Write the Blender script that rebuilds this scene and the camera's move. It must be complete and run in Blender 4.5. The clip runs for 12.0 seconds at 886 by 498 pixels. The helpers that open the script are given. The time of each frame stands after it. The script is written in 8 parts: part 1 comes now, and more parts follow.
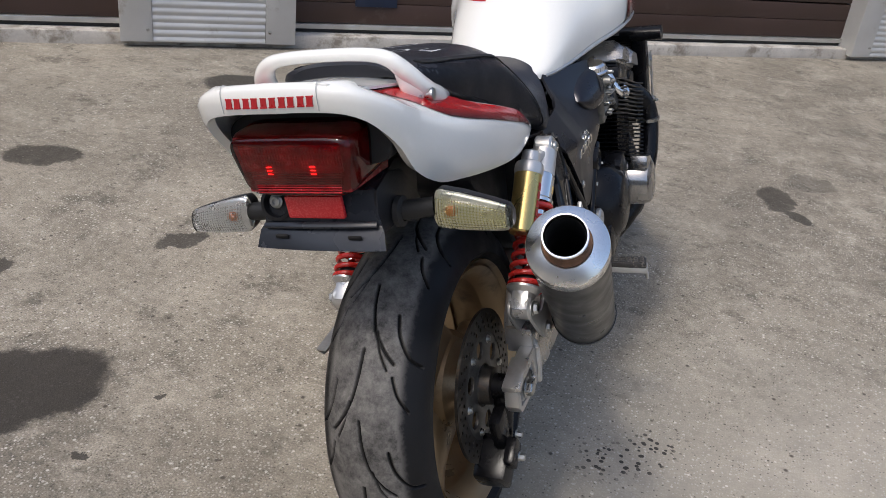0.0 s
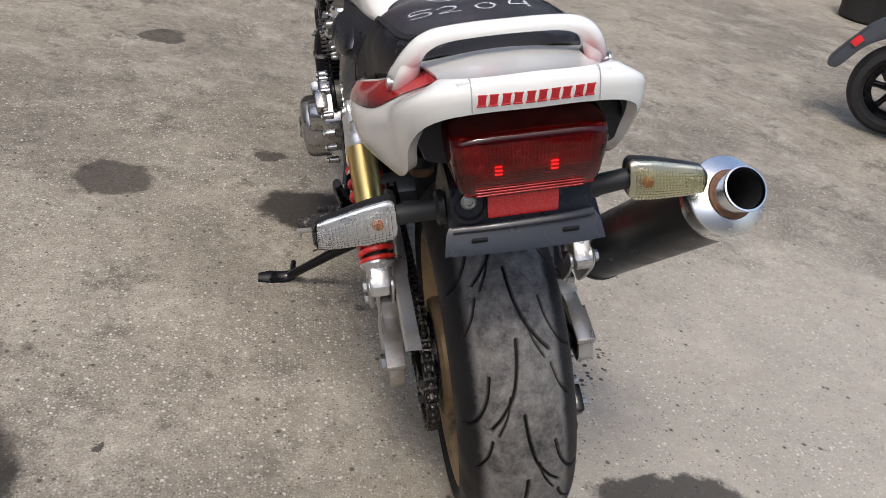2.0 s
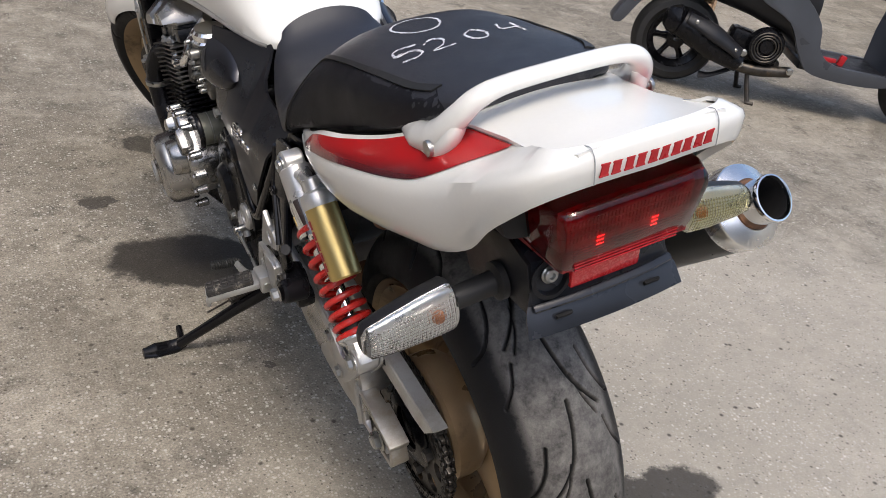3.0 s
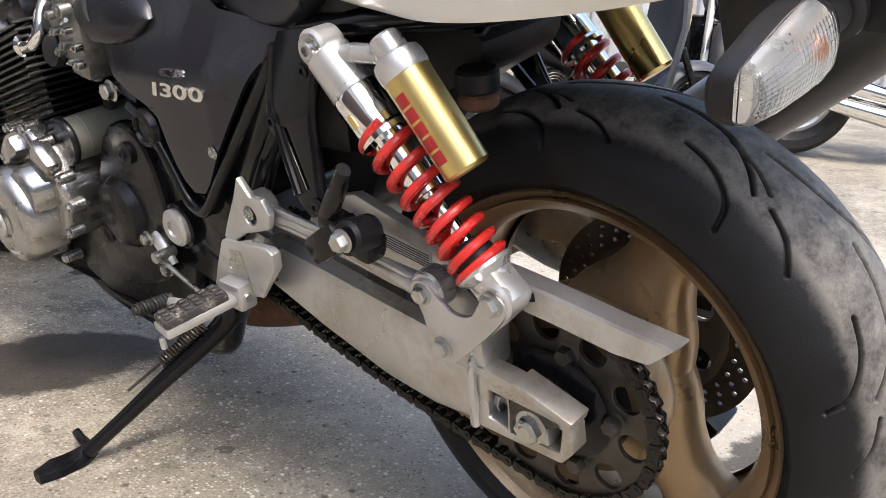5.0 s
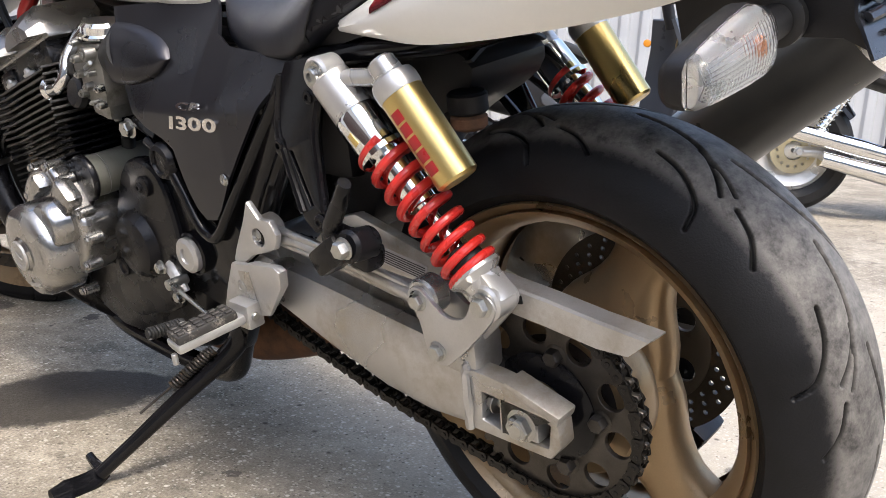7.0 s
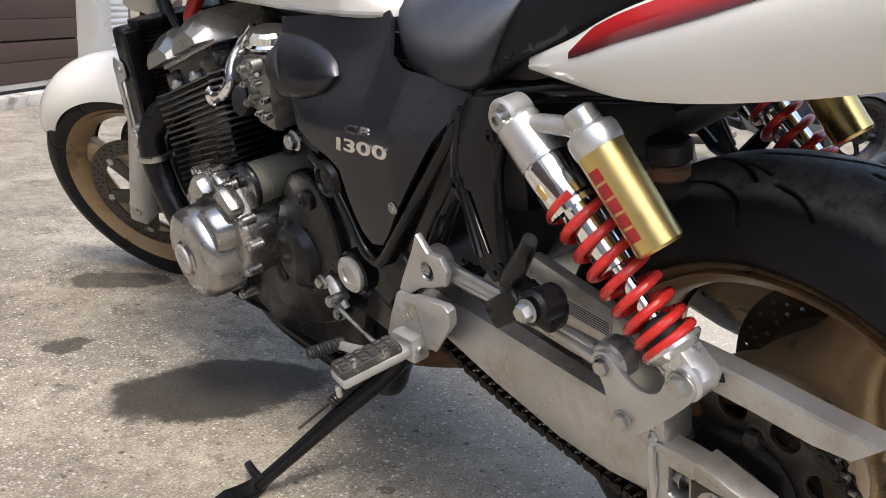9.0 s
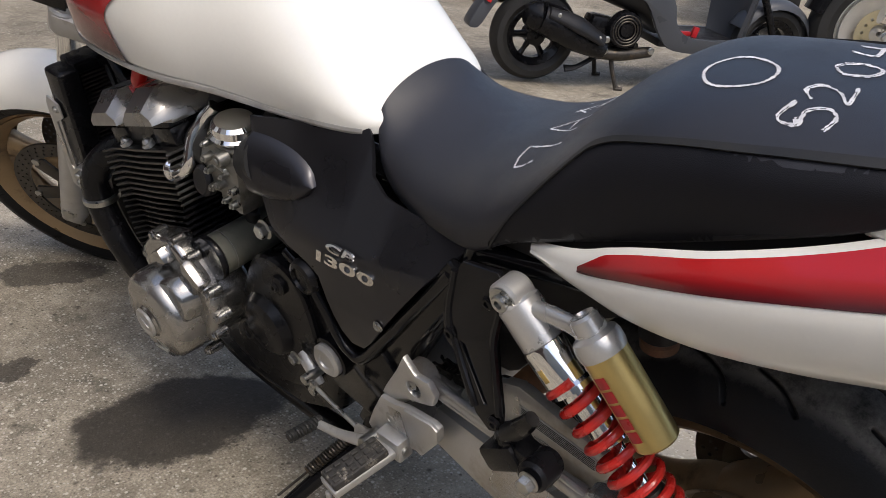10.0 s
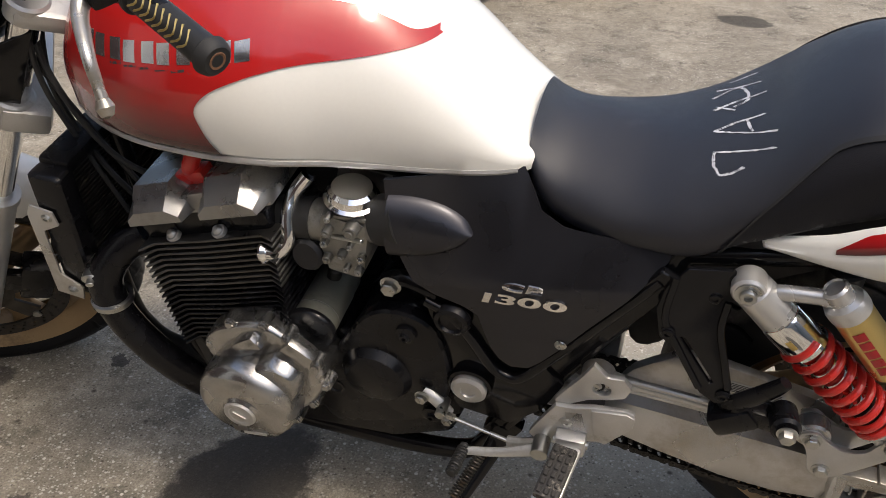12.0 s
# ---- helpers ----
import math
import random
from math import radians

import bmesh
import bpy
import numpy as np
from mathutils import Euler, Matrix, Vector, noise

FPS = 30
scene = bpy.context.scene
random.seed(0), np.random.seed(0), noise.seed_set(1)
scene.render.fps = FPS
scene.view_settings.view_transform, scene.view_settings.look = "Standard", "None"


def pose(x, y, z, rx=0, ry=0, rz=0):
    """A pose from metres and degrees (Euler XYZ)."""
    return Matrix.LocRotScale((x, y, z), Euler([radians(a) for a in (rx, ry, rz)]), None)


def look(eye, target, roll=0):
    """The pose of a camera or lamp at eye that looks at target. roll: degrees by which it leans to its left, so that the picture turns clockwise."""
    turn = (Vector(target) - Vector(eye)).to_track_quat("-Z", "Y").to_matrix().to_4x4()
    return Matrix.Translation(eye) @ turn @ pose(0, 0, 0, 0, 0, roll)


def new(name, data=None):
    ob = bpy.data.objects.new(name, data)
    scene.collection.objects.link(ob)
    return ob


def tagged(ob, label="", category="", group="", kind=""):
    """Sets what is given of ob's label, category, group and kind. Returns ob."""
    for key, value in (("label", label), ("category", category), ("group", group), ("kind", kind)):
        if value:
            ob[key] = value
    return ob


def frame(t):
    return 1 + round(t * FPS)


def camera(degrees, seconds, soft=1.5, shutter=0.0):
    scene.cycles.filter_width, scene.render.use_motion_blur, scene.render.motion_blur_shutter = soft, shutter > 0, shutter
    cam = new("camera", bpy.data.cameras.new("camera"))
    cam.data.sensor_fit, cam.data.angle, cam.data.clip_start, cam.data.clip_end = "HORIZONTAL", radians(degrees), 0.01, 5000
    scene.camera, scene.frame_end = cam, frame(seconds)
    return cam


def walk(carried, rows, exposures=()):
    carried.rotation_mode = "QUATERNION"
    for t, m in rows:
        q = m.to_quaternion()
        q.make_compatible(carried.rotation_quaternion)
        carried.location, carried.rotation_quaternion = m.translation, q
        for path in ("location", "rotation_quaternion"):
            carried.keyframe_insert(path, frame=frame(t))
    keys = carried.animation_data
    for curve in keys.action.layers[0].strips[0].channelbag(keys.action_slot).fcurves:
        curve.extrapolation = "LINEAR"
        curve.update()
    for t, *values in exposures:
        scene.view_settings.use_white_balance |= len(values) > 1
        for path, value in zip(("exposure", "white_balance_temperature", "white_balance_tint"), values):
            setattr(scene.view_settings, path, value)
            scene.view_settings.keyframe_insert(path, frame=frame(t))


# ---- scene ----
cam = camera(53.1, 12.0, 0.85)
PATH = [
    (0, (0.311, -1.293, 1.280), (-0.178, 0.259, 0.442), 6.8),
    (0.5, (0.107, -1.354, 1.276), (-0.124, 0.250, 0.425), 8.7),
    (1, (-0.087, -1.319, 1.240), (-0.143, 0.287, 0.364), 10.3),
    (1.5, (-0.299, -1.241, 1.221), (-0.163, 0.353, 0.332), 11.4),
    (2, (-0.520, -1.217, 1.215), (-0.107, 0.324, 0.317), 12.2),
    (2.5, (-0.684, -1.103, 1.214), (-0.030, 0.349, 0.312), 11.9),
    (2.7, (-0.726, -1.026, 1.202), (0.012, 0.388, 0.307), 11.5),
    (4.3, (-0.967, -0.518, 0.991), (0.355, 0.539, 0.299), 8.5),
    (4.5, (-0.965, -0.481, 0.896), (0.364, 0.599, 0.252), 7.1),
    (5, (-0.944, -0.456, 0.699), (0.400, 0.673, 0.183), 4.6),
    (5.5, (-0.953, -0.472, 0.649), (0.404, 0.688, 0.250), 3.5),
    (6, (-0.964, -0.497, 0.652), (0.400, 0.667, 0.286), 3.4),
    (6.5, (-0.979, -0.517, 0.656), (0.382, 0.651, 0.294), 3.6),
    (6.7, (-0.985, -0.524, 0.653), (0.376, 0.645, 0.290), 3.8),
    (8.3, (-1.007, -0.513, 0.661), (0.232, 0.754, 0.202), 3.3),
    (8.5, (-1.005, -0.489, 0.673), (0.205, 0.807, 0.223), 3.2),
    (9, (-0.971, -0.404, 0.749), (0.183, 0.921, 0.237), 4.0),
    (9.5, (-0.943, -0.333, 0.937), (0.202, 0.930, 0.273), 5.3),
    (10, (-0.996, -0.245, 1.060), (0.247, 0.845, 0.275), 5.6),
    (10.5, (-1.111, -0.110, 1.126), (0.284, 0.723, 0.284), 2.5),
    (11, (-1.149, 0.038, 1.129), (0.309, 0.697, 0.242), 0.7),
    (11.5, (-1.182, 0.182, 1.139), (0.301, 0.758, 0.237), 0.9),
    (12, (-1.293, 0.315, 1.166), (0.239, 0.780, 0.279), 1.1),
]
walk(cam, [(t, look(eye, target, roll)) for t, eye, target, roll in PATH],
     exposures=[(0.0, -0.22, 6550, 10), (1.0, -0.17, 6550, 10), (2.7, -0.06, 6600, 10), (4.3, -0.24, 6750, 10), (4.5, -0.14, 6750, 10), (5.0, 0.92, 6750, 10), (8.5, 0.92, 6700, 10), (9.0, 0.65, 6700, 10), (9.5, 0.08, 6750, 10), (10.0, -0.14, 6850, 10), (10.5, 0.0, 6950, 10), (12.0, 0.03, 7200, 10)])

# ---- light ----
SUN_UP, SUN_TURN = radians(60), radians(-154)
world = bpy.data.worlds.new("sky")
scene.world = world
world.use_nodes = True
wn = world.node_tree.nodes
sky = wn.new("ShaderNodeTexSky")
sky.sky_type, sky.sun_disc = "NISHITA", False
sky.sun_elevation, sky.sun_rotation = SUN_UP, SUN_TURN
sky.air_density, sky.dust_density, sky.ozone_density = 0.95, 3.0, 1.3
wn["Background"].inputs["Strength"].default_value = 0.26
world.node_tree.links.new(sky.outputs[0], wn["Background"].inputs["Color"])
sun = new("sun", bpy.data.lights.new("sun", "SUN"))
sun.data.energy, sun.data.angle, sun.data.color = 1.45, radians(12), (1.0, 0.955, 0.89)
sun_way = Vector((math.sin(SUN_TURN) * math.cos(SUN_UP), math.cos(SUN_TURN) * math.cos(SUN_UP), math.sin(SUN_UP)))
sun.matrix_world = look(sun_way * 20, (0, 0, 0))


# ---- materials ----
def surface(name, base, rough=0.5, metal=0.0, vary=0.12, scale=12.0, bump=0.05, grain=300.0, coat=0.0,
            stain=None, stain_at=0.62, stain_scale=7.0, rough_vary=0.12, spec=0.5):
    """A node material: base colour with broad and fine variation, worn patches of a second colour, fine relief."""
    m = bpy.data.materials.new(name)
    m.use_nodes = True
    n, link = m.node_tree.nodes, m.node_tree.links.new
    p = n["Principled BSDF"]
    co = n.new("ShaderNodeTexCoord")
    broad, fine = n.new("ShaderNodeTexNoise"), n.new("ShaderNodeTexNoise")
    broad.inputs["Scale"].default_value, broad.inputs["Detail"].default_value = scale, 6
    fine.inputs["Scale"].default_value, fine.inputs["Detail"].default_value = grain, 3
    link(co.outputs["Object"], broad.inputs["Vector"])
    link(co.outputs["Object"], fine.inputs["Vector"])
    ramp = n.new("ShaderNodeMapRange")
    ramp.inputs["From Min"].default_value, ramp.inputs["From Max"].default_value = 0.3, 0.7
    ramp.inputs["To Min"].default_value, ramp.inputs["To Max"].default_value = 1 - vary, 1 + vary
    link(broad.outputs["Fac"], ramp.inputs["Value"])
    grit = n.new("ShaderNodeMapRange")
    grit.inputs["To Min"].default_value, grit.inputs["To Max"].default_value = 1 - vary * 0.8, 1 + vary * 0.8
    link(fine.outputs["Fac"], grit.inputs["Value"])
    both = n.new("ShaderNodeMath")
    both.operation = "MULTIPLY"
    link(ramp.outputs[0], both.inputs[0])
    link(grit.outputs[0], both.inputs[1])
    tint = n.new("ShaderNodeVectorMath")
    tint.operation = "SCALE"
    tint.inputs[0].default_value = base
    link(both.outputs[0], tint.inputs["Scale"])
    colour = tint.outputs[0]
    if stain:
        spots = n.new("ShaderNodeTexNoise")
        spots.inputs["Scale"].default_value, spots.inputs["Detail"].default_value = stain_scale, 9
        spots.inputs["Roughness"].default_value = 0.7
        link(co.outputs["Object"], spots.inputs["Vector"])
        edge = n.new("ShaderNodeMapRange")
        edge.inputs["From Min"].default_value, edge.inputs["From Max"].default_value = stain_at - 0.06, stain_at + 0.08
        link(spots.outputs["Fac"], edge.inputs["Value"])
        mix = n.new("ShaderNodeMix")
        mix.data_type = "RGBA"
        mix.inputs["B"].default_value = (*stain, 1)
        link(edge.outputs[0], mix.inputs["Factor"])
        link(colour, mix.inputs["A"])
        colour = mix.outputs["Result"]
    link(colour, p.inputs["Base Color"])
    gloss = n.new("ShaderNodeMapRange")
    gloss.inputs["From Min"].default_value, gloss.inputs["From Max"].default_value = 0.3, 0.7
    gloss.inputs["To Min"].default_value, gloss.inputs["To Max"].default_value = max(0.02, rough - rough_vary), min(1, rough + rough_vary)
    link(broad.outputs["Fac"], gloss.inputs["Value"])
    link(gloss.outputs[0], p.inputs["Roughness"])
    p.inputs["Metallic"].default_value, p.inputs["Coat Weight"].default_value = metal, coat
    p.inputs["Specular IOR Level"].default_value = spec
    p.inputs["Coat Roughness"].default_value = 0.06
    if bump:
        b = n.new("ShaderNodeBump")
        b.inputs["Strength"].default_value, b.inputs["Distance"].default_value = bump, 0.002
        link(fine.outputs["Fac"], b.inputs["Height"])
        link(b.outputs[0], p.inputs["Normal"])
    return m


def fade_paint(name, low, high, axis, a, b, slope=0.0, along=1):
    """Gloss paint that runs from one colour to another along an axis of the thing, as the maker sprayed it."""
    m = surface(name, high, 0.22, 0, 0.03, 6, 0.0, 200, 0.6, rough_vary=0.04)
    n, link = m.node_tree.nodes, m.node_tree.links.new
    co, split = n.new("ShaderNodeTexCoord"), n.new("ShaderNodeSeparateXYZ")
    link(co.outputs["Object"], split.inputs[0])
    run = n.new("ShaderNodeMath")
    run.operation, run.inputs[1].default_value = "MULTIPLY_ADD", slope
    link(split.outputs[along], run.inputs[0])
    link(split.outputs[axis], run.inputs[2])
    t = n.new("ShaderNodeMapRange")
    t.interpolation_type = "SMOOTHSTEP"
    t.inputs["From Min"].default_value, t.inputs["From Max"].default_value = a, b
    link(run.outputs[0], t.inputs["Value"])
    mix = n.new("ShaderNodeMix")
    mix.data_type = "RGBA"
    mix.inputs["A"].default_value, mix.inputs["B"].default_value = (*low, 1), (*high, 1)
    link(t.outputs[0], mix.inputs["Factor"])
    link(mix.outputs["Result"], n["Principled BSDF"].inputs["Base Color"])
    return m


def clear(name, colour, rough=0.04, ior=1.45):
    m = bpy.data.materials.new(name)
    m.use_nodes = True
    p = m.node_tree.nodes["Principled BSDF"]
    p.inputs["Base Color"].default_value = (*colour, 1)
    p.inputs["Roughness"].default_value, p.inputs["IOR"].default_value = rough, ior
    p.inputs["Transmission Weight"].default_value = 1.0
    return m


WHITE = surface("white_gloss_paint", (0.83, 0.82, 0.765), 0.22, 0, 0.025, 5, 0.0, 200, 0.7, rough_vary=0.05)
RED_TANK = fade_paint("red_to_black_paint", (0.012, 0.008, 0.009), (0.45, 0.013, 0.013), 2, 0.80, 0.905)
RED_TAIL = fade_paint("red_to_black_tail_paint", (0.015, 0.008, 0.012), (0.47, 0.010, 0.012), 2, 0.806, 0.834, 0.33)
LETTER_RED = surface("red_decal", (0.42, 0.015, 0.02), 0.35, 0, 0.1, 40, 0, 300)
PANEL = surface("dark_bronze_grey_paint", (0.035, 0.0355, 0.042), 0.34, 0.75, 0.10, 9, 0.02, 700, 0.15)
BLACK_PAINT = surface("black_gloss_paint", (0.006, 0.006, 0.007), 0.13, 0, 0.2, 15, 0.02, 300, 0.0, rough_vary=0.06, spec=0.28)
BLACK_SATIN = surface("black_satin_paint", (0.006, 0.006, 0.0072), 0.25, 0, 0.3, 20, 0.05, 500, stain=(0.018, 0.017, 0.016), stain_at=0.70, spec=0.25)
BLACK_PLASTIC = surface("black_plastic", (0.012, 0.012, 0.0135), 0.45, 0, 0.2, 18, 0.15, 900, stain=(0.035, 0.033, 0.031), stain_at=0.7, spec=0.35)
GREY_PLASTIC = surface("dark_grey_plastic", (0.020, 0.022, 0.027), 0.27, 0, 0.12, 14, 0.05, 900, stain=(0.05, 0.052, 0.058), stain_at=0.68, stain_scale=14)
RUBBER = surface("black_rubber", (0.014, 0.014, 0.014), 0.6, 0, 0.2, 30, 0.1, 500)
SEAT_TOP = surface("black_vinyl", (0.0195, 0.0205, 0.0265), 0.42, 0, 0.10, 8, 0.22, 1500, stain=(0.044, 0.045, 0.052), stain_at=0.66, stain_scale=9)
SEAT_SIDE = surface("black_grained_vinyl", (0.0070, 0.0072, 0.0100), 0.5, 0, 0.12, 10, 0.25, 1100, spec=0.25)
ALU = surface("brushed_aluminium", (0.50, 0.495, 0.48), 0.33, 0.75, 0.14, 9, 0.05, 700, stain=(0.36, 0.325, 0.27), stain_at=0.54, stain_scale=5)
CARB = surface("grey_carburettor_casting", (0.27, 0.265, 0.245), 0.42, 0.75, 0.15, 30, 0.12, 500, stain=(0.15, 0.14, 0.12), stain_at=0.58, stain_scale=24)
MOUNT = surface("silver_lacquered_casting", (0.58, 0.575, 0.56), 0.34, 0.7, 0.06, 10, 0.08, 500)
CAST = surface("cast_aluminium", (0.52, 0.515, 0.50), 0.40, 0.7, 0.1, 22, 0.12, 500, stain=(0.36, 0.34, 0.31), stain_at=0.64, stain_scale=16)
POLISHED = surface("polished_aluminium", (0.74, 0.73, 0.71), 0.2, 1.0, 0.08, 20, 0.03, 400, stain=(0.46, 0.44, 0.40), stain_at=0.66, stain_scale=20)
CAP_BRIGHT = surface("bright_turned_cap", (0.88, 0.875, 0.86), 0.27, 1.0, 0.05, 14, 0.02, 400, rough_vary=0.06)
CHROME = surface("chrome", (0.86, 0.86, 0.85), 0.07, 1.0, 0.03, 20, 0.0, 300, rough_vary=0.04)
STEEL = surface("zinc_steel", (0.45, 0.45, 0.43), 0.33, 1.0, 0.15, 40, 0.05, 600, stain=(0.30, 0.25, 0.19), stain_at=0.68, stain_scale=40)
DARK_STEEL = surface("oily_dark_steel", (0.075, 0.068, 0.060), 0.42, 0.8, 0.3, 40, 0.1, 500, stain=(0.17, 0.12, 0.075), stain_at=0.64, stain_scale=26)
SPRING_RED = surface("red_spring_coating", (0.58, 0.028, 0.022), 0.28, 0, 0.06, 20, 0.02, 400, 0.3)
GOLD_ANOD = surface("gold_anodised_aluminium", (0.66, 0.50, 0.20), 0.3, 0.95, 0.05, 10, 0.02, 500)
WHEEL_GOLD = surface("bronze_gold_wheel_paint", (0.36, 0.255, 0.145), 0.36, 0.55, 0.12, 12, 0.04, 500, stain=(0.16, 0.115, 0.07), stain_at=0.62, stain_scale=9)
STARTER = surface("grey_green_motor_paint", (0.20, 0.20, 0.165), 0.42, 0.35, 0.12, 20, 0.05, 500, stain=(0.12, 0.11, 0.09), stain_at=0.64, stain_scale=18)
RUST = surface("rusty_steel", (0.17, 0.085, 0.045), 0.7, 0.2, 0.35, 60, 0.2, 500)
CARRIER_GREY = surface("worn_grey_disc_carrier", (0.13, 0.125, 0.115), 0.42, 0.7, 0.15, 20, 0.06, 500, stain=(0.07, 0.06, 0.05), stain_at=0.62, stain_scale=20)
OILY = surface("oily_black_chain_steel", (0.020, 0.018, 0.016), 0.34, 0.6, 0.3, 40, 0.1, 500)
JOINT = surface("pale_grey_joint", (0.42, 0.42, 0.41), 0.5, 0, 0.05, 20, 0, 300)
CARBON = surface("satin_black_silencer", (0.036, 0.036, 0.034), 0.36, 0.2, 0.15, 20, 0.03, 700)
WORN_RUBBER = surface("worn_rubber", (0.03, 0.028, 0.026), 0.6, 0, 0.2, 30, 0.2, 500, stain=(0.34, 0.31, 0.26), stain_at=0.60, stain_scale=55)
FIN_GREY = surface("grey_fin_metal", (0.085, 0.083, 0.08), 0.38, 0.8, 0.3, 30, 0.05, 500)
# soot in the exhaust outlet; elsewhere painted shade of holes and gaps
SOOT_AND_SHADE = surface("soot_and_shade", (0.004, 0.0035, 0.0035), 0.9, 0, 0.2, 30, 0.1, 300)
CHALK = surface("white_chalk", (0.60, 0.60, 0.62), 0.9, 0, 0.25, 60, 0.2, 900)
PAPER = surface("grey_label_paper", (0.42, 0.42, 0.41), 0.5, 0, 0.06, 20, 0, 300)
INK = surface("black_ink", (0.03, 0.03, 0.03), 0.5, 0, 0.1, 20, 0, 300)
LENS_RED = clear("red_lens", (0.44, 0.005, 0.013), 0.02)
LENS_CLEAR = clear("clear_lens", (0.98, 0.98, 0.97), 0.07, 1.3)
LENS_YELLOWED = clear("yellowed_lens", (0.95, 0.93, 0.74), 0.12, 1.3)
BULB = surface("orange_bulb", (0.60, 0.24, 0.11), 0.25, 0, 0.05, 30, 0, 300)
REFLECTOR = surface("silvered_reflector", (0.74, 0.74, 0.73), 0.30, 0.75, 0.10, 30, 0.05, 240)
RED_REFLECT = surface("red_reflector", (0.72, 0.022, 0.028), 0.25, 0, 0.06, 400, 0.08, 600, 0.6)
SCREEN_RED = surface("red_lamp_inside", (0.21, 0.003, 0.006), 0.3, 0.0, 0.25, 45, 0.2, 300)
WINDOW_RED = surface("ribbed_lamp_window", (0.36, 0.006, 0.010), 0.2, 0.0, 0.35, 45, 0.2, 300)
CAM_COVER = surface("satin_cam_cover_aluminium", (0.30, 0.298, 0.292), 0.30, 0.85, 0.1, 18, 0.06, 500, stain=(0.24, 0.23, 0.22), stain_at=0.62, stain_scale=14)
GEN_COVER = surface("satin_generator_aluminium", (0.40, 0.395, 0.385), 0.24, 0.95, 0.1, 18, 0.05, 500, stain=(0.36, 0.34, 0.31), stain_at=0.62, stain_scale=16)
glow = bpy.data.materials.new("lit_filament")
glow.use_nodes = True
glow.node_tree.nodes["Principled BSDF"].inputs["Emission Color"].default_value = (1.0, 0.06, 0.03, 1)
glow.node_tree.nodes["Principled BSDF"].inputs["Emission Strength"].default_value = 5.0


# ---- shaping helpers ----
def part(name, bm, material, parent=None, label="", angle=35):
    """Links a bmesh as one mesh object under a thing or a part."""
    me = bpy.data.meshes.new(name)
    bmesh.ops.recalc_face_normals(bm, faces=bm.faces)
    bm.to_mesh(me)
    bm.free()
    me.materials.append(material)
    me.shade_smooth()
    me.set_sharp_from_angle(angle=radians(angle))
    ob = new(name, me)
    ob.parent = parent
    return tagged(ob, label) if label else ob


def thing(name, m, label, category, group="", kind=""):
    ob = new(name)
    ob.matrix_world = m
    return tagged(ob, label, category, group, kind)


def weld(*parts):
    """Several bmeshes as one."""
    out = parts[0]
    for b in parts[1:]:
        me = bpy.data.meshes.new("tmp")
        b.to_mesh(me)
        b.free()
        out.from_mesh(me)
        bpy.data.meshes.remove(me)
    return out


def moved(bm, m):
    bmesh.ops.transform(bm, matrix=m, verts=bm.verts)
    return bm


def soften(bm, width, segments=2, angle=30):
    edges = [e for e in bm.edges if len(e.link_faces) == 2 and e.calc_face_angle(0) > radians(angle)]
    if width and edges:
        bmesh.ops.bevel(bm, geom=edges, offset=width, segments=segments, affect="EDGES", profile=0.6, clamp_overlap=True)
    return bm


def block(centre, size, turn=(0, 0, 0), bevel=0.003, segments=2):
    bm = bmesh.new()
    bmesh.ops.create_cube(bm, size=1.0)
    bmesh.ops.scale(bm, vec=size, verts=bm.verts)
    soften(bm, bevel, segments)
    return moved(bm, pose(*centre, *turn))


def plate(outline, a, b, holes=(), axis=0, bevel=0.0015, segments=2):
    """A flat plate with through holes: 2D outline in the two other axes, from a to b along axis."""
    bm = bmesh.new()
    def put(p, h):
        c = list(p)
        c.insert(axis, h)
        return bm.verts.new(c)
    edges = []
    for loop in (outline, *holes):
        vs = [put(p, a) for p in loop]
        edges += [bm.edges.new((vs[i], vs[(i + 1) % len(vs)])) for i in range(len(vs))]
    bmesh.ops.triangle_fill(bm, edges=edges, use_beauty=True, use_dissolve=False)
    bmesh.ops.dissolve_limit(bm, angle_limit=0.01, verts=bm.verts, edges=bm.edges)
    out = bmesh.ops.extrude_face_region(bm, geom=bm.faces[:])
    move = [0, 0, 0]
    move[axis] = b - a
    bmesh.ops.translate(bm, vec=move, verts=[g for g in out["geom"] if isinstance(g, bmesh.types.BMVert)])
    bmesh.ops.recalc_face_normals(bm, faces=bm.faces)
    return soften(bm, bevel, segments, 40)


def ring2(c, r, n=20, squash=1.0, start=0.0):
    return [(c[0] + r * math.cos(start + i * math.tau / n), c[1] + squash * r * math.sin(start + i * math.tau / n)) for i in range(n)]


def frame_to(way):
    return Vector(way).to_track_quat("Z", "Y").to_matrix().to_4x4()


def lathe(profile, at=(0, 0, 0), way=(0, 0, 1), n=40, closed=False):
    """A body of revolution: (radius, height) points turned round an axis."""
    bm = bmesh.new()
    rows = []
    for r, h in profile:
        rows.append([bm.verts.new((r * math.cos(i * math.tau / n), r * math.sin(i * math.tau / n), h)) for i in range(n)] if r > 1e-6 else [bm.verts.new((0, 0, h))])
    pairs = list(zip(rows, rows[1:])) + ([(rows[-1], rows[0])] if closed else [])
    for p, q in pairs:
        for i in range(n):
            j = (i + 1) % n
            if len(p) == 1 and len(q) == 1:
                continue
            face = (p[0], q[j], q[i]) if len(p) == 1 else (p[i], p[j], q[0]) if len(q) == 1 else (p[i], p[j], q[j], q[i])
            bm.faces.new(face)
    return moved(bm, Matrix.Translation(at) @ frame_to(way))


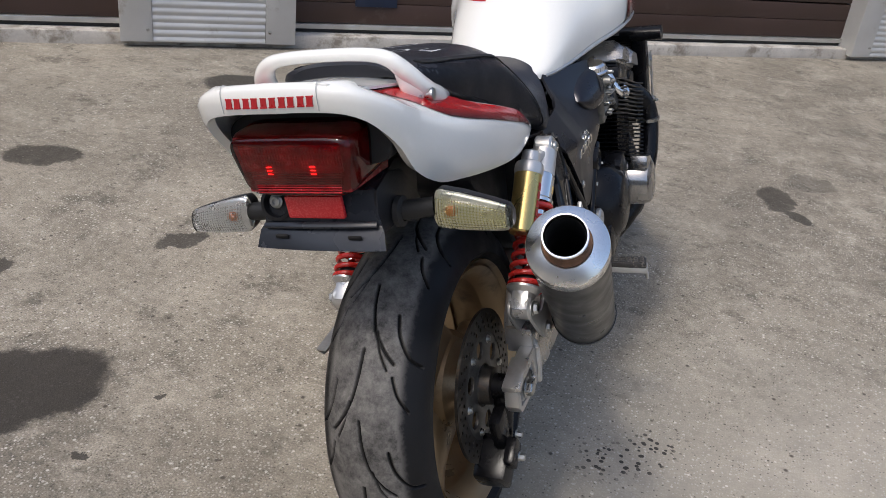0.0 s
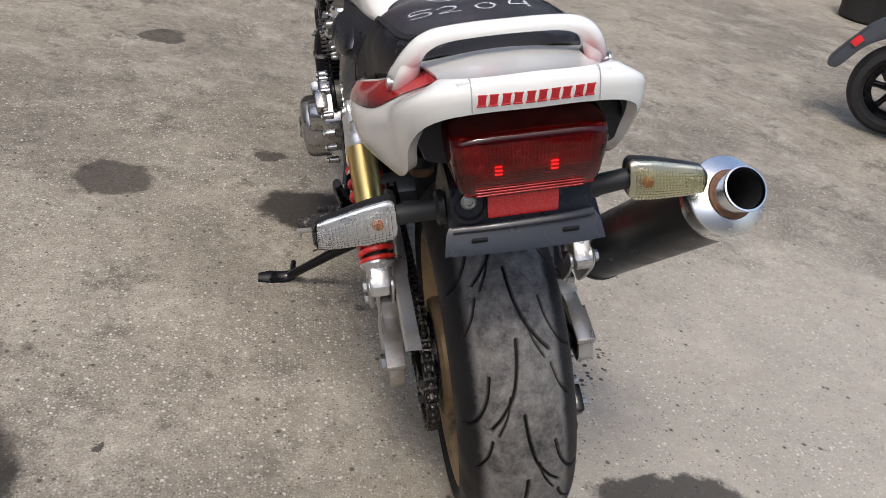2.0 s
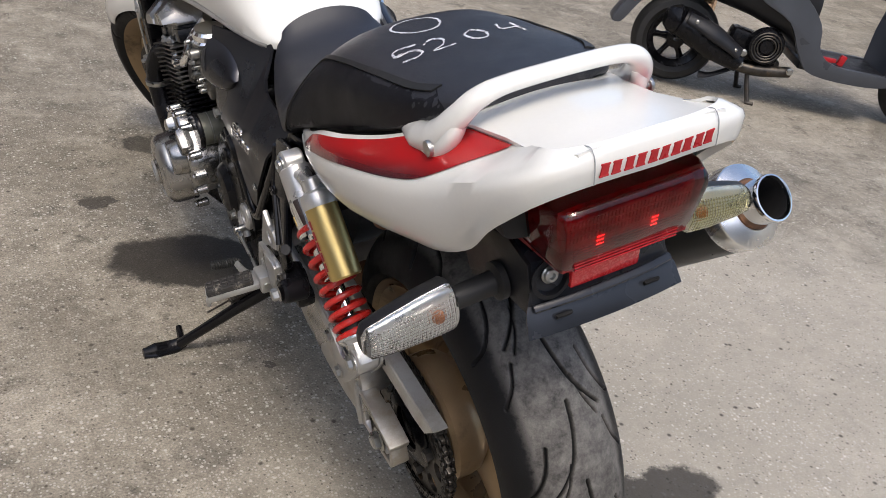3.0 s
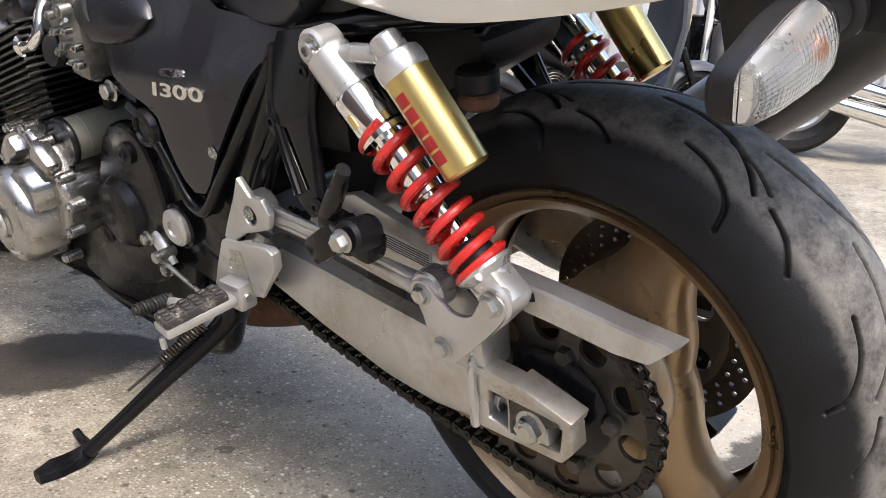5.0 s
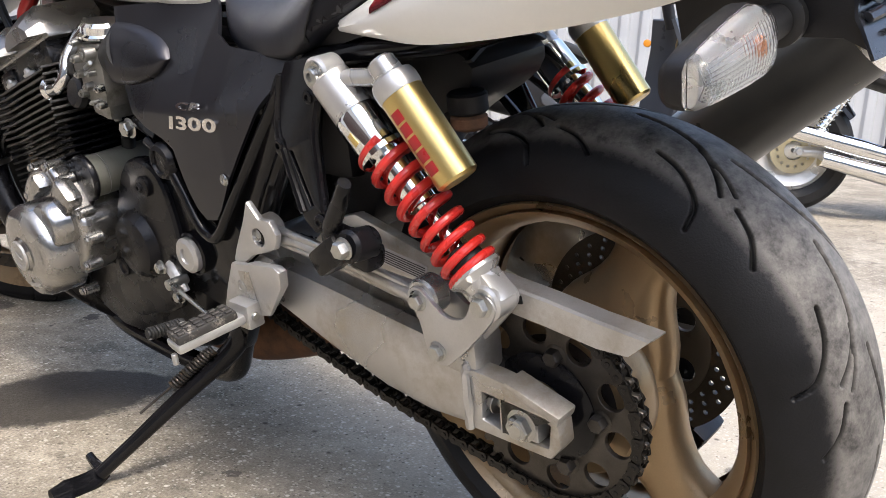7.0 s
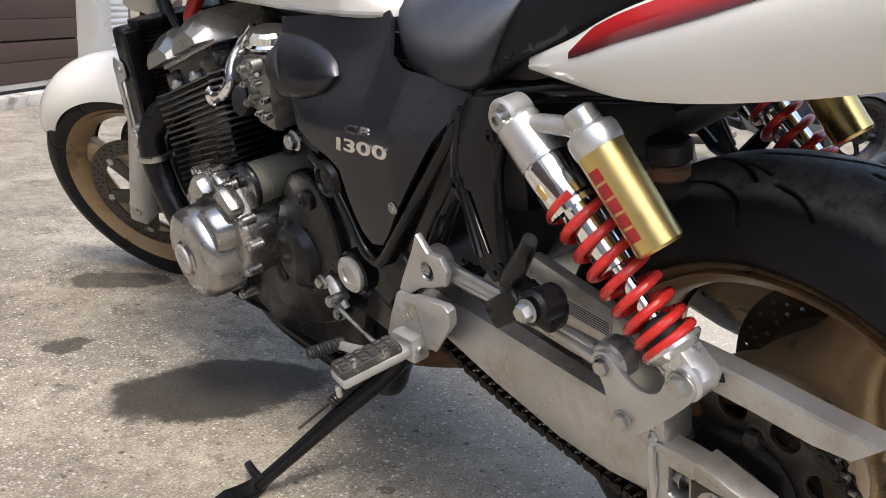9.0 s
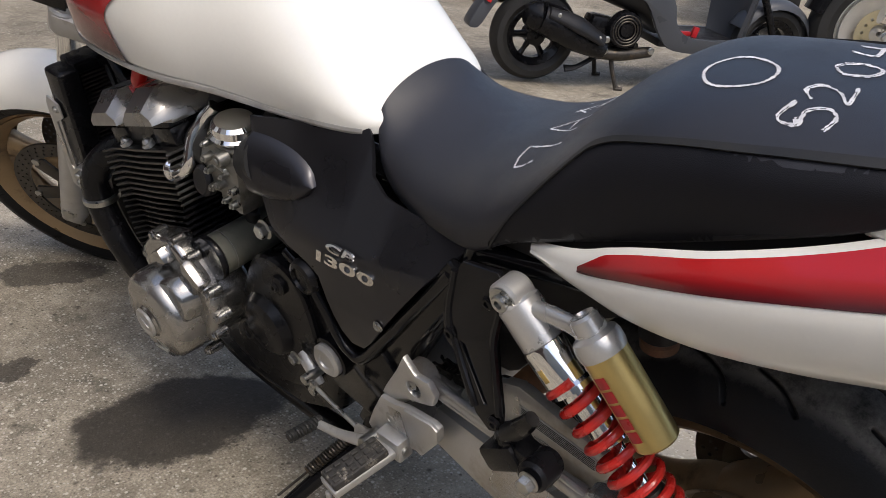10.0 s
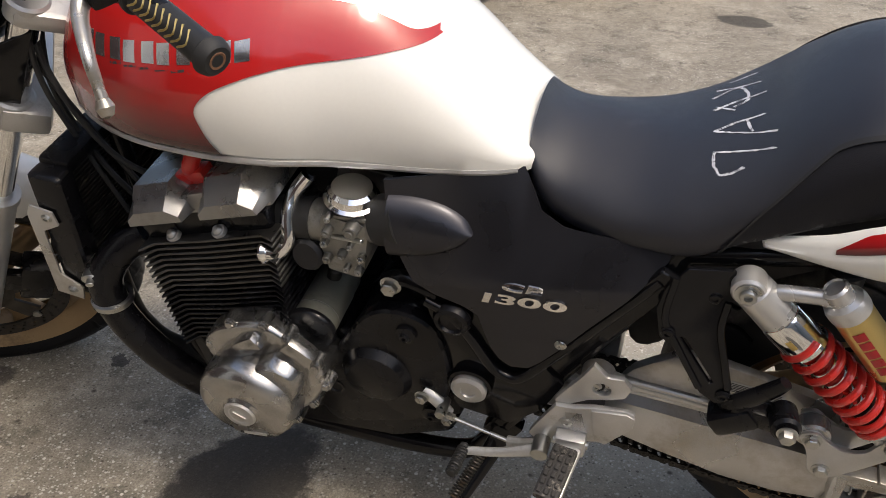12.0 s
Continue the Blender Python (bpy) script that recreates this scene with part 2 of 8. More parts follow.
def rod(a, b, r, r2=None, n=16, bevel=0.001):
    """A straight round bar from a to b with softened ends."""
    a, b = Vector(a), Vector(b)
    r2, h = r if r2 is None else r2, (b - a).length
    e = min(bevel, h / 3, r * 0.5)
    return lathe([(0, 0), (r - e, 0), (r, e), (r2, h - e), (r2 - e, h), (0, h)], a, b - a, n)


def curve_points(points, steps=6, closed=False):
    """Catmull-Rom through the points."""
    p = [Vector(q) for q in points]
    n, out = len(p), []
    for i in range(n if closed else n - 1):
        a, b = p[i], p[(i + 1) % n]
        before = p[i - 1] if i or closed else a * 2 - b
        after = p[(i + 2) % n] if i + 2 < n or closed else b * 2 - a
        for k in range(steps):
            t = k / steps
            out.append(0.5 * (2 * a + (b - before) * t + (2 * before - 5 * a + 4 * b - after) * t * t + (3 * a - before - 3 * b + after) * t ** 3))
    return out if closed else out + [p[-1]]


def tube(points, r, n=12, steps=6, closed=False, flat=1.0, smooth=True):
    """A bent pipe; r may be a list over the given points."""
    line = curve_points(points, steps, closed) if smooth else [Vector(q) for q in points]
    m = len(line)
    if isinstance(r, (list, tuple)):
        radii = [r[min(int(i / (m - 1) * (len(r) - 1)), len(r) - 2)] * (1 - (i / (m - 1) * (len(r) - 1)) % 1 if i < m - 1 else 0)
                 + r[min(int(i / (m - 1) * (len(r) - 1)) + 1, len(r) - 1)] * ((i / (m - 1) * (len(r) - 1)) % 1 if i < m - 1 else 1) for i in range(m)]
    else:
        radii = [r] * m
    bm, rows, side = bmesh.new(), [], None
    for i in range(m):
        a, b = line[i - 1] if i or closed else line[0], line[(i + 1) % m] if i + 1 < m or closed else line[i]
        d = (b - a).normalized()
        side = d.orthogonal().normalized() if side is None else (side - d * side.dot(d)).normalized()
        up = d.cross(side)
        rows.append([bm.verts.new(line[i] + radii[i] * (math.cos(k * math.tau / n) * side + flat * math.sin(k * math.tau / n) * up)) for k in range(n)])
    for i in range(m if closed else m - 1):
        p, q = rows[i], rows[(i + 1) % m]
        for k in range(n):
            bm.faces.new((p[k], p[(k + 1) % n], q[(k + 1) % n], q[k]))
    if not closed:
        bm.faces.new(rows[0][::-1])
        bm.faces.new(rows[-1])
    return bm


def skin(rows, closed=True, caps=True):
    """A skin over rings of points, all of one length."""
    bm = bmesh.new()
    vs = [[bm.verts.new(p) for p in row] for row in rows]
    n = len(vs[0])
    for p, q in zip(vs, vs[1:]):
        for k in range(n if closed else n - 1):
            bm.faces.new((p[k], p[(k + 1) % n], q[(k + 1) % n], q[k]))
    if caps and closed:
        bm.faces.new(vs[0][::-1])
        bm.faces.new(vs[-1])
    return bm


def thick(bm, d):
    """Gives an open skin a thickness, inwards."""
    bmesh.ops.recalc_face_normals(bm, faces=bm.faces)
    bmesh.ops.solidify(bm, geom=bm.faces[:], thickness=d)
    return bm


def smooth_table(rows, x):
    """Smooth values at x from rows (x, a, b, ...) in order of x."""
    xs = [r[0] for r in rows]
    x = min(max(x, xs[0]), xs[-1])
    i = max(k for k in range(len(xs) - 1) if xs[k] <= x + 1e-9)
    t, a, b = (x - xs[i]) / (xs[i + 1] - xs[i]), rows[i], rows[i + 1]
    p, q = rows[max(i - 1, 0)], rows[min(i + 2, len(rows) - 1)]
    out = []
    for k in range(1, len(a)):
        ma = (b[k] - p[k]) / max(b[0] - p[0], 1e-6) * (b[0] - a[0])
        mb = (q[k] - a[k]) / max(q[0] - a[0], 1e-6) * (b[0] - a[0])
        out.append((2 * t ** 3 - 3 * t * t + 1) * a[k] + (t ** 3 - 2 * t * t + t) * ma + (3 * t * t - 2 * t ** 3) * b[k] + (t ** 3 - t * t) * mb)
    return out


def laid_on(bm, target, way, lift=0.0008, step=0.012):
    """Lays a flat figure on another body: every point goes along way until it meets target, then stands lift proud."""
    from mathutils.bvhtree import BVHTree
    for _ in range(5):
        long = [e for e in bm.edges if e.calc_length() > step]
        if not long:
            break
        bmesh.ops.subdivide_edges(bm, edges=long, cuts=1)
        bmesh.ops.triangulate(bm, faces=[f for f in bm.faces if len(f.verts) > 4])
    tree = BVHTree.FromPolygons([v.co for v in target.data.vertices], [p.vertices for p in target.data.polygons])
    way, lost = Vector(way).normalized(), []
    for v in bm.verts:
        place, normal, _, _ = tree.ray_cast(v.co, way)
        if place is None:
            lost.append(v)
        else:
            v.co = place - way * lift
    bmesh.ops.delete(bm, geom=lost, context="VERTS")
    return bm


def figure(outline, axis=0, at=0.0):
    """A flat filled outline."""
    bm = bmesh.new()
    vs = []
    for p in outline:
        c = list(p)
        c.insert(axis, at)
        vs.append(bm.verts.new(c))
    edges = [bm.edges.new((vs[i], vs[(i + 1) % len(vs)])) for i in range(len(vs))]
    bmesh.ops.triangle_fill(bm, edges=edges, use_beauty=True)
    return bm


def lettering(text, size, depth=0.001, shear=0.0, wide=1.0, bold=0.0):
    """Built-in letters as a mesh in the xy plane, standing on the origin."""
    c = bpy.data.curves.new("letters", "FONT")
    c.body, c.size, c.extrude, c.shear, c.offset = text, size, depth, shear, bold
    ob = new("letters", c)
    me = bpy.data.meshes.new_from_object(ob.evaluated_get(bpy.context.evaluated_depsgraph_get()))
    bpy.data.objects.remove(ob)
    bpy.data.curves.remove(c)
    bm = bmesh.new()
    bm.from_mesh(me)
    bpy.data.meshes.remove(me)
    bmesh.ops.scale(bm, vec=(wide, 1, 1), verts=bm.verts)
    return bm


def bolt(at, way=(-1, 0, 0), r=0.008, h=0.007, socket=False):
    """A flanged hexagon screw, or a socket screw."""
    base = lathe([(0, 0), (r * 1.25, 0), (r * 1.3, 0.0012), (r * 1.1, 0.0026), (0, 0.0026)], (0, 0, 0), (0, 0, 1), 18)
    if socket:
        head = lathe([(0, 0.002), (r, 0.002), (r, h * 0.8), (r * 0.85, h), (r * 0.5, h), (r * 0.42, h * 0.4), (0, h * 0.4)], (0, 0, 0), (0, 0, 1), 18)
    else:
        head = lathe([(0, 0.002), (r, 0.002), (r, h * 0.85), (r * 0.86, h), (r * 0.4, h), (0, h * 0.9)], (0, 0, 0), (0, 0, 1), 6)
    return moved(weld(base, head), Matrix.Translation(at) @ frame_to(way))


# ---- ground ----
def yard_material():
    m = bpy.data.materials.new("worn_speckled_concrete")
    m.use_nodes = True
    n, link = m.node_tree.nodes, m.node_tree.links.new
    p = n["Principled BSDF"]
    co = n.new("ShaderNodeTexCoord")

    def math_node(op, a, b=None, c=None, clamp=False):
        q = n.new("ShaderNodeMath")
        q.operation, q.use_clamp = op, clamp
        for i, x in enumerate((a, b, c)):
            if isinstance(x, (int, float)):
                q.inputs[i].default_value = x
            elif x is not None:
                link(x, q.inputs[i])
        return q.outputs[0]

    def cloud(scale, detail=6, rough=0.6, stretch=(1, 1, 1)):
        mp = n.new("ShaderNodeMapping")
        mp.inputs["Scale"].default_value = stretch
        link(co.outputs["Object"], mp.inputs["Vector"])
        q = n.new("ShaderNodeTexNoise")
        q.inputs["Scale"].default_value, q.inputs["Detail"].default_value, q.inputs["Roughness"].default_value = scale, detail, rough
        link(mp.outputs[0], q.inputs["Vector"])
        return q

    def step(x, a, b):
        q = n.new("ShaderNodeMapRange")
        q.interpolation_type = "SMOOTHSTEP"
        q.inputs["From Min"].default_value, q.inputs["From Max"].default_value = a, b
        link(x, q.inputs["Value"])
        return q.outputs[0]

    def blend(fac, a, b):
        q = n.new("ShaderNodeMix")
        q.data_type = "RGBA"
        for key, x in (("Factor", fac), ("A", a), ("B", b)):
            if isinstance(x, tuple):
                q.inputs[key].default_value = (*x, 1)
            else:
                link(x, q.inputs[key])
        return q.outputs["Result"]

    tone = blend(step(cloud(0.9, 8).outputs["Fac"], 0.35, 0.68), (0.205, 0.187, 0.157), (0.341, 0.312, 0.263))
    tone = blend(step(cloud(3.2, 9, 0.7).outputs["Fac"], 0.46, 0.66), tone, (0.368, 0.338, 0.288))
    tone = blend(math_node("MULTIPLY", step(cloud(5.5, 10, 0.80).outputs["Fac"], 0.51, 0.63), 0.85), tone, (0.140, 0.129, 0.110))
    # coarse and fine roughness of the worn surface
    def mottle(tone, scale, low, high):
        q = n.new("ShaderNodeMapRange")
        q.inputs["From Min"].default_value, q.inputs["From Max"].default_value = 0.32, 0.68
        q.inputs["To Min"].default_value, q.inputs["To Max"].default_value = low, high
        link(cloud(scale, 8, 0.75).outputs["Fac"], q.inputs["Value"])
        v = n.new("ShaderNodeVectorMath")
        v.operation = "SCALE"
        link(tone, v.inputs[0])
        link(q.outputs[0], v.inputs["Scale"])
        return v.outputs[0]
    tone = mottle(mottle(mottle(tone, 9, 0.86, 1.12), 30, 0.74, 1.24), 210, 0.48, 1.52)
    # broad paler field on the far side of the motorcycle, cloudy at its edge
    field = n.new("ShaderNodeMapping")
    field.vector_type = "TEXTURE"
    field.inputs["Location"].default_value, field.inputs["Scale"].default_value = (1.0, -0.1, 0), (1.3, 1.2, 1)
    link(co.outputs["Object"], field.inputs["Vector"])
    reach = n.new("ShaderNodeVectorMath")
    reach.operation = "LENGTH"
    link(field.outputs[0], reach.inputs[0])
    pale = step(math_node("ADD", math_node("SUBTRACT", 1.0, reach.outputs["Value"]), math_node("MULTIPLY_ADD", cloud(2.5, 8, 0.7).outputs["Fac"], 0.9, -0.45)), -0.25, 0.45)
    tone = blend(math_node("MULTIPLY", pale, 0.6), tone, (0.465, 0.438, 0.385))
    # pale and dark grains of stone
    def grains(scale, limit, share):
        v = n.new("ShaderNodeTexVoronoi")
        v.inputs["Scale"].default_value = scale
        link(co.outputs["Object"], v.inputs["Vector"])
        pick = n.new("ShaderNodeSeparateColor")
        link(v.outputs["Color"], pick.inputs[0])
        near = step(math_node("SUBTRACT", limit, v.outputs["Distance"]), 0.0, 0.12)
        return math_node("MULTIPLY", near, math_node("GREATER_THAN", pick.outputs[0], 1 - share))
    worn = step(cloud(2.1, 6).outputs["Fac"], 0.35, 0.62)
    tone = blend(math_node("MULTIPLY", grains(170, 0.42, 0.34), math_node("MULTIPLY_ADD", worn, 0.5, 0.40)), tone, (0.50, 0.475, 0.44))
    tone = blend(math_node("MULTIPLY", grains(95, 0.36, 0.20), math_node("MULTIPLY_ADD", worn, 0.6, 0.30)), tone, (0.58, 0.56, 0.52))
    tone = blend(math_node("MULTIPLY", grains(60, 0.27, 0.14), math_node("MULTIPLY_ADD", worn, 0.4, 0.55)), tone, (0.66, 0.64, 0.60))
    tone = blend(math_node("MULTIPLY", grains(130, 0.34, 0.18), 0.75), tone, (0.10, 0.088, 0.075))
    tone = blend(math_node("MULTIPLY", grains(22, 0.17, 0.40), 0.9), tone, (0.075, 0.066, 0.056))
    tone = blend(math_node("MULTIPLY", grains(48, 0.20, 0.22), 0.85), tone, (0.085, 0.072, 0.058))
    # oil and water stains: x, y, half lengths, turn, strength
    stains = [(-1.06, -0.10, 0.25, 0.15, 50, 0.95), (-1.91, 0.98, 0.13, 0.09, 30, 0.8), (-1.83, 2.10, 0.15, 0.12, 40, 0.85),
              (-1.14, 0.70, 0.08, 0.05, 60, 0.8), (-1.46, 0.32, 0.04, 0.05, 0, 0.8), (-0.76, -0.18, 0.022, 0.013, 30, 0.9),
              (-0.74, 0.04, 0.015, 0.011, 10, 0.9), (0.55, 2.18, 0.07, 0.13, 10, 0.75), (0.64, 2.04, 0.06, 0.035, -40, 0.8),
              (0.68, 2.45, 0.10, 0.10, 0, 0.4), (0.36, -0.06, 0.16, 0.08, 0, 0.9), (-0.87, 2.37, 0.085, 0.085, 20, 0.75),
              (-0.87, 1.11, 0.10, 0.10, 10, 0.75), (-0.27, 1.01, 0.20, 0.12, -12, 0.95), (-0.44, 1.36, 0.04, 0.035, 0, 0.8),
              (-0.20, 1.70, 0.12, 0.06, -25, 0.75), (3.55, 0.18, 0.14, 0.11, 70, 0.8), (0.01, 1.44, 0.022, 0.02, 0, 0.9),
              (-0.22, 0.56, 0.016, 0.011, 0, 0.7), (-1.08, 3.02, 0.38, 0.2, 40, 0.85)]
    wob = cloud(9, 9, 0.72)
    wob_off = n.new("ShaderNodeVectorMath")
    wob_off.operation = "MULTIPLY_ADD"
    wob_off.inputs[1].default_value, wob_off.inputs[2].default_value = (0.14, 0.14, 0), (-0.07, -0.07, 0)
    link(wob.outputs["Color"], wob_off.inputs[0])
    place = n.new("ShaderNodeVectorMath")
    link(co.outputs["Object"], place.inputs[0])
    link(wob_off.outputs[0], place.inputs[1])
    wet = None
    for x, y, a, b, turn, deep in stains:
        mp = n.new("ShaderNodeMapping")
        mp.vector_type = "TEXTURE"
        mp.inputs["Location"].default_value, mp.inputs["Rotation"].default_value = (x, y, 0), (0, 0, radians(turn))
        mp.inputs["Scale"].default_value = (a, b, 1)
        link(place.outputs[0], mp.inputs["Vector"])
        dist = n.new("ShaderNodeVectorMath")
        dist.operation = "LENGTH"
        flat = n.new("ShaderNodeVectorMath")
        flat.operation, flat.inputs[1].default_value = "MULTIPLY", (1, 1, 0)
        link(mp.outputs[0], flat.inputs[0])
        link(flat.outputs[0], dist.inputs[0])
        q = n.new("ShaderNodeMapRange")
        q.interpolation_type = "SMOOTHSTEP"
        q.inputs["From Min"].default_value, q.inputs["From Max"].default_value = 1.10, 0.92
        q.inputs["To Max"].default_value = deep
        link(dist.outputs["Value"], q.inputs["Value"])
        wet = q.outputs[0] if wet is None else math_node("MAXIMUM", wet, q.outputs[0])
    # drops beside the rear wheel
    drops = n.new("ShaderNodeTexVoronoi")
    drops.inputs["Scale"].default_value = 58
    link(co.outputs["Object"], drops.inputs["Vector"])
    spot = step(math_node("SUBTRACT", 0.34, drops.outputs["Distance"]), 0.0, 0.06)
    area = n.new("ShaderNodeMapping")
    area.vector_type = "TEXTURE"
    area.inputs["Location"].default_value, area.inputs["Rotation"].default_value, area.inputs["Scale"].default_value = (0.29, 0.37, 0), (0, 0, radians(45)), (0.17, 0.08, 1)
    link(place.outputs[0], area.inputs["Vector"])
    far = n.new("ShaderNodeVectorMath")
    far.operation = "LENGTH"
    link(area.outputs[0], far.inputs[0])
    wet = math_node("MAXIMUM", wet, math_node("MULTIPLY", spot, step(math_node("SUBTRACT", 1.1, far.outputs["Value"]), 0.0, 0.5)))
    tone = blend(math_node("MULTIPLY", wet, 0.95), tone, (0.030, 0.027, 0.024))
    cool = n.new("ShaderNodeVectorMath")
    cool.operation, cool.inputs[1].default_value = "MULTIPLY", (0.99, 0.965, 0.91)
    link(tone, cool.inputs[0])
    tone = cool.outputs[0]
    link(tone, p.inputs["Base Color"])
    rough = n.new("ShaderNodeMapRange")
    rough.inputs["To Min"].default_value, rough.inputs["To Max"].default_value = 0.86, 0.62
    link(wet, rough.inputs["Value"])
    link(rough.outputs[0], p.inputs["Roughness"])
    p.inputs["Specular IOR Level"].default_value = 0.3
    bump = n.new("ShaderNodeBump")
    bump.inputs["Strength"].default_value, bump.inputs["Distance"].default_value = 0.6, 0.004
    lumps = math_node("ADD", cloud(140, 6, 0.7).outputs["Fac"], math_node("MULTIPLY", cloud(14, 6).outputs["Fac"], 1.5))
    link(lumps, bump.inputs["Height"])
    link(bump.outputs[0], p.inputs["Normal"])
    return m


bm = bmesh.new()
bmesh.ops.create_grid(bm, x_segments=60, y_segments=60, size=60)
ground = tagged(part("ground", bm, yard_material()), "worn grey-brown concrete yard with pale specks and dark oil stains", "ground", kind="structure")

# ---- garage front: a long wall with brown sectional doors between clad piers ----
WALL = pose(-1.9, 2.81, 0, 0, 0, 38.4)
DOOR_BROWN = surface("brown_door_sheet", (0.050, 0.027, 0.020), 0.5, 0, 0.18, 3, 0.15, 400, stain=(0.085, 0.06, 0.048), stain_at=0.66, stain_scale=5)
SILL_PAINT = surface("chipped_pale_concrete", (0.50, 0.47, 0.42), 0.85, 0, 0.2, 6, 0.4, 90, stain=(0.24, 0.21, 0.17), stain_at=0.56, stain_scale=8)
RENDER = surface("grey_wall_render", (0.36, 0.35, 0.33), 0.9, 0, 0.12, 4, 0.3, 80)
SHEET = surface("pale_grey_sheet_metal", (0.56, 0.56, 0.54), 0.48, 0.35, 0.08, 5, 0.06, 200, stain=(0.34, 0.30, 0.25), stain_at=0.66, stain_scale=6)
STRIP = surface("door_edge_aluminium", (0.60, 0.60, 0.58), 0.4, 0.8, 0.1, 12, 0.05, 200)
SEAL = surface("black_door_seal", (0.03, 0.03, 0.03), 0.7, 0, 0.2, 20, 0.1, 200)
SIGN_BLUE = surface("dark_blue_sign", (0.012, 0.022, 0.05), 0.4, 0, 0.08, 9, 0, 200)


def setting(name, bm, material, label, category):
    ob = part(name, bm, material)
    ob.matrix_world = WALL
    return tagged(ob, label, category, kind="structure")


def wall_part(name, bm, material, parent, label=""):
    return part(name, bm, material, parent, label)


setting("wall_north", weld(block((1.0, 0.45, 3.35), (14, 0.4, 1.9), bevel=0), block((-6.6, 0.45, 1.2), (1.2, 0.4, 2.4), bevel=0), block((8.3, 0.45, 1.2), (1.2, 0.4, 2.4), bevel=0)),
        RENDER, "plain grey rendered wall over the garage doors", "wall")
setting("threshold", block((1.0, 0.16, 0.02), (14.0, 0.32, 0.09), bevel=0.008), SILL_PAINT, "chipped pale concrete threshold under the doors", "threshold")
for k, (a, b) in enumerate(((-5.6, -0.78), (-0.12, 3.62), (4.35, 7.9))):
    door = thing(f"door_{k + 1}", WALL, "dark brown ribbed sectional garage door, closed", "door", kind="structure")
    z = 0.115
    while z < 2.4:
        h = 0.108 if round((z - 0.115) / 0.112) % 2 else 0.116
        wall_part("panel", block(((a + b) / 2, 0.10, z + h / 2 - 0.002), (b - a, 0.04, h - 0.005), bevel=0.006), DOOR_BROWN, door)
        z += 0.112
    wall_part("backing", block(((a + b) / 2, 0.13, 1.25), (b - a, 0.02, 2.3), bevel=0), DOOR_BROWN, door)
    wall_part("bottom_rail", block(((a + b) / 2, 0.09, 0.100), (b - a, 0.05, 0.026), bevel=0.003), STRIP, door, "pale aluminium bottom rail")
    wall_part("rubber_seal", block(((a + b) / 2, 0.10, 0.076), (b - a, 0.035, 0.022), bevel=0.003), SEAL, door, "black rubber bottom seal")
    if k == 1:
        wall_part("sign_board", block((0.42, 0.075, 0.33), (0.23, 0.008, 0.24), bevel=0.002), SIGN_BLUE, door, "dark blue sign board with a pale oval")
        wall_part("sign_mark", moved(plate(ring2((0, 0), 0.075, 32, 0.42), 0, 0.002, [ring2((0, 0), 0.055, 32, 0.36)], axis=1, bevel=0), pose(0.42, 0.068, 0.30)), PAPER, door, "pale oval mark")

for k, (a, b) in enumerate(((-0.88, -0.03), (3.56, 4.45))):
    pier = thing("clad_pier", WALL, "pale grey sheet-metal pier with horizontal ribs beside the doors", "pier", "clad piers", kind="structure")
    wall_part("core", block(((a + b) / 2, 0.13, 1.25), (b - a - 0.04, 0.30, 2.46), bevel=0), RENDER, pier)
    for s in (a, b - 0.15):
        wall_part("side_sheet", block((s + 0.075, -0.045, 1.25), (0.15, 0.012, 2.44), bevel=0.002), SHEET, pier)
        for zz in (0.09, 0.75, 1.5):
            wall_part("screw", moved(lathe([(0, 0.005), (0.007, 0.004), (0.009, 0), (0, 0)], n=10), pose(s + (0.13 if s == a else 0.02), -0.051, zz, 90)), STEEL, pier)
    rows = []
    for i in range(0, 490):
        z = 0.03 + i * 0.005
        rows.append([(a + 0.152, -0.040 - 0.006 * (0.5 + 0.5 * math.cos(z / 0.036 * math.tau)) ** 0.6, z), (b - 0.152, -0.040 - 0.006 * (0.5 + 0.5 * math.cos(z / 0.036 * math.tau)) ** 0.6, z)])
    wall_part("ribbed_sheet", thick(skin(rows, closed=False), 0.001), SHEET, pier, "ribbed pale metal sheet, rusty along its foot")
    wall_part("side_return", block((a + 0.004, 0.05, 1.25), (0.01, 0.19, 2.44), bevel=0.001), SHEET, pier)
    wall_part("side_return", block((b - 0.004, 0.05, 1.25), (0.01, 0.19, 2.44), bevel=0.001), SHEET, pier)

# ---- corrugated fence beyond the parked bikes ----
FENCE = surface("white_fence_sheet", (0.42, 0.43, 0.44), 0.5, 0.2, 0.06, 3, 0.05, 200)
fence = thing("fence", pose(4.3, 7.9, 0, 0, 0, -56), "pale corrugated metal fence with a dark foot rail", "fence", kind="structure")
rows = []
for i in range(0, 1100):
    s = i * 0.0125
    c = 0.018 * max(-1, min(1, 2.2 * math.sin(s / 0.2 * math.tau)))
    rows.append([(s, c, 0.12), (s, c, 2.4)])
part("sheet", thick(skin(rows, closed=False), 0.002), FENCE, fence)
part("foot_rail", block((6.8, 0.03, 0.07), (13.6, 0.05, 0.14), bevel=0.004), SEAL, fence, "dark foot rail")
for s in (0.3, 3.3, 6.3, 9.3, 12.3):
    part("post", block((s, 0.06, 1.2), (0.06, 0.06, 2.4), bevel=0.004), SHEET, fence)

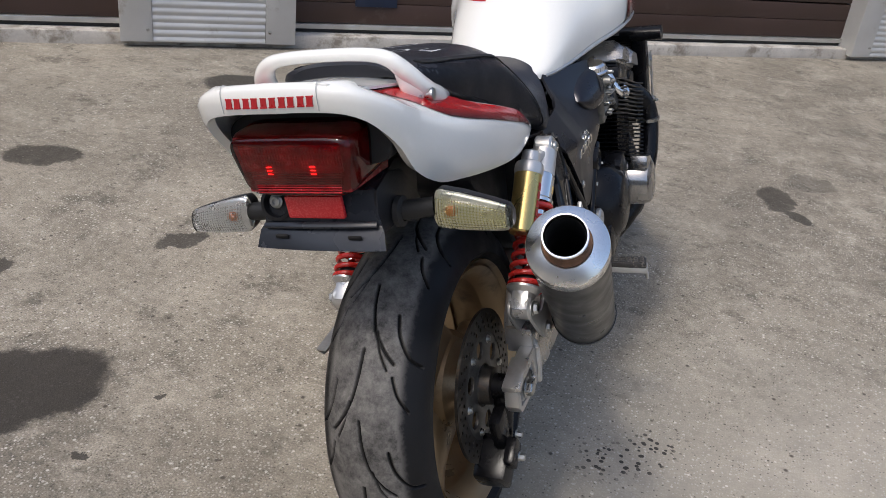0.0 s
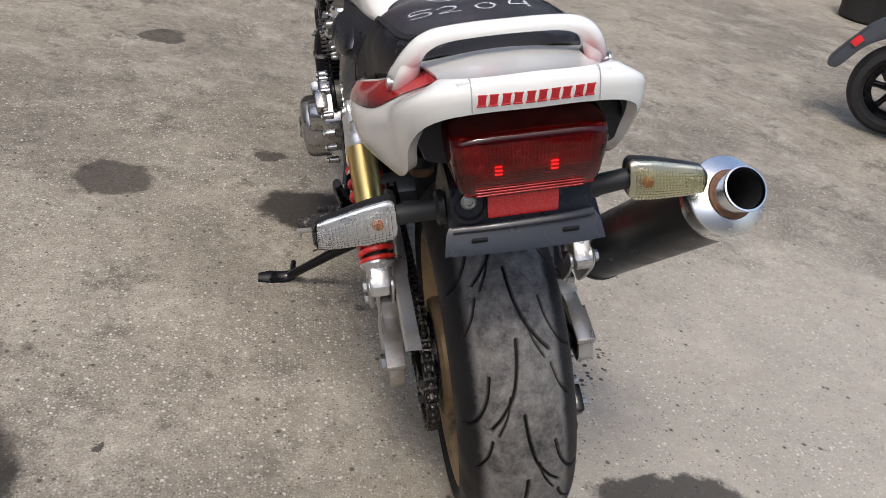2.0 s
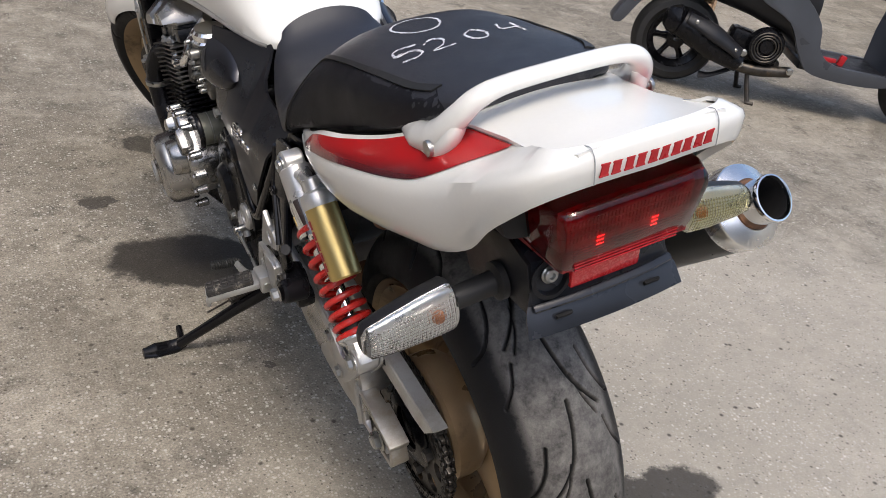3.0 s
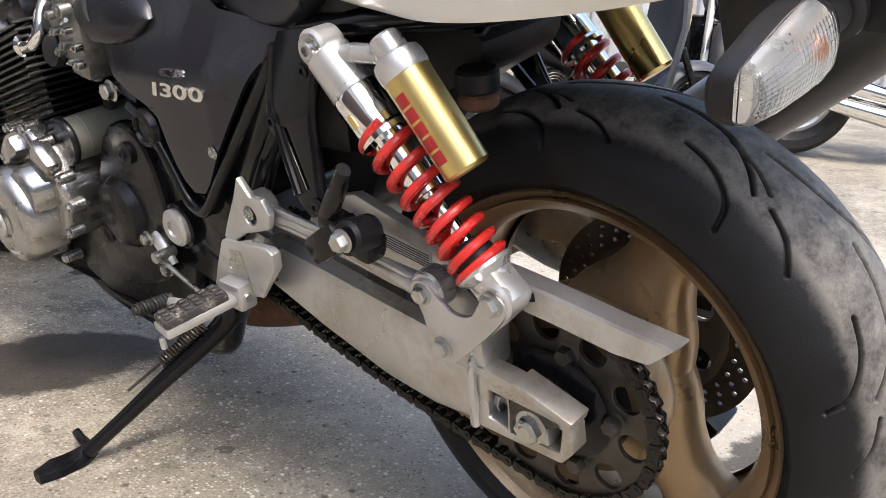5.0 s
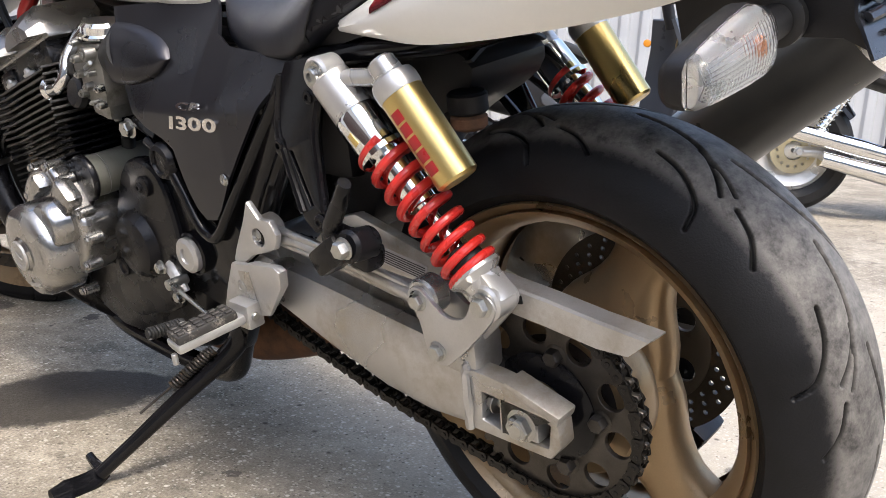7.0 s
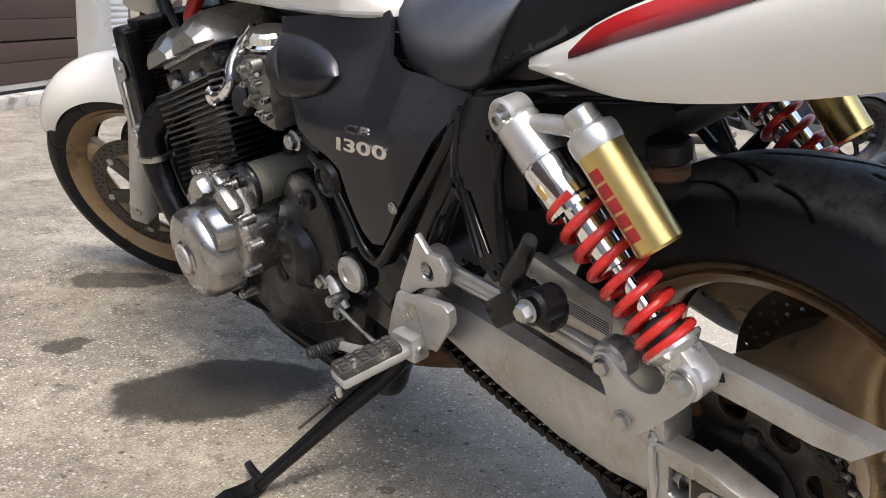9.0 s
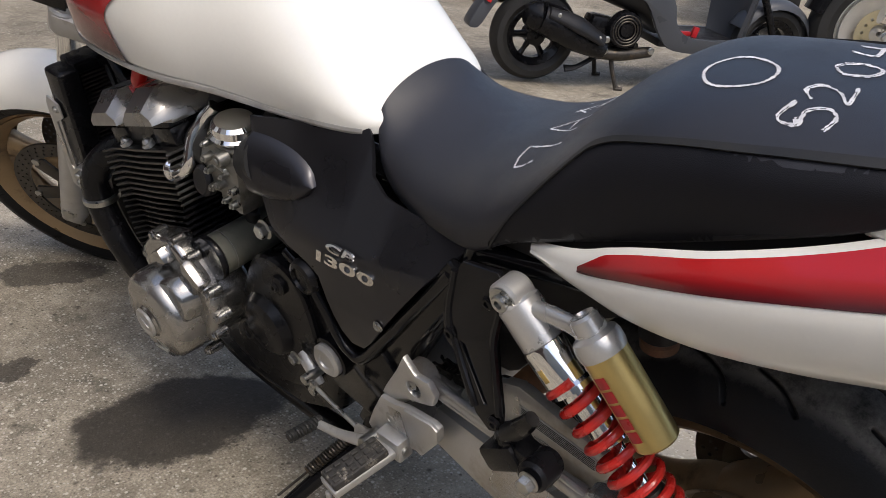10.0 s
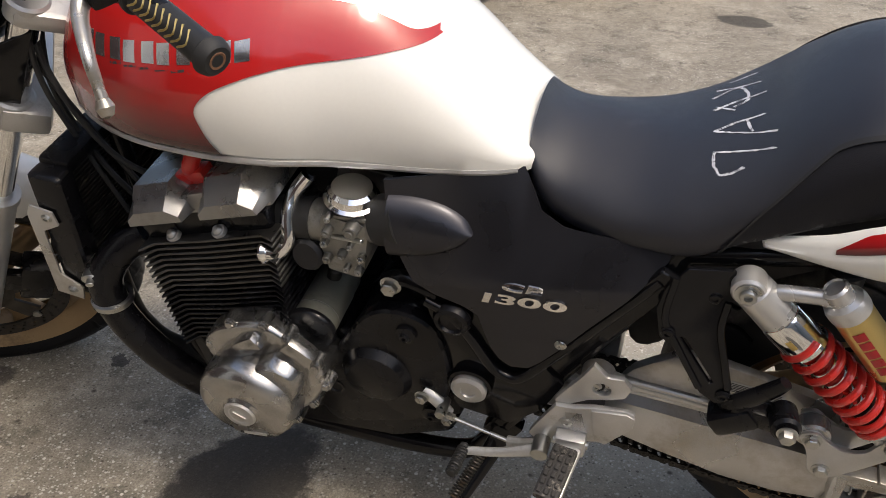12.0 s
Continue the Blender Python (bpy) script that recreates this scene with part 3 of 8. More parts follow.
# unseen plain walls added behind the camera: close the yard, dim low side light
for name, m in (("unseen_wall_west", pose(-7.5, 0, 0, 0, 0, 0)), ("unseen_wall_south", pose(0, -9.0, 0, 0, 0, 90))):
    side_wall = part(name, block((0, 0, 2.0), (0.3, 26.0 if name == "unseen_wall_west" else 15.0, 4.0), bevel=0.01), RENDER)
    side_wall.matrix_world = m
    tagged(side_wall, "unseen plain grey wall added to dim low light and reflections", "wall", kind="structure")

# ---- the motorcycle: x to its right, y forward, z along its own upright; it leans left on its stand ----
LEAN_LEFT = 14.0
bike = thing("motorcycle", pose(0, 0, 0, 0, -LEAN_LEFT, 0), "white and red motorcycle with gold wheels leaning on its side stand", "motorcycle")
REAR_AXLE = Vector((0, 0, 0.320))


# -- fuel tank --
# along y: half width, foot, top, roundness
TANK = [(0.500, 0.085, 0.757, 0.790, 2.2), (0.520, 0.106, 0.757, 0.799, 2.2), (0.560, 0.122, 0.758, 0.838, 2.25), (0.620, 0.138, 0.761, 0.905, 2.3), (0.700, 0.157, 0.769, 0.969, 2.4),
        (0.760, 0.177, 0.778, 0.999, 2.45), (0.810, 0.201, 0.787, 1.016, 2.5), (0.860, 0.216, 0.795, 1.027, 2.6), (0.920, 0.222, 0.801, 1.032, 2.6), (1.000, 0.216, 0.805, 1.029, 2.6), (1.080, 0.185, 0.808, 1.000, 2.5),
        (1.125, 0.148, 0.816, 0.960, 2.3), (1.150, 0.096, 0.835, 0.900, 2.1)]


def tank_ring(y, grow=0.0):
    a, low, top, power = smooth_table(TANK, y)
    waist = low + (top - low) * 0.30
    out = []
    for i in range(64):
        t = math.tau * i / 64
        c, s = math.cos(t), math.sin(t)
        u = (a + grow) * math.copysign(abs(c) ** (2 / power), c)
        w = waist + (top - waist + grow) * abs(s) ** (2 / power) if s >= 0 else waist - (waist - low + grow) * abs(s) ** 0.12
        u *= 1 - (0.12 + 0.16 * min(1, max(0, (y - 0.66) / 0.18))) * max(0, (w - waist) / (top - waist)) ** 1.5
        out.append((u, y, w))
    return out


tank = part("fuel_tank", skin([tank_ring(0.500 + 0.650 * i / 48) for i in range(49)]), WHITE, bike, "white fuel tank with red upper flanks fading to black")
# seam flange round the foot
flange = []
for side in (-1, 1):
    pts = []
    for i in range(30):
        y = 0.525 + 0.60 * i / 29
        a, low, top, power = smooth_table(TANK, y)
        pts.append((side * (a * 0.985 - 0.002), y, low + 0.006))
    flange.append(tube(pts, 0.0055, 8, 1, smooth=False))
part("foot_flange", weld(*flange), CAST, tank, "bare seam along the foot of the tank")
# red field: outline in y, z
red_side = [(0.617, 0.911), (0.673, 0.915), (0.731, 0.916), (0.790, 0.916), (0.831, 0.910), (0.869, 0.897), (0.889, 0.878), (0.889, 0.857), (0.881, 0.830), (0.866, 0.805),
            (0.858, 0.780), (0.96, 0.770), (1.10, 0.770), (1.17, 0.79), (1.17, 0.92), (1.10, 0.970), (1.00, 0.995), (0.88, 0.992), (0.80, 0.980), (0.725, 0.962), (0.687, 0.943), (0.656, 0.925)]
red_side = [(p.x, p.y) for p in curve_points([(y, z, 0) for y, z in red_side], 4, True)]
for side in (-1, 1):
    part("red_field", laid_on(figure(red_side, 0, side * 0.4), tank, (-side, 0, 0), 0.0026, 0.006), RED_TANK, tank, "red paint field fading to black at its foot")
# maker's mark and script: plain shapes only
for side in (-1, 1):
    for k in range(5):
        for o in (0.0, 0.0205):
            y = 1.046 - 0.0465 * k - o
            mark = figure([(y, 0.921 + 0.0016 * k), (y - 0.0165, 0.9215 + 0.0016 * k), (y - 0.0145, 0.9440 + 0.0012 * k), (y + 0.002, 0.9425 + 0.0012 * k)], 0, side * 0.4)
            part("badge_bar", laid_on(mark, tank, (-side, 0, 0), 0.0034, 0.01), POLISHED, tank, "bright badge bar")
    for k in range(7):
        y = 1.000 - 0.0215 * k
        script = figure([(y, 0.9165), (y - 0.017, 0.9185), (y - 0.0165, 0.9215), (y + 0.001, 0.9185)], 0, side * 0.4)
        part("script_bar", laid_on(script, tank, (-side, 0, 0), 0.0026, 0.01), INK, tank, "black script bar")

# -- seat --
# along y: half width, foot, top, roundness
SEAT = [(-0.172, 0.073, 0.925, 0.946, 2.4), (-0.160, 0.096, 0.918, 0.945, 2.8), (-0.130, 0.116, 0.898, 0.942, 3.0), (-0.070, 0.134, 0.865, 0.937, 3.1), (0.000, 0.142, 0.832, 0.929, 3.05), (0.080, 0.147, 0.795, 0.923, 2.8),
        (0.140, 0.151, 0.772, 0.912, 2.6), (0.195, 0.156, 0.752, 0.878, 2.4), (0.250, 0.160, 0.732, 0.828, 2.3), (0.300, 0.157, 0.700, 0.800, 2.1), (0.360, 0.145, 0.691, 0.780, 1.95),
        (0.420, 0.132, 0.690, 0.774, 1.95), (0.470, 0.116, 0.698, 0.780, 1.95), (0.500, 0.102, 0.722, 0.795, 1.95), (0.515, 0.085, 0.750, 0.812, 1.95)]


def seat_ring(y):
    a, low, top, power = smooth_table(SEAT, y)
    out = []
    for i in range(72):
        t = math.tau * i / 72
        c, s = math.cos(t), math.sin(t)
        waist = low + (top - low) * 0.35
        u = a * math.copysign(abs(c) ** (2 / power), c)
        w = waist + (top - waist) * abs(s) ** (2 / power) if s >= 0 else waist - (waist - low) * abs(s) ** (2 / 7)
        # the sides flare out towards the foot of the rider's part
        u *= 1 + 0.05 * min(1, max(0, (y - 0.05) / 0.25)) * max(0, 1 - (w - low) / (top - low)) ** 1.5
        out.append((u, y, w))
    return out


seat = part("seat", skin([seat_ring(-0.172 + 0.687 * i / 72) for i in range(73)]), SEAT_TOP, bike, "black vinyl two-level seat with chalk marks")
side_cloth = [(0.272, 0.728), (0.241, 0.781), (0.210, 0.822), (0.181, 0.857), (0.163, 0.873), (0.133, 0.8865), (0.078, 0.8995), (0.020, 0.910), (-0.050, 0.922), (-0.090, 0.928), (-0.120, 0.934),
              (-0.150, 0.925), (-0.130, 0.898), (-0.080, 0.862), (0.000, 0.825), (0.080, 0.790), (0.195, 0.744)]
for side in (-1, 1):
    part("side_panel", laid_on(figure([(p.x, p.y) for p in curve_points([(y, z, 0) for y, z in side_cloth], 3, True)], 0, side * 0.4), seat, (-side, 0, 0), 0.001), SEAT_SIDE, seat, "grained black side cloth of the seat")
    seam = laid_on(skin([[(side * 0.4, p.x, p.y - 0.002), (side * 0.4, p.x, p.y + 0.002)] for p in curve_points([(y, z, 0) for y, z in side_cloth[:11]], 6)], closed=False), seat, (-side, 0, 0), 0.0022, 0.03)
    part("piping", thick(seam, -0.002), RUBBER, seat, "black piping")


def chalk(points, width=0.006, closed=False, fray=0.35):
    """A chalk stroke on the seat, in x and y as seen from above."""
    line = curve_points([(x, y, 0) for x, y in points], 8, closed)
    rows, m = [], len(line)
    for i, p in enumerate(line):
        d = (line[(i + 1) % m if closed else min(i + 1, m - 1)] - line[i - 1 if closed or i else 0]).normalized()
        n = Vector((-d.y, d.x, 0)) * width * 0.5 * (1 + fray * random.uniform(-1, 1))
        rows.append([(p.x - n.x, p.y - n.y, 1.3), (p.x + n.x, p.y + n.y, 1.3)])
    if closed:
        rows.append(rows[0])
    part("chalk_mark", laid_on(skin(rows, closed=False), seat, (0, 0, -1), 0.0007, 0.02), CHALK, seat, "white chalk stroke")


# ring and the number 5204, read from behind the machine
chalk([(0.032 * math.cos(a) * (1 + 0.06 * math.sin(3 * a)) - 0.024, 0.086 + 0.031 * math.sin(a)) for a in [i * math.tau / 16 + 2.2 for i in range(17)]], 0.0030, False, 0.5)
Y0 = 0.007
for x, glyph in ((-0.088, [[(0.030, 0.012), (0.002, 0.014), (-0.002, -0.004), (0.018, -0.002), (0.026, -0.016), (0.014, -0.028), (-0.004, -0.026)], [(-0.002, -0.002), (0.006, 0.000)]]),
                 (-0.048, [[(-0.002, 0.004), (0.012, 0.014), (0.024, 0.006), (0.016, -0.012), (-0.002, -0.026), (0.028, -0.022)]]),
                 (0.004, [[(0.012, 0.013), (0.000, 0.000), (0.004, -0.020), (0.018, -0.024), (0.026, -0.008), (0.022, 0.008), (0.012, 0.013)]]),
                 (0.053, [[(0.004, 0.016), (0.000, -0.006), (0.026, -0.004)], [(0.024, 0.016), (0.022, -0.026)]])):
    for stroke in glyph:
        for shift in (-0.0010, 0.0012):
            chalk([(x + a + shift, Y0 + b + shift) for a, b in stroke], 0.0019, False, 0.9)
# faint unreadable strokes across the step of the seat
for stroke in ([(-0.105, 0.258), (-0.107, 0.272), (-0.105, 0.283)], [(-0.105, 0.283), (-0.086, 0.291), (-0.066, 0.293)], [(-0.066, 0.293), (-0.079, 0.261), (-0.096, 0.228)], [(-0.027, 0.296), (-0.043, 0.267), (-0.069, 0.229)],
               [(-0.027, 0.296), (-0.020, 0.271), (-0.024, 0.242)], [(-0.020, 0.261), (-0.049, 0.254)], [(0.022, 0.300), (0.030, 0.272), (0.027, 0.243)], [(0.029, 0.297), (0.010, 0.276)],
               [(0.056, 0.304), (0.068, 0.274), (0.028, 0.261), (0.017, 0.277)], [(0.080, 0.300), (0.061, 0.249)], [(0.100, 0.285), (0.098, 0.253)]):
    for shift in (0.0, 0.0018):
        chalk([(x + shift, y + shift) for x, y in stroke], 0.0016, False, 0.9)

# -- tail cowl: one shell that runs round from side to side --
# along the way: x, y, foot, crease, top edge, inset of top edge, inset of foot
TAIL = [(0.00, 0.156, 0.222, 0.738, 0.744, 0.750, 0.004, 0.004), (0.10, 0.176, 0.150, 0.736, 0.760, 0.772, 0.006, 0.008), (0.20, 0.185, 0.090, 0.733, 0.781, 0.799, 0.011, 0.010), (0.32, 0.187, 0.020, 0.738, 0.803, 0.824, 0.018, 0.012),
        (0.46, 0.183, -0.060, 0.748, 0.829, 0.852, 0.034, 0.020), (0.58, 0.174, -0.130, 0.760, 0.850, 0.882, 0.046, 0.026), (0.66, 0.162, -0.190, 0.775, 0.872, 0.908, 0.064, 0.024), (0.74, 0.150, -0.245, 0.808, 0.896, 0.922, 0.062, 0.018),
        (0.82, 0.143, -0.295, 0.862, 0.920, 0.938, 0.052, 0.010), (0.88, 0.128, -0.338, 0.902, 0.941, 0.952, 0.036, 0.006), (0.93, 0.102, -0.359, 0.921, 0.953, 0.960, 0.018, 0.004), (1.00, 0.062, -0.366, 0.927, 0.957, 0.963, 0.009, 0.004), (1.30, 0.0, -0.369, 0.928, 0.958, 0.965, 0.008, 0.004)]


def tail_row(t, side):
    x, y, low, crease, top, inset, tuck = smooth_table(TAIL, t)
    x2, y2 = smooth_table(TAIL, min(t + 0.01, 1.30))[:2]
    x1, y1 = smooth_table(TAIL, max(t - 0.01, 0))[:2]
    d = Vector((x2 - x1, y2 - y1, 0))
    n = Vector((d.y, -d.x, 0)).normalized() if d.length > 1e-6 else Vector((0, 1, 0))
    n = Vector((-abs(n.x), abs(n.y), 0))
    lip = min(1, max(0, (y + 0.25) / 0.1)) * min(1, t / 0.14)
    top, inset = top + 0.006 * lip, inset + 0.004 * lip
    pts = [(tuck + 0.012, low + 0.006), (tuck, low), (tuck * 0.35, low + (crease - low) * 0.22), (0.0, low + (crease - low) * 0.55), (-0.001, low + (crease - low) * 0.8), (0.002, crease), (inset * 0.35, crease + (top - crease) * 0.45), (inset, top), (inset + 0.006 + 0.002 * lip, top + 0.003 * lip)]
    return [(side * (x + n.x * a), y + n.y * a, w) for a, w in pts]


line = [i / 64 * 1.30 for i in range(65)]
shell = skin([tail_row(t, -1) for t in line] + [tail_row(t, 1) for t in reversed(line[:-1])], closed=False)
tail = part("tail_cowl", thick(shell, 0.004), WHITE, bike, "white tail cowl with red side flashes", 50)
# deck between the seat and the rear lip
deck = [[(x, y, z + c * (1 - (x / w) ** 2)) for x in [k * w / 8 for k in range(-8, 9)]] for y, z, w, c in ((-0.359, 0.9615, 0.082, 0.003), (-0.338, 0.9545, 0.093, 0.004), (-0.30, 0.9425, 0.094, 0.007), (-0.25, 0.932, 0.091, 0.010), (-0.19, 0.9215, 0.097, 0.012), (-0.14, 0.908, 0.116, 0.012))]
part("deck", thick(skin(deck, closed=False), 0.004), WHITE, tail, "white deck of the tail")
for x in (-0.069, 0.069):
    part("lip_joint", tube([(x, -0.3665, 0.930), (x, -0.3672, 0.945), (x, -0.3655, 0.957), (x, -0.359, 0.9645), (x, -0.348, 0.9615)], 0.0006, 6, 3), JOINT, tail, "fine grey joint line")
# red flash on the slope above the crease: from a point under the seat to the corner of the deck
def slope_point(t, f, side):
    """A point of the shell's slope, f from the crease (0) to the top edge (1), just proud of the paint."""
    a, b, c = [Vector(p) for p in tail_row(t, side)[5:8]]
    p = a.lerp(b, f / 0.45) if f < 0.45 else b.lerp(c, (f - 0.45) / 0.55)
    return p + Vector((side * 0.0009, 0, 0.0011))


for side in (-1, 1):
    rows = []
    for i in range(10, 80):
        t = i / 100
        y = smooth_table(TAIL, t)[1]
        if not -0.273 < y < 0.156:
            continue
        low_f = 0.03 + 0.95 * max(0, (-0.165 - y) / 0.108) ** 2.0
        top_f = low_f + (0.98 - low_f) * min(1, max(0.02, (0.156 - y) / 0.035)) ** 0.55
        rows.append([slope_point(t, low_f + (max(top_f, low_f + 0.01) - low_f) * k / 8, side) for k in range(9)])
    part("red_flash", skin(rows, closed=False), RED_TAIL, tail, "red flash with a dark lower edge")
# maker's mark on the lip: plain red bars in five pairs
for k in range(5):
    for o in (-0.0062, 0.0062):
        x = -0.052 + 0.026 * k + o
        y = -0.3688 + 0.55 * x * x
        part("mark_bar", weld(block((x, y, 0.9430), (0.0084, 0.0016, 0.0130), (2, 8, 0), 0.0004, 1), block((x - 0.0008, y, 0.9372), (0.0104, 0.0016, 0.0022), (2, 0, 0), 0.0004, 1), block((x + 0.0008, y, 0.9488), (0.0104, 0.0016, 0.0022), (2, 0, 0), 0.0004, 1)), LETTER_RED, tail, "plain red mark")

# -- grab rail --
half_rail = [(0.116, -0.075, 0.877), (0.124, -0.125, 0.888), (0.123, -0.165, 0.906), (0.113, -0.192, 0.934), (0.096, -0.205, 0.956), (0.066, -0.2095, 0.9655)]
rail_line = [(-x, y, z) for x, y, z in half_rail] + [(0.0, -0.211, 0.968)] + half_rail[::-1]
rail = part("grab_rail", tube(rail_line, [0.010, 0.017, 0.019, 0.0165, 0.0140, 0.0120, 0.0115, 0.0120, 0.0140, 0.0165, 0.019, 0.017, 0.010], 18, 8, flat=0.8), WHITE, bike, "white cast grab rail")
for side in (-1, 1):
    foot = tube([(side * 0.108, -0.196, 0.940), (side * 0.116, -0.190, 0.918), (side * 0.119, -0.172, 0.898), (side * 0.119, -0.135, 0.885), (side * 0.114, -0.085, 0.874)], [0.013, 0.018, 0.022, 0.020, 0.010], 18, 6, flat=0.62)
    part("rail_foot", foot, WHITE, rail)
    part("rope_hook", weld(rod((side * 0.118, -0.179, 0.900), (side * 0.141, -0.179, 0.901), 0.0050), lathe([(0, 0), (0.0088, 0), (0.0092, 0.002), (0.0085, 0.0045), (0.005, 0.0055), (0, 0.0055)], (side * 0.1385, -0.179, 0.901), (side, 0, 0), 20),
                            lathe([(0, 0), (0.0125, 0), (0.0125, 0.003), (0.010, 0.005), (0, 0.005)], (side * 0.1230, -0.179, 0.900), (side, 0, 0), 20)), STEEL, rail, "zinc rope hook")
    # no hole is cut: a black disc carries its shade
    part("bolt_hole", lathe([(0, 0), (0.0085, 0), (0.0095, 0.0008), (0, 0.0008)], (side * 0.1305, -0.140, 0.887), (side, 0, 0), 20), SOOT_AND_SHADE, rail, "black disc painted as the shade in a bolt hole")

# -- rear lamp and number-plate carrier --
shroud = [(p.x, p.y) for p in curve_points([(-0.118, 0.855, 0), (-0.122, 0.885, 0), (-0.104, 0.904, 0), (-0.06, 0.914, 0), (0.0, 0.918, 0), (0.06, 0.914, 0), (0.104, 0.904, 0), (0.122, 0.885, 0), (0.118, 0.855, 0), (0.100, 0.838, 0), (0.0, 0.83, 0), (-0.100, 0.838, 0)], 4, True)]
part("lamp_shroud", plate(shroud, -0.290, -0.225, axis=1, bevel=0.004), BLACK_PLASTIC, bike, "black plastic surround of the rear lamp")
# lens: rings in x, z that grow towards the rear
def lamp_ring(y, a, b, low, top, n=36):
    out = []
    for i in range(n):
        t = math.tau * i / n
        c, s = math.cos(t), math.sin(t)
        f = 0.5 + 0.5 * math.copysign(abs(s) ** 0.35, s)
        out.append(((a + (b - a) * f) * math.copysign(abs(c) ** 0.35, c), y + 0.02 * (0.5 - f) * (1 if y < -0.3 else 0), low + (top - low) * f))
    return out


lamp = part("rear_lamp", skin([lamp_ring(-0.215, 0.088, 0.098, 0.822, 0.895), lamp_ring(-0.28, 0.087, 0.097, 0.813, 0.903), lamp_ring(-0.322, 0.084, 0.094, 0.808, 0.901), lamp_ring(-0.338, 0.081, 0.091, 0.806, 0.893), lamp_ring(-0.3425, 0.077, 0.087, 0.810, 0.888)]),
            LENS_RED, bike, "dark red rear lamp, lit", 60)
part("inside", skin([[(x * w, y, z) for x, z in ((-1, 0.814), (1, 0.814), (1.1, 0.888), (-1.1, 0.888))] for y, w in ((-0.334, 0.076), (-0.326, 0.078), (-0.230, 0.082))]), SCREEN_RED, lamp, "red lamp reflector")
part("lens_window", block((-0.002, -0.3345, 0.861), (0.146, 0.003, 0.036), bevel=0.001), WINDOW_RED, lamp, "ribbed brighter red window")
prisms = []
for row in range(3):
    for k in range(34):
        prisms.append(block((-0.071 + 0.0042 * k, -0.3364, 0.8725 - 0.0085 * row), (0.0028, 0.0022, 0.0068), (0, 4, 0), 0.0006, 1))
part("lens_prisms", weld(*prisms), WINDOW_RED, lamp, "rows of small upright prisms")
for k in range(9):
    part("lens_rib", block((0, -0.3352, 0.842 - 0.0036 * k), (0.134 - 0.001 * k, 0.0020, 0.0018), (0, 0, 0), 0.0004, 1), WINDOW_RED, lamp)
for x in (-0.037, 0.028):
    for z in (0.8505, 0.8455, 0.8405):
        part("filament", block((x, -0.3378, z), (0.0085, 0.0012, 0.0016), bevel=0.0005), glow, lamp, "glowing red bulb glimpse")
part("lens_edge", tube([(-0.080, -0.343, 0.8905), (0, -0.346, 0.8925), (0.080, -0.343, 0.8905)], 0.0014, 8, 6), SCREEN_RED, lamp)

# carrier sheet: profile in y, z swept across x
sheet = [(-0.245, 0.812), (-0.285, 0.800), (-0.292, 0.775), (-0.296, 0.752), (-0.302, 0.745), (-0.313, 0.722)]
wide = [0.082, 0.084, 0.086, 0.092, 0.097, 0.101]
rows = [[(x * w, y - 0.006 * (1 - x * x), z) for x in [k / 8 for k in range(-8, 9)]] for (y, z), w in zip(sheet, wide)]
carrier = part("plate_carrier", thick(skin(rows, closed=False), 0.003), GREY_PLASTIC, bike, "dark grey plate carrier with no plate", 30)
for side in (-1, 1):
    part("carrier_side", plate([(-0.245, 0.812), (-0.287, 0.800), (-0.296, 0.755), (-0.313, 0.722), (-0.285, 0.735), (-0.200, 0.735), (-0.160, 0.715), (-0.150, 0.74), (-0.20, 0.80)], side * 0.083, side * 0.088, bevel=0.001), BLACK_PLASTIC, carrier)
    # uncut slot: a black bar carries its shade
    part("slot", block((side * 0.057, -0.3125, 0.740), (0.020, 0.004, 0.006), (25, 0, 0), 0.0015), SOOT_AND_SHADE, carrier, "black bar painted as the shade in an oblong plate slot")
part("stiffening_rib", tube([(-0.088, -0.302, 0.752), (-0.04, -0.308, 0.755), (0.0, -0.309, 0.756), (0.05, -0.308, 0.757), (0.088, -0.302, 0.756)], 0.005, 8, 5, flat=0.6), GREY_PLASTIC, carrier)
part("lock_pocket", lathe([(0.022, 0), (0.024, 0.004), (0.019, 0.005), (0.017, -0.006), (0, -0.006)], (-0.066, -0.296, 0.782), (0, -1, 0.15), 24), BLACK_PLASTIC, carrier, "round pocket with a screw")
part("pocket_screw", bolt((-0.066, -0.296, 0.786), (0, -1, 0.15), 0.008, 0.006, True), STEEL, carrier)
part("red_reflector", block((-0.001, -0.3025, 0.781), (0.088, 0.008, 0.034), (6, 0, 0), 0.003), RED_REFLECT, carrier, "oblong bright red reflector")
# inner mudguard over the tyre
rows = []
for i in range(25):
    a = radians(36 + 42 * i / 24)
    rows.append([(x, 0.03 - 0.385 * math.cos(math.pi - a) * 1.0, 0.33 + 0.395 * math.sin(a) - 0.04 * abs(x / 0.1) ** 2) for x in [k * 0.070 / 6 for k in range(-6, 7)]])
part("inner_mudguard", thick(skin(rows, closed=False), 0.004), BLACK_PLASTIC, bike, "black plastic inner mudguard")
part("mudguard_tongue", skin([[(x * w, y, z) for x in (-1, -0.5, 0, 0.5, 1)] + [(x * w, y + 0.02, z2) for x in (1, 0.5, 0, -0.5, -1)] for y, z, z2, w in ((-0.150, 0.700, 0.80, 0.080), (-0.23, 0.735, 0.82, 0.084), (-0.285, 0.738, 0.80, 0.082))]), BLACK_PLASTIC, bike, "black mudguard behind the seat")

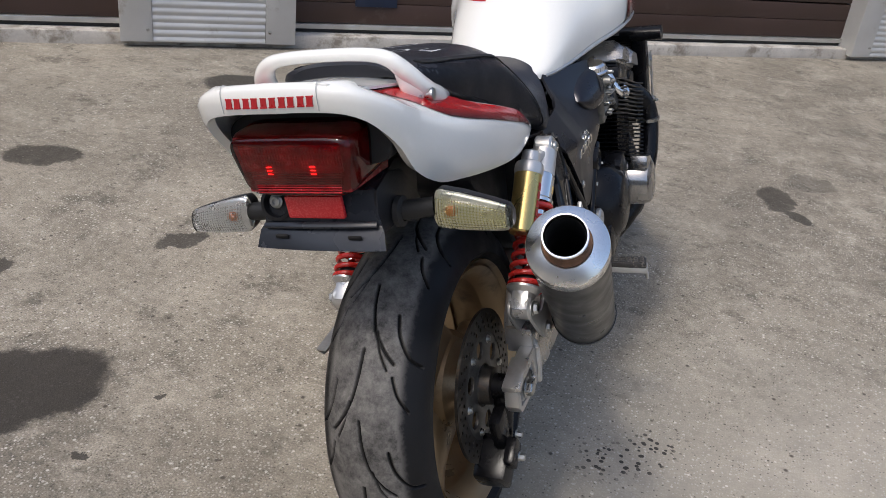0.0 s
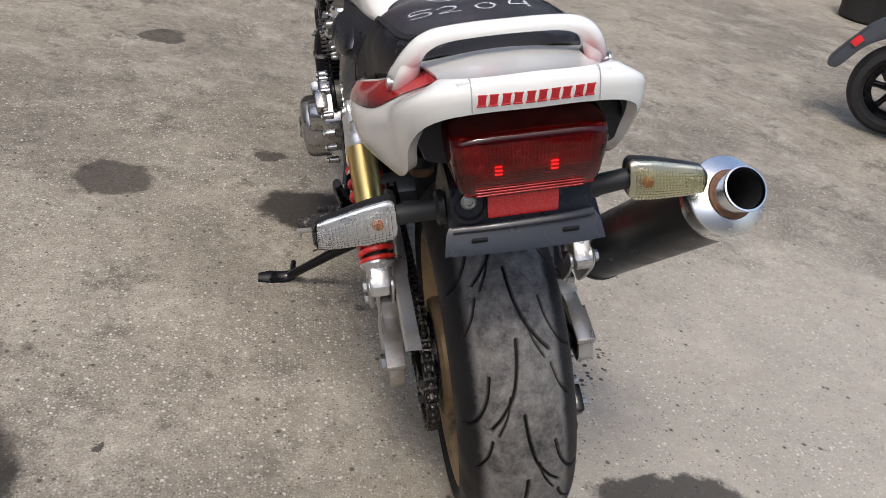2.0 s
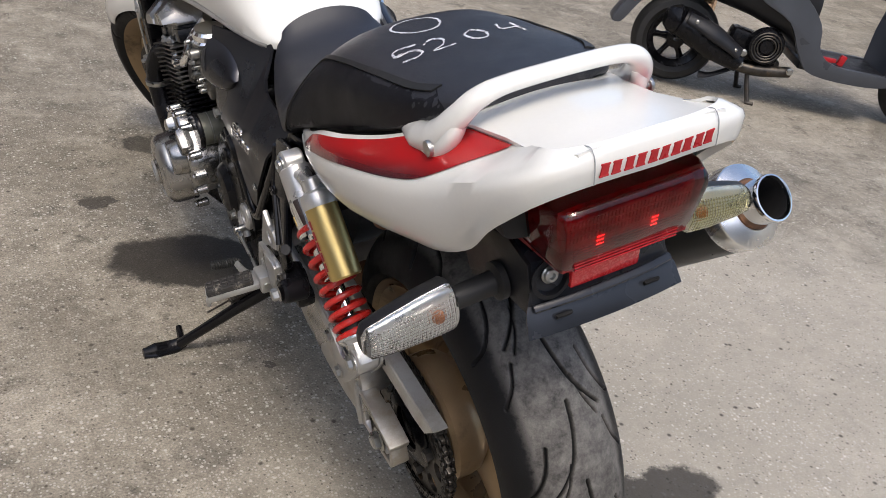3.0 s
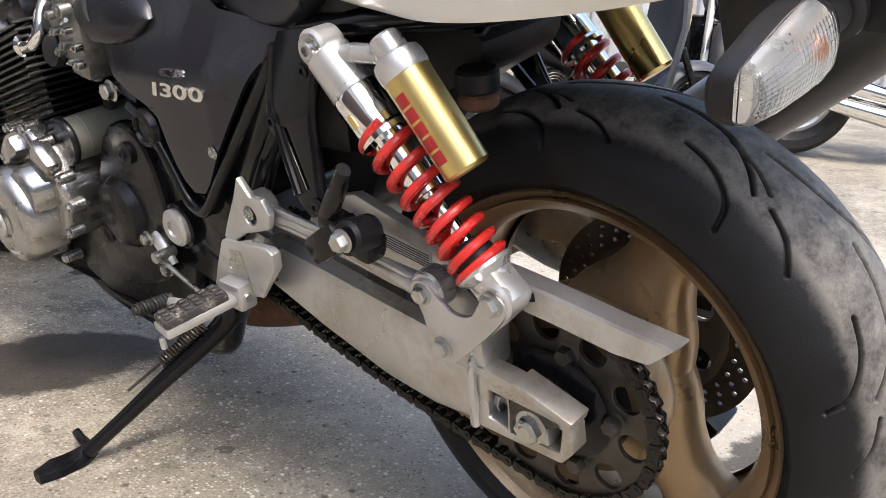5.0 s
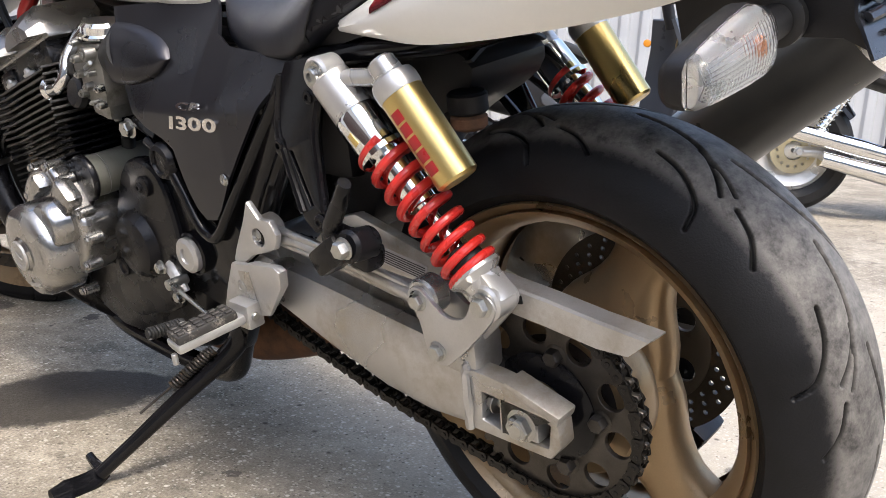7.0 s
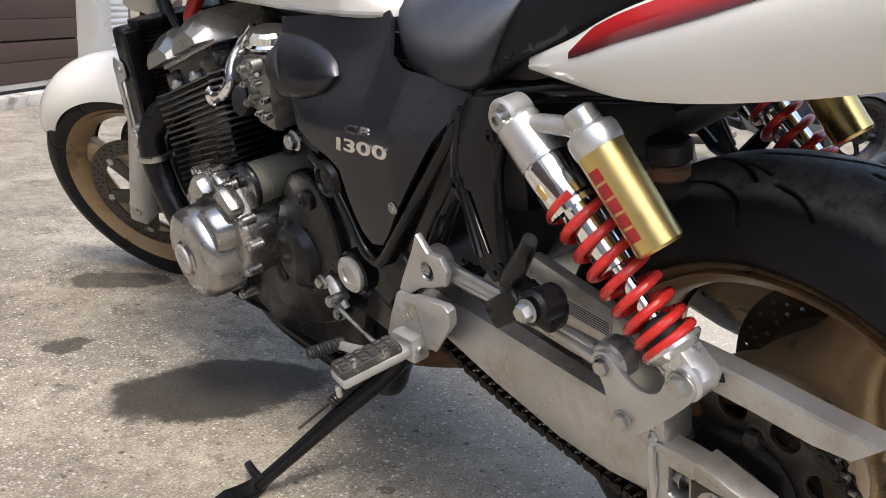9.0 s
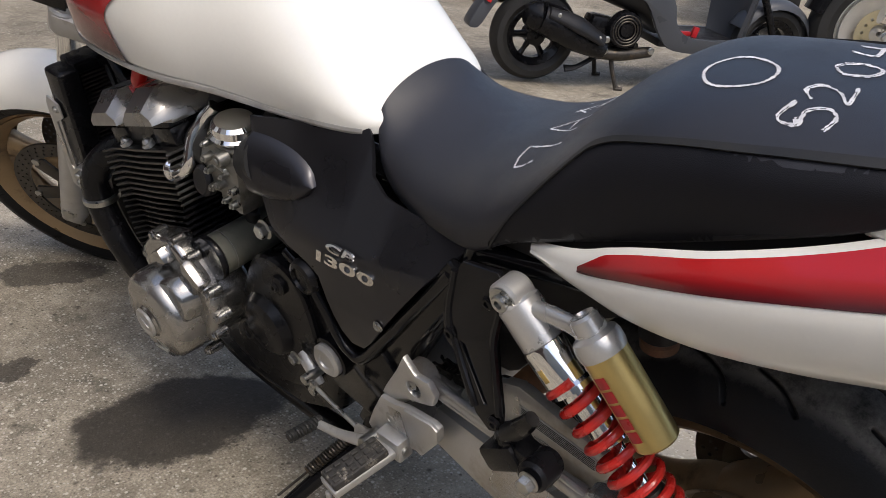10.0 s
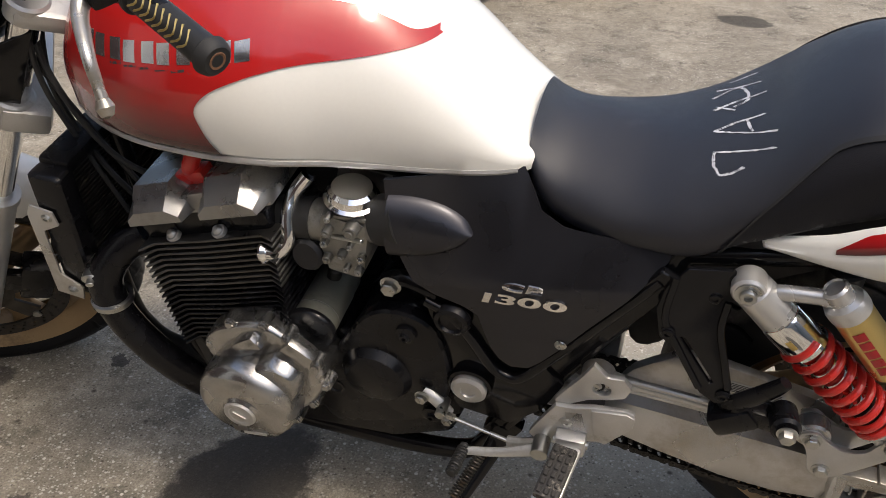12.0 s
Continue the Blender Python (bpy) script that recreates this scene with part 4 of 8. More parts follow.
# -- turn signals --
def signal_ring(x, half_y, low, top, y0, n=24):
    out = []
    for i in range(n):
        t = math.tau * i / n
        c, s = math.cos(t), math.sin(t)
        out.append((x, y0 + half_y * math.copysign(abs(c) ** 0.7, c), (low + top) / 2 + (top - low) / 2 * math.copysign(abs(s) ** 0.7, s)))
    return out


def front_only(rings, y_cut, keep_rear):
    """The rear (lens) or front (housing) half of a body of rings."""
    bm = skin(rings)
    geom = bm.verts[:] + bm.edges[:] + bm.faces[:]
    cut = bmesh.ops.bisect_plane(bm, geom=geom, plane_co=(0, y_cut, 0), plane_no=(0, 1, 0), clear_outer=keep_rear, clear_inner=not keep_rear)
    edges = [e for e in bm.edges if e.is_boundary]
    bmesh.ops.holes_fill(bm, edges=edges)
    return bm


for side, lens, tint, zc in ((-1, LENS_CLEAR, "clear", 0.744), (1, LENS_YELLOWED, "yellowed clear", 0.757)):
    rings = [signal_ring(side * x, hy, zc - d + e, zc + d + e, -0.236) for x, hy, d, e in ((0.150, 0.012, 0.014, 0.003), (0.153, 0.022, 0.024, 0.002), (0.158, 0.026, 0.0280, 0.001), (0.188, 0.026, 0.0265, -0.003), (0.230, 0.023, 0.0215, -0.009), (0.253, 0.019, 0.0180, -0.012), (0.259, 0.011, 0.011, -0.0125))]
    sig = part("turn_signal", front_only(rings, -0.238, False), BLACK_PLASTIC, bike, f"black turn signal on a short stalk with a {tint} lens", 50)
    part("lens", front_only(rings, -0.2384, True), lens, sig, f"{tint} ribbed lens", 50)
    inner = [[(x - side * 0.002 * (x * side - 0.2) / 0.05, -0.2385 + (y + 0.236) * 0.36 - 0.001, zc + (z - zc) * 0.88) for x, y, z in r] for r in rings[1:-1]]
    part("reflector_bowl", front_only(inner, -0.2388, True), REFLECTOR, sig, "silvered bowl behind the lens")
    part("bulb", lathe([(0, 0.016), (0.0050, 0.014), (0.0075, 0.008), (0.006, 0.0), (0, 0)], (side * 0.176, -0.243, zc + 0.000), (0, -1, 0), 16), BULB, sig, "orange bulb")
    for k in range(22):
        x = 0.158 + 0.0044 * k
        deep, tall = smooth_table([(0.15, 0.012, 0.012), (0.160, 0.0250, 0.0250), (0.19, 0.0250, 0.0240), (0.23, 0.0220, 0.0195), (0.26, 0.010, 0.010)], x)
        drop = -0.003 - 0.13 * (x - 0.188)
        part("lens_rib", tube([(side * x, -0.236 - deep * 0.78, zc + drop - tall * 0.8), (side * x, -0.2366 - deep, zc + drop), (side * x, -0.236 - deep * 0.78, zc + drop + tall * 0.8)], 0.0011, 6, 4), lens, sig)
    for k in range(9):
        f = -0.8 + 0.2 * k
        part("lens_bar", tube([(side * x, -0.2358 - deep * (1 - 0.25 * f * f), zc - 0.003 - 0.13 * (x - 0.188) + f * tall * 0.9) for x, deep, tall in ((0.160, 0.0235, 0.0245), (0.190, 0.0240, 0.0235), (0.230, 0.0210, 0.0190), (0.252, 0.0165, 0.0150))], 0.0008, 6, 3), lens, sig)
    part("stalk", weld(rod((side * 0.086, -0.236, 0.750), (side * 0.155, -0.236, zc + 0.002), 0.0145, 0.0135, 20), lathe([(0.017, 0), (0.0225, 0.002), (0.0225, 0.010), (0.017, 0.013), (0.014, 0.013)], (side * 0.088, -0.236, 0.750), (side, 0, 0), 24)), RUBBER, sig, "black rubber stalk")

# -- wheels --
def tyre_mesh(radius, half, crown, bead, grooves, turn_steps, across_steps, depth=0.006):
    """A tyre with its tread cut in: grooves are curves of (distance round, distance across) repeated round the wheel."""
    across = np.linspace(-1, 1, across_steps)
    # section: rounded crown that runs into flatter walls down to the bead
    ang = across * radians(112)
    sx = half * np.sin(np.clip(ang, -np.pi / 2, np.pi / 2)) * np.where(np.abs(ang) > np.pi / 2, 1 - 0.16 * (np.abs(ang) - np.pi / 2) / radians(22), 1)
    sr = np.where(np.abs(ang) <= np.pi / 2, radius - crown * (1 - np.cos(ang)), radius - crown - (np.abs(ang) - np.pi / 2) / radians(22) * (radius - crown - bead))
    length = np.concatenate(([0], np.cumsum(np.hypot(np.diff(sx), np.diff(sr)))))
    length -= length[across_steps // 2]
    turn = np.linspace(0, math.tau, turn_steps, endpoint=False)
    round_ = turn * radius
    cut = np.zeros((turn_steps, across_steps))
    total = math.tau * radius
    for raw, width in grooves:
        line = [(p.x, p.y) for p in curve_points([(a, c, 0) for a, c in raw], 3)]
        for (a0, c0), (a1, c1) in zip(line, line[1:]):
            da, dc = a1 - a0, c1 - c0
            rel = (round_ - a0 + total / 2) % total - total / 2
            near = np.where(np.abs(rel) < 0.2)[0]
            ra, rc = rel[near][:, None], length[None, :] - c0
            t = np.clip((ra * da + rc * dc) / (da * da + dc * dc), 0, 1)
            d = np.hypot(ra - t * da, rc - t * dc)
            cut[near] = np.maximum(cut[near], np.clip((width / 2 + 0.0008 - d) / 0.0018, 0, 1))
    r = sr[None, :] - depth * cut * np.cos(np.clip(ang, -1.2, 1.2))[None, :]
    x = sx[None, :] - depth * cut * np.sin(np.clip(ang, -1.2, 1.2))[None, :]
    pts = np.stack((np.broadcast_to(x, r.shape), r * np.cos(turn)[:, None], r * np.sin(turn)[:, None]), -1).reshape(-1, 3)
    i = np.arange(turn_steps)[:, None] * across_steps
    j = ((np.arange(turn_steps) + 1) % turn_steps)[:, None] * across_steps
    k = np.arange(across_steps - 1)[None, :]
    faces = np.stack((i + k, j + k, j + k + 1, i + k + 1), -1).reshape(-1, 4)
    me = bpy.data.meshes.new("tyre")
    me.from_pydata(pts.tolist(), [], faces.tolist())
    me.attributes.new("groove", "FLOAT", "POINT").data.foreach_set("value", cut.reshape(-1).astype(np.float32))
    me.shade_smooth()
    return me



def tyre_material(name, crown_x):
    """Black rubber, worn dusty grey where it meets the road; grooves free of dust, their shade painted in."""
    m = surface(name, (0.009, 0.009, 0.0098), 0.5, 0, 0.25, 22, 0.2, 500, spec=0.22)
    n, link = m.node_tree.nodes, m.node_tree.links.new
    co, split = n.new("ShaderNodeTexCoord"), n.new("ShaderNodeSeparateXYZ")
    link(co.outputs["Object"], split.inputs[0])
    side = n.new("ShaderNodeMath")
    side.operation = "ABSOLUTE"
    link(split.outputs[0], side.inputs[0])
    noise_ = n.new("ShaderNodeTexNoise")
    noise_.inputs["Scale"].default_value, noise_.inputs["Detail"].default_value, noise_.inputs["Roughness"].default_value = 34, 12, 0.8
    link(co.outputs["Object"], noise_.inputs["Vector"])
    wob = n.new("ShaderNodeMath")
    wob.operation, wob.inputs[1].default_value = "MULTIPLY_ADD", 0.035
    link(noise_.outputs["Fac"], wob.inputs[0])
    link(side.outputs[0], wob.inputs[2])
    worn = n.new("ShaderNodeMapRange")
    worn.interpolation_type = "SMOOTHSTEP"
    worn.inputs["From Min"].default_value, worn.inputs["From Max"].default_value = crown_x + 0.021, crown_x + 0.008
    worn.inputs["To Max"].default_value = 1.0
    link(wob.outputs[0], worn.inputs["Value"])
    dust = n.new("ShaderNodeMapRange")
    dust.inputs["From Min"].default_value, dust.inputs["From Max"].default_value = 0.35, 0.68
    dust.inputs["To Min"].default_value, dust.inputs["To Max"].default_value = 0.12, 1.0
    link(noise_.outputs["Fac"], dust.inputs["Value"])
    share = n.new("ShaderNodeMath")
    share.operation = "MULTIPLY"
    link(worn.outputs[0], share.inputs[0])
    link(dust.outputs[0], share.inputs[1])
    mix = n.new("ShaderNodeMix")
    mix.data_type = "RGBA"
    mix.inputs["B"].default_value = (0.225, 0.212, 0.193, 1)
    p = n["Principled BSDF"]
    link(p.inputs["Base Color"].links[0].from_socket, mix.inputs["A"])
    link(share.outputs[0], mix.inputs["Factor"])
    # grooves: no dust, and a black below the rubber's own as painted shade
    groove_shade = n.new("ShaderNodeAttribute")
    groove_shade.attribute_name = "groove"
    inner = n.new("ShaderNodeMix")
    inner.data_type = "RGBA"
    inner.inputs["B"].default_value = (0.005, 0.005, 0.005, 1)
    link(mix.outputs["Result"], inner.inputs["A"])
    link(groove_shade.outputs["Fac"], inner.inputs["Factor"])
    link(inner.outputs["Result"], p.inputs["Base Color"])
    return m


def tread(radius, pitch_count, sign=1):
    pitch = math.tau * radius / pitch_count
    out = []
    for k in range(pitch_count):
        a = k * pitch
        out.append(([(a + sign * s, c) for s, c in ((0.000, 0.000), (0.040, 0.004), (0.080, 0.014), (0.110, 0.032), (0.130, 0.050))], 0.0048))
        out.append(([(a + sign * s, c) for s, c in ((0.050, 0.046), (0.085, 0.054), (0.118, 0.074), (0.128, 0.098))], 0.0048))
        b = a + pitch / 2
        out.append(([(b + sign * s, -c) for s, c in ((0.000, 0.000), (0.040, 0.004), (0.080, 0.014), (0.110, 0.032), (0.130, 0.050))], 0.0048))
        out.append(([(b + sign * s, -c) for s, c in ((0.050, 0.046), (0.085, 0.054), (0.118, 0.074), (0.128, 0.098))], 0.0048))
        for start, flip in ((a + pitch * 0.5, 1), (b + pitch * 0.5, -1)):
            out.append(([(start + sign * s, flip * c) for s, c in ((0.040, 0.050), (0.070, 0.060), (0.095, 0.078))], 0.0040))
            out.append(([(start + sign * s, flip * c) for s, c in ((-0.030, 0.018), (0.002, 0.026), (0.030, 0.040))], 0.0030))
    return out


def rim_profile(half, r):
    """Closed section of a cast rim, as (radius, across)."""
    left = [(r, -half), (r + 0.0015, -half + 0.004), (r - 0.004, -half + 0.011), (r - 0.018, -half + 0.020), (r - 0.030, -half * 0.45)]
    right = [(a, -b) for a, b in reversed(left)]
    inner = [(r - 0.036, half * 0.42), (r - 0.026, half - 0.018), (r - 0.012, half - 0.006)]
    return left + right + inner + [(a, -b) for a, b in reversed(inner)]


def holed_disc(r_out, r_in, x0, x1, rows, n=64, slots=()):
    holes = [ring2((0, 0), r_in, n)]
    for radius, count, hole, off in rows:
        for k in range(count):
            a = math.tau * (k + off) / count
            holes.append(ring2((radius * math.cos(a), radius * math.sin(a)), hole, 8))
    holes += slots
    return plate(ring2((0, 0), r_out, n), x0, x1, holes, bevel=0)


wheel = part("rear_wheel", lathe(rim_profile(0.083, 0.229), (0, 0, 0), (1, 0, 0), 96, closed=True), WHEEL_GOLD, bike, "bronze-gold cast rear wheel")
wheel.location = REAR_AXLE
tyre = new("tyre", tyre_mesh(0.318, 0.092, 0.076, 0.229, tread(0.318, 9), 1200, 321))
tyre.data.materials.append(tyre_material("rear_tyre_rubber", 0.066))
tyre.parent = wheel
tagged(tyre, "black tyre with curved grooves, dusty on its crown")


def spoke(angle, r0, r1, widths, thick_, sweep=0.0):
    """A broad hollow-looking spoke from hub to rim; widths and thicknesses along it."""
    rows = []
    for i in range(13):
        t = i / 12
        r = r0 + (r1 - r0) * t
        w, th = smooth_table(widths, t)
        a = angle + sweep * t
        out, side = Vector((0, math.cos(a), math.sin(a))), Vector((0, -math.sin(a), math.cos(a)))
        rows.append([out * r + side * (w * math.copysign(abs(math.cos(q)) ** 0.75, math.cos(q))) + Vector((th * math.copysign(abs(math.sin(q)) ** 0.75, math.sin(q)), 0, 0)) for q in [k * math.tau / 20 for k in range(20)]])
    return skin(rows)


for k in range(3):
    part("spoke", spoke(radians(113 + 120 * k), 0.035, 0.204, [(0, 0.088, 0.036), (0.25, 0.074, 0.036), (0.5, 0.050, 0.032), (0.75, 0.039, 0.030), (1.0, 0.050, 0.034)], 1), WHEEL_GOLD, wheel, "broad cast spoke")
part("hub", lathe([(0.020, -0.062), (0.058, -0.062), (0.062, -0.056), (0.070, -0.030), (0.086, -0.010), (0.088, 0.020), (0.080, 0.042), (0.058, 0.056), (0.050, 0.066), (0.020, 0.066)], (0, 0, 0), (1, 0, 0), 48, True), WHEEL_GOLD, wheel)
cush = [(0.030, -0.020), (0.088, -0.030), (0.101, -0.045), (0.104, -0.060), (0.104, -0.086), (0.099, -0.093), (0.030, -0.093)]
part("sprocket_carrier", lathe(cush, (0, 0, 0), (1, 0, 0), 56, True), WHEEL_GOLD, wheel, "gold sprocket drum of the hub")

part("sprocket_mount", lathe([(0.030, -0.094), (0.078, -0.094), (0.076, -0.108), (0.066, -0.112), (0.030, -0.112)], (0, 0, 0), (1, 0, 0), 48, True), BLACK_SATIN, wheel, "black sprocket carrier")
# rear sprocket with round windows, cut teeth
teeth, N = [], 42
for k in range(N * 4):
    a = math.tau * k / (N * 4)
    teeth.append(((0.1275 if k % 4 in (1, 2) else 0.1185) * math.cos(a), (0.1275 if k % 4 in (1, 2) else 0.1185) * math.sin(a)))
windows = [ring2((0.094 * math.cos(a), 0.094 * math.sin(a)), 0.0165, 18) for a in [math.tau * k / 10 + 0.2 for k in range(10)]]
sprocket = part("rear_sprocket", plate(teeth, -0.118, -0.111, [ring2((0, 0), 0.052, 40)] + windows, bevel=0.0006, segments=1), DARK_STEEL, wheel, "oily steel rear sprocket with round windows")
for k in range(5):
    a = math.tau * k / 5 + 0.55
    part("sprocket_nut", bolt((-0.117, 0.072 * math.cos(a), 0.072 * math.sin(a)), (-1, 0, 0), 0.0105, 0.014), DARK_STEEL, wheel)
part("carrier_ring", lathe([(0.038, -0.118), (0.066, -0.118), (0.068, -0.122), (0.060, -0.127), (0.040, -0.130), (0.036, -0.126)], (0, 0, 0), (1, 0, 0), 40, True), BLACK_SATIN, wheel)

# rear disc on the right with its bell
disc = part("brake_disc", holed_disc(0.140, 0.098, 0.088, 0.0935, [(0.108, 30, 0.0035, 0.0), (0.118, 30, 0.0035, 0.33), (0.128, 30, 0.0035, 0.66)]), DARK_STEEL, wheel, "drilled steel brake disc")
part("disc_carrier", plate(ring2((0, 0), 0.0985, 56), 0.086, 0.0925, [ring2((0, 0), 0.040, 36)] + [ring2((0.071 * math.cos(a), 0.071 * math.sin(a)), 0.0165, 16) for a in [math.tau * (k + 0.5) / 6 for k in range(6)]], bevel=0.0012), CARRIER_GREY, wheel, "grey disc carrier with round windows")
part("hub_boss", lathe([(0.018, 0.060), (0.044, 0.060), (0.044, 0.086), (0.036, 0.094), (0.034, 0.112), (0.018, 0.114)], (0, 0, 0), (1, 0, 0), 40, True), DARK_STEEL, wheel, "dark hub boss")
for k in range(6):
    a = math.tau * k / 6
    part("disc_screw", bolt((0.092, 0.084 * math.cos(a), 0.084 * math.sin(a)), (1, 0, 0), 0.006, 0.006, True), STEEL, wheel)

# caliper under the right arm
caliper = part("rear_caliper", weld(block((0.115, -0.045, 0.190), (0.062, 0.085, 0.058), (35, 0, 0), 0.010), block((0.128, -0.035, 0.245), (0.024, 0.045, 0.10), (15, 0, 0), 0.008), block((0.150, -0.05, 0.215), (0.02, 0.05, 0.04), (35, 0, 0), 0.006)), BLACK_SATIN, bike, "black rear brake caliper below the axle")
part("torque_arm", weld(rod((0.128, 0.0, 0.32), (0.128, -0.02, 0.215), 0.020, 0.014, 20), rod((0.10, 0, 0.32), (0.15, 0, 0.32), 0.024, n=24)), BLACK_SATIN, caliper)
part("pin", bolt((0.160, -0.045, 0.205), (1, 0, 0), 0.007, 0.012), STEEL, caliper)
part("pin", bolt((0.150, -0.02, 0.235), (1, 0, 0), 0.006, 0.012), STEEL, caliper)

# -- swinging arm --
def beam(side):
    """Box beam from pivot to axle block, rings in x and z along y."""
    rows = []
    for y, low, top, x, half in ((0.545, 0.395, 0.452, 0.140, 0.024), (0.46, 0.378, 0.434, 0.146, 0.024), (0.38, 0.360, 0.425, 0.154, 0.023), (0.296, 0.335, 0.419, 0.158, 0.022), (0.205, 0.308, 0.407, 0.159, 0.020), (0.130, 0.298, 0.397, 0.159, 0.019), (0.066, 0.300, 0.386, 0.158, 0.018)):
        c = 0.012
        rows.append([(side * (x + a * half), y, z) for a, z in ((-1, low + c), (-0.6, low), (0.6, low), (1, low + c), (1, top - c * 2.2), (0.5, top), (-0.6, top), (-1, top - c))])
    return soften(skin(rows), 0.003, 2, 25)


for side in (-1, 1):
    arm = part("swingarm_beam", beam(side), ALU, bike, "brushed aluminium swingarm beam")
    blk = plate([(0.062, 0.301), (0.062, 0.378), (0.030, 0.377), (-0.005, 0.373), (-0.054, 0.352), (-0.058, 0.344), (-0.060, 0.318), (-0.046, 0.300)], side * 0.150, side * 0.177, [[(0.046, 0.318), (0.021, 0.313), (0.020, 0.352), (0.044, 0.354)], [(0.014, 0.311), (-0.044, 0.313), (-0.048, 0.343), (0.014, 0.351)]], bevel=0.003)
    part("axle_block", blk, ALU, arm, "open-ended aluminium axle block")
    part("tip_plate", plate([(0.010, 0.372), (0.008, 0.380), (-0.062, 0.358), (-0.058, 0.346)], side * 0.147, side * 0.180, bevel=0.003), ALU, arm)
    part("block_floor", block((side * 0.153, 0.0, 0.330), (0.004, 0.10, 0.05), bevel=0.002), DARK_STEEL, arm)
    part("axle_slider", block((side * 0.164, -0.008, 0.329), (0.022, 0.044, 0.034), bevel=0.003), CAST, arm)
    weld_line = tube([(side * 0.177, 0.064, 0.300), (side * 0.1785, 0.064, 0.340), (side * 0.176, 0.064, 0.376), (side * 0.168, 0.064, 0.386), (side * 0.152, 0.064, 0.387)], 0.0055, 8, 10)
    for v in weld_line.verts:
        v.co += Vector((0, 0.0015 * math.sin(v.co.z * 1500 + v.co.x * 1500), 0))
    part("weld_bead", weld_line, CAST, arm, "rippled weld bead")
    part("axle_nut", weld(bolt((side * 0.176, -0.010, 0.330), (side, 0, 0), 0.0150, 0.013), rod((side * 0.18, -0.010, 0.330), (side * 0.190, -0.010, 0.330), 0.009, n=20)), STEEL, arm, "large axle nut")
    part("adjuster", rod((side * 0.158, 0.016, 0.334), (side * 0.158, 0.055, 0.335), 0.006), STEEL, arm)
    part("adjuster_nut", moved(bolt((0, 0, 0), (0, 1, 0), 0.009, 0.010), pose(side * 0.163, 0.034, 0.335)), STEEL, arm)
part("swingarm_bridge", weld(rod((-0.15, 0.45, 0.415), (0.15, 0.45, 0.415), 0.040, n=24), block((0, 0.41, 0.40), (0.26, 0.07, 0.06), bevel=0.01)), ALU, bike, "swingarm cross tube")
for side in (-1, 1):
    brace = plate([(0.372, 0.405), (0.364, 0.440), (0.350, 0.462), (0.324, 0.484), (0.298, 0.502), (0.262, 0.513), (0.09, 0.468), (0.06, 0.420), (0.06, 0.372), (0.20, 0.362), (0.36, 0.372)], side * 0.120, side * 0.136, bevel=0.004)
    b = part("swingarm_gusset", brace, ALU, bike, "raised aluminium gusset of the swingarm")
    if side < 0:
        part("sticker", plate([(0.262, 0.485), (0.146, 0.468), (0.148, 0.447), (0.264, 0.462)], -0.1365, -0.1372, bevel=0), PAPER, b, "pale notice sticker with fine unreadable lines")
        for k in range(6):
            part("print_bar", plate([(0.259, 0.4815 - 0.0031 * k), (0.150, 0.4655 - 0.0031 * k), (0.150, 0.4642 - 0.0031 * k), (0.259, 0.4802 - 0.0031 * k)], -0.1373, -0.1376, bevel=0), INK, b)
# pull rod from foot-rest hanger to the triangular plate
for side in (-1, 1):
    link_ = part("brace_rod", weld(tube([(side * 0.175, 0.396, 0.480), (side * 0.177, 0.33, 0.478), (side * 0.180, 0.21, 0.468), (side * 0.181, 0.125, 0.458)], [0.015, 0.0085, 0.0085, 0.013], 14, 6, flat=0.8),
        *[tube([(side * 0.177, 0.380, 0.480 + 0.5 * o), (side * 0.179, 0.350, 0.479 + o), (side * 0.1805, 0.27, 0.4735 + o), (side * 0.182, 0.20, 0.467 + o), (side * 0.183, 0.150, 0.461 + o), (side * 0.182, 0.120, 0.458 + 0.5 * o)], 0.0048, 10, 4) for o in (-0.0085, 0.0085)], rod((side * 0.160, 0.394, 0.480), (side * 0.190, 0.394, 0.480), 0.023, n=24, bevel=0.003), rod((side * 0.162, 0.110, 0.457), (side * 0.188, 0.110, 0.457), 0.023, n=24, bevel=0.003)), ALU, bike, "cast aluminium brace rod")
    part("bush", rod((side * 0.188, 0.394, 0.480), (side * 0.1925, 0.394, 0.480), 0.0125, n=20), BLACK_SATIN, link_)
    part("bush_screw", bolt((side * 0.1915, 0.394, 0.480), (side, 0, 0), 0.007, 0.004, True), STEEL, link_)
    tri = [(p.x, p.y) for p in curve_points([(0.126, 0.462, 0), (0.108, 0.472, 0), (0.090, 0.458, 0), (0.070, 0.446, 0), (0.045, 0.452, 0), (0.030, 0.478, 0), (0.010, 0.484, 0), (0.002, 0.466, 0), (0.030, 0.430, 0), (0.072, 0.388, 0), (0.090, 0.384, 0), (0.104, 0.396, 0), (0.112, 0.430, 0)], 4, True)]
    t_plate = part("shock_plate", plate(tri, side * 0.186, side * 0.193, bevel=0.0015), CAST, bike, "triangular plate that carries the shock absorber")
    part("shock_plate_inner", plate(tri, side * 0.150, side * 0.156, bevel=0.0015), CAST, t_plate)
    for y, z in ((0.110, 0.457), (0.017, 0.473), (0.088, 0.400)):
        part("plate_bolt", bolt((side * 0.1925, y, z), (side, 0, 0), 0.0095, 0.009), STEEL, t_plate)
    part("pillar", block((side * 0.150, 0.075, 0.388), (0.05, 0.050, 0.05), bevel=0.008), ALU, t_plate)

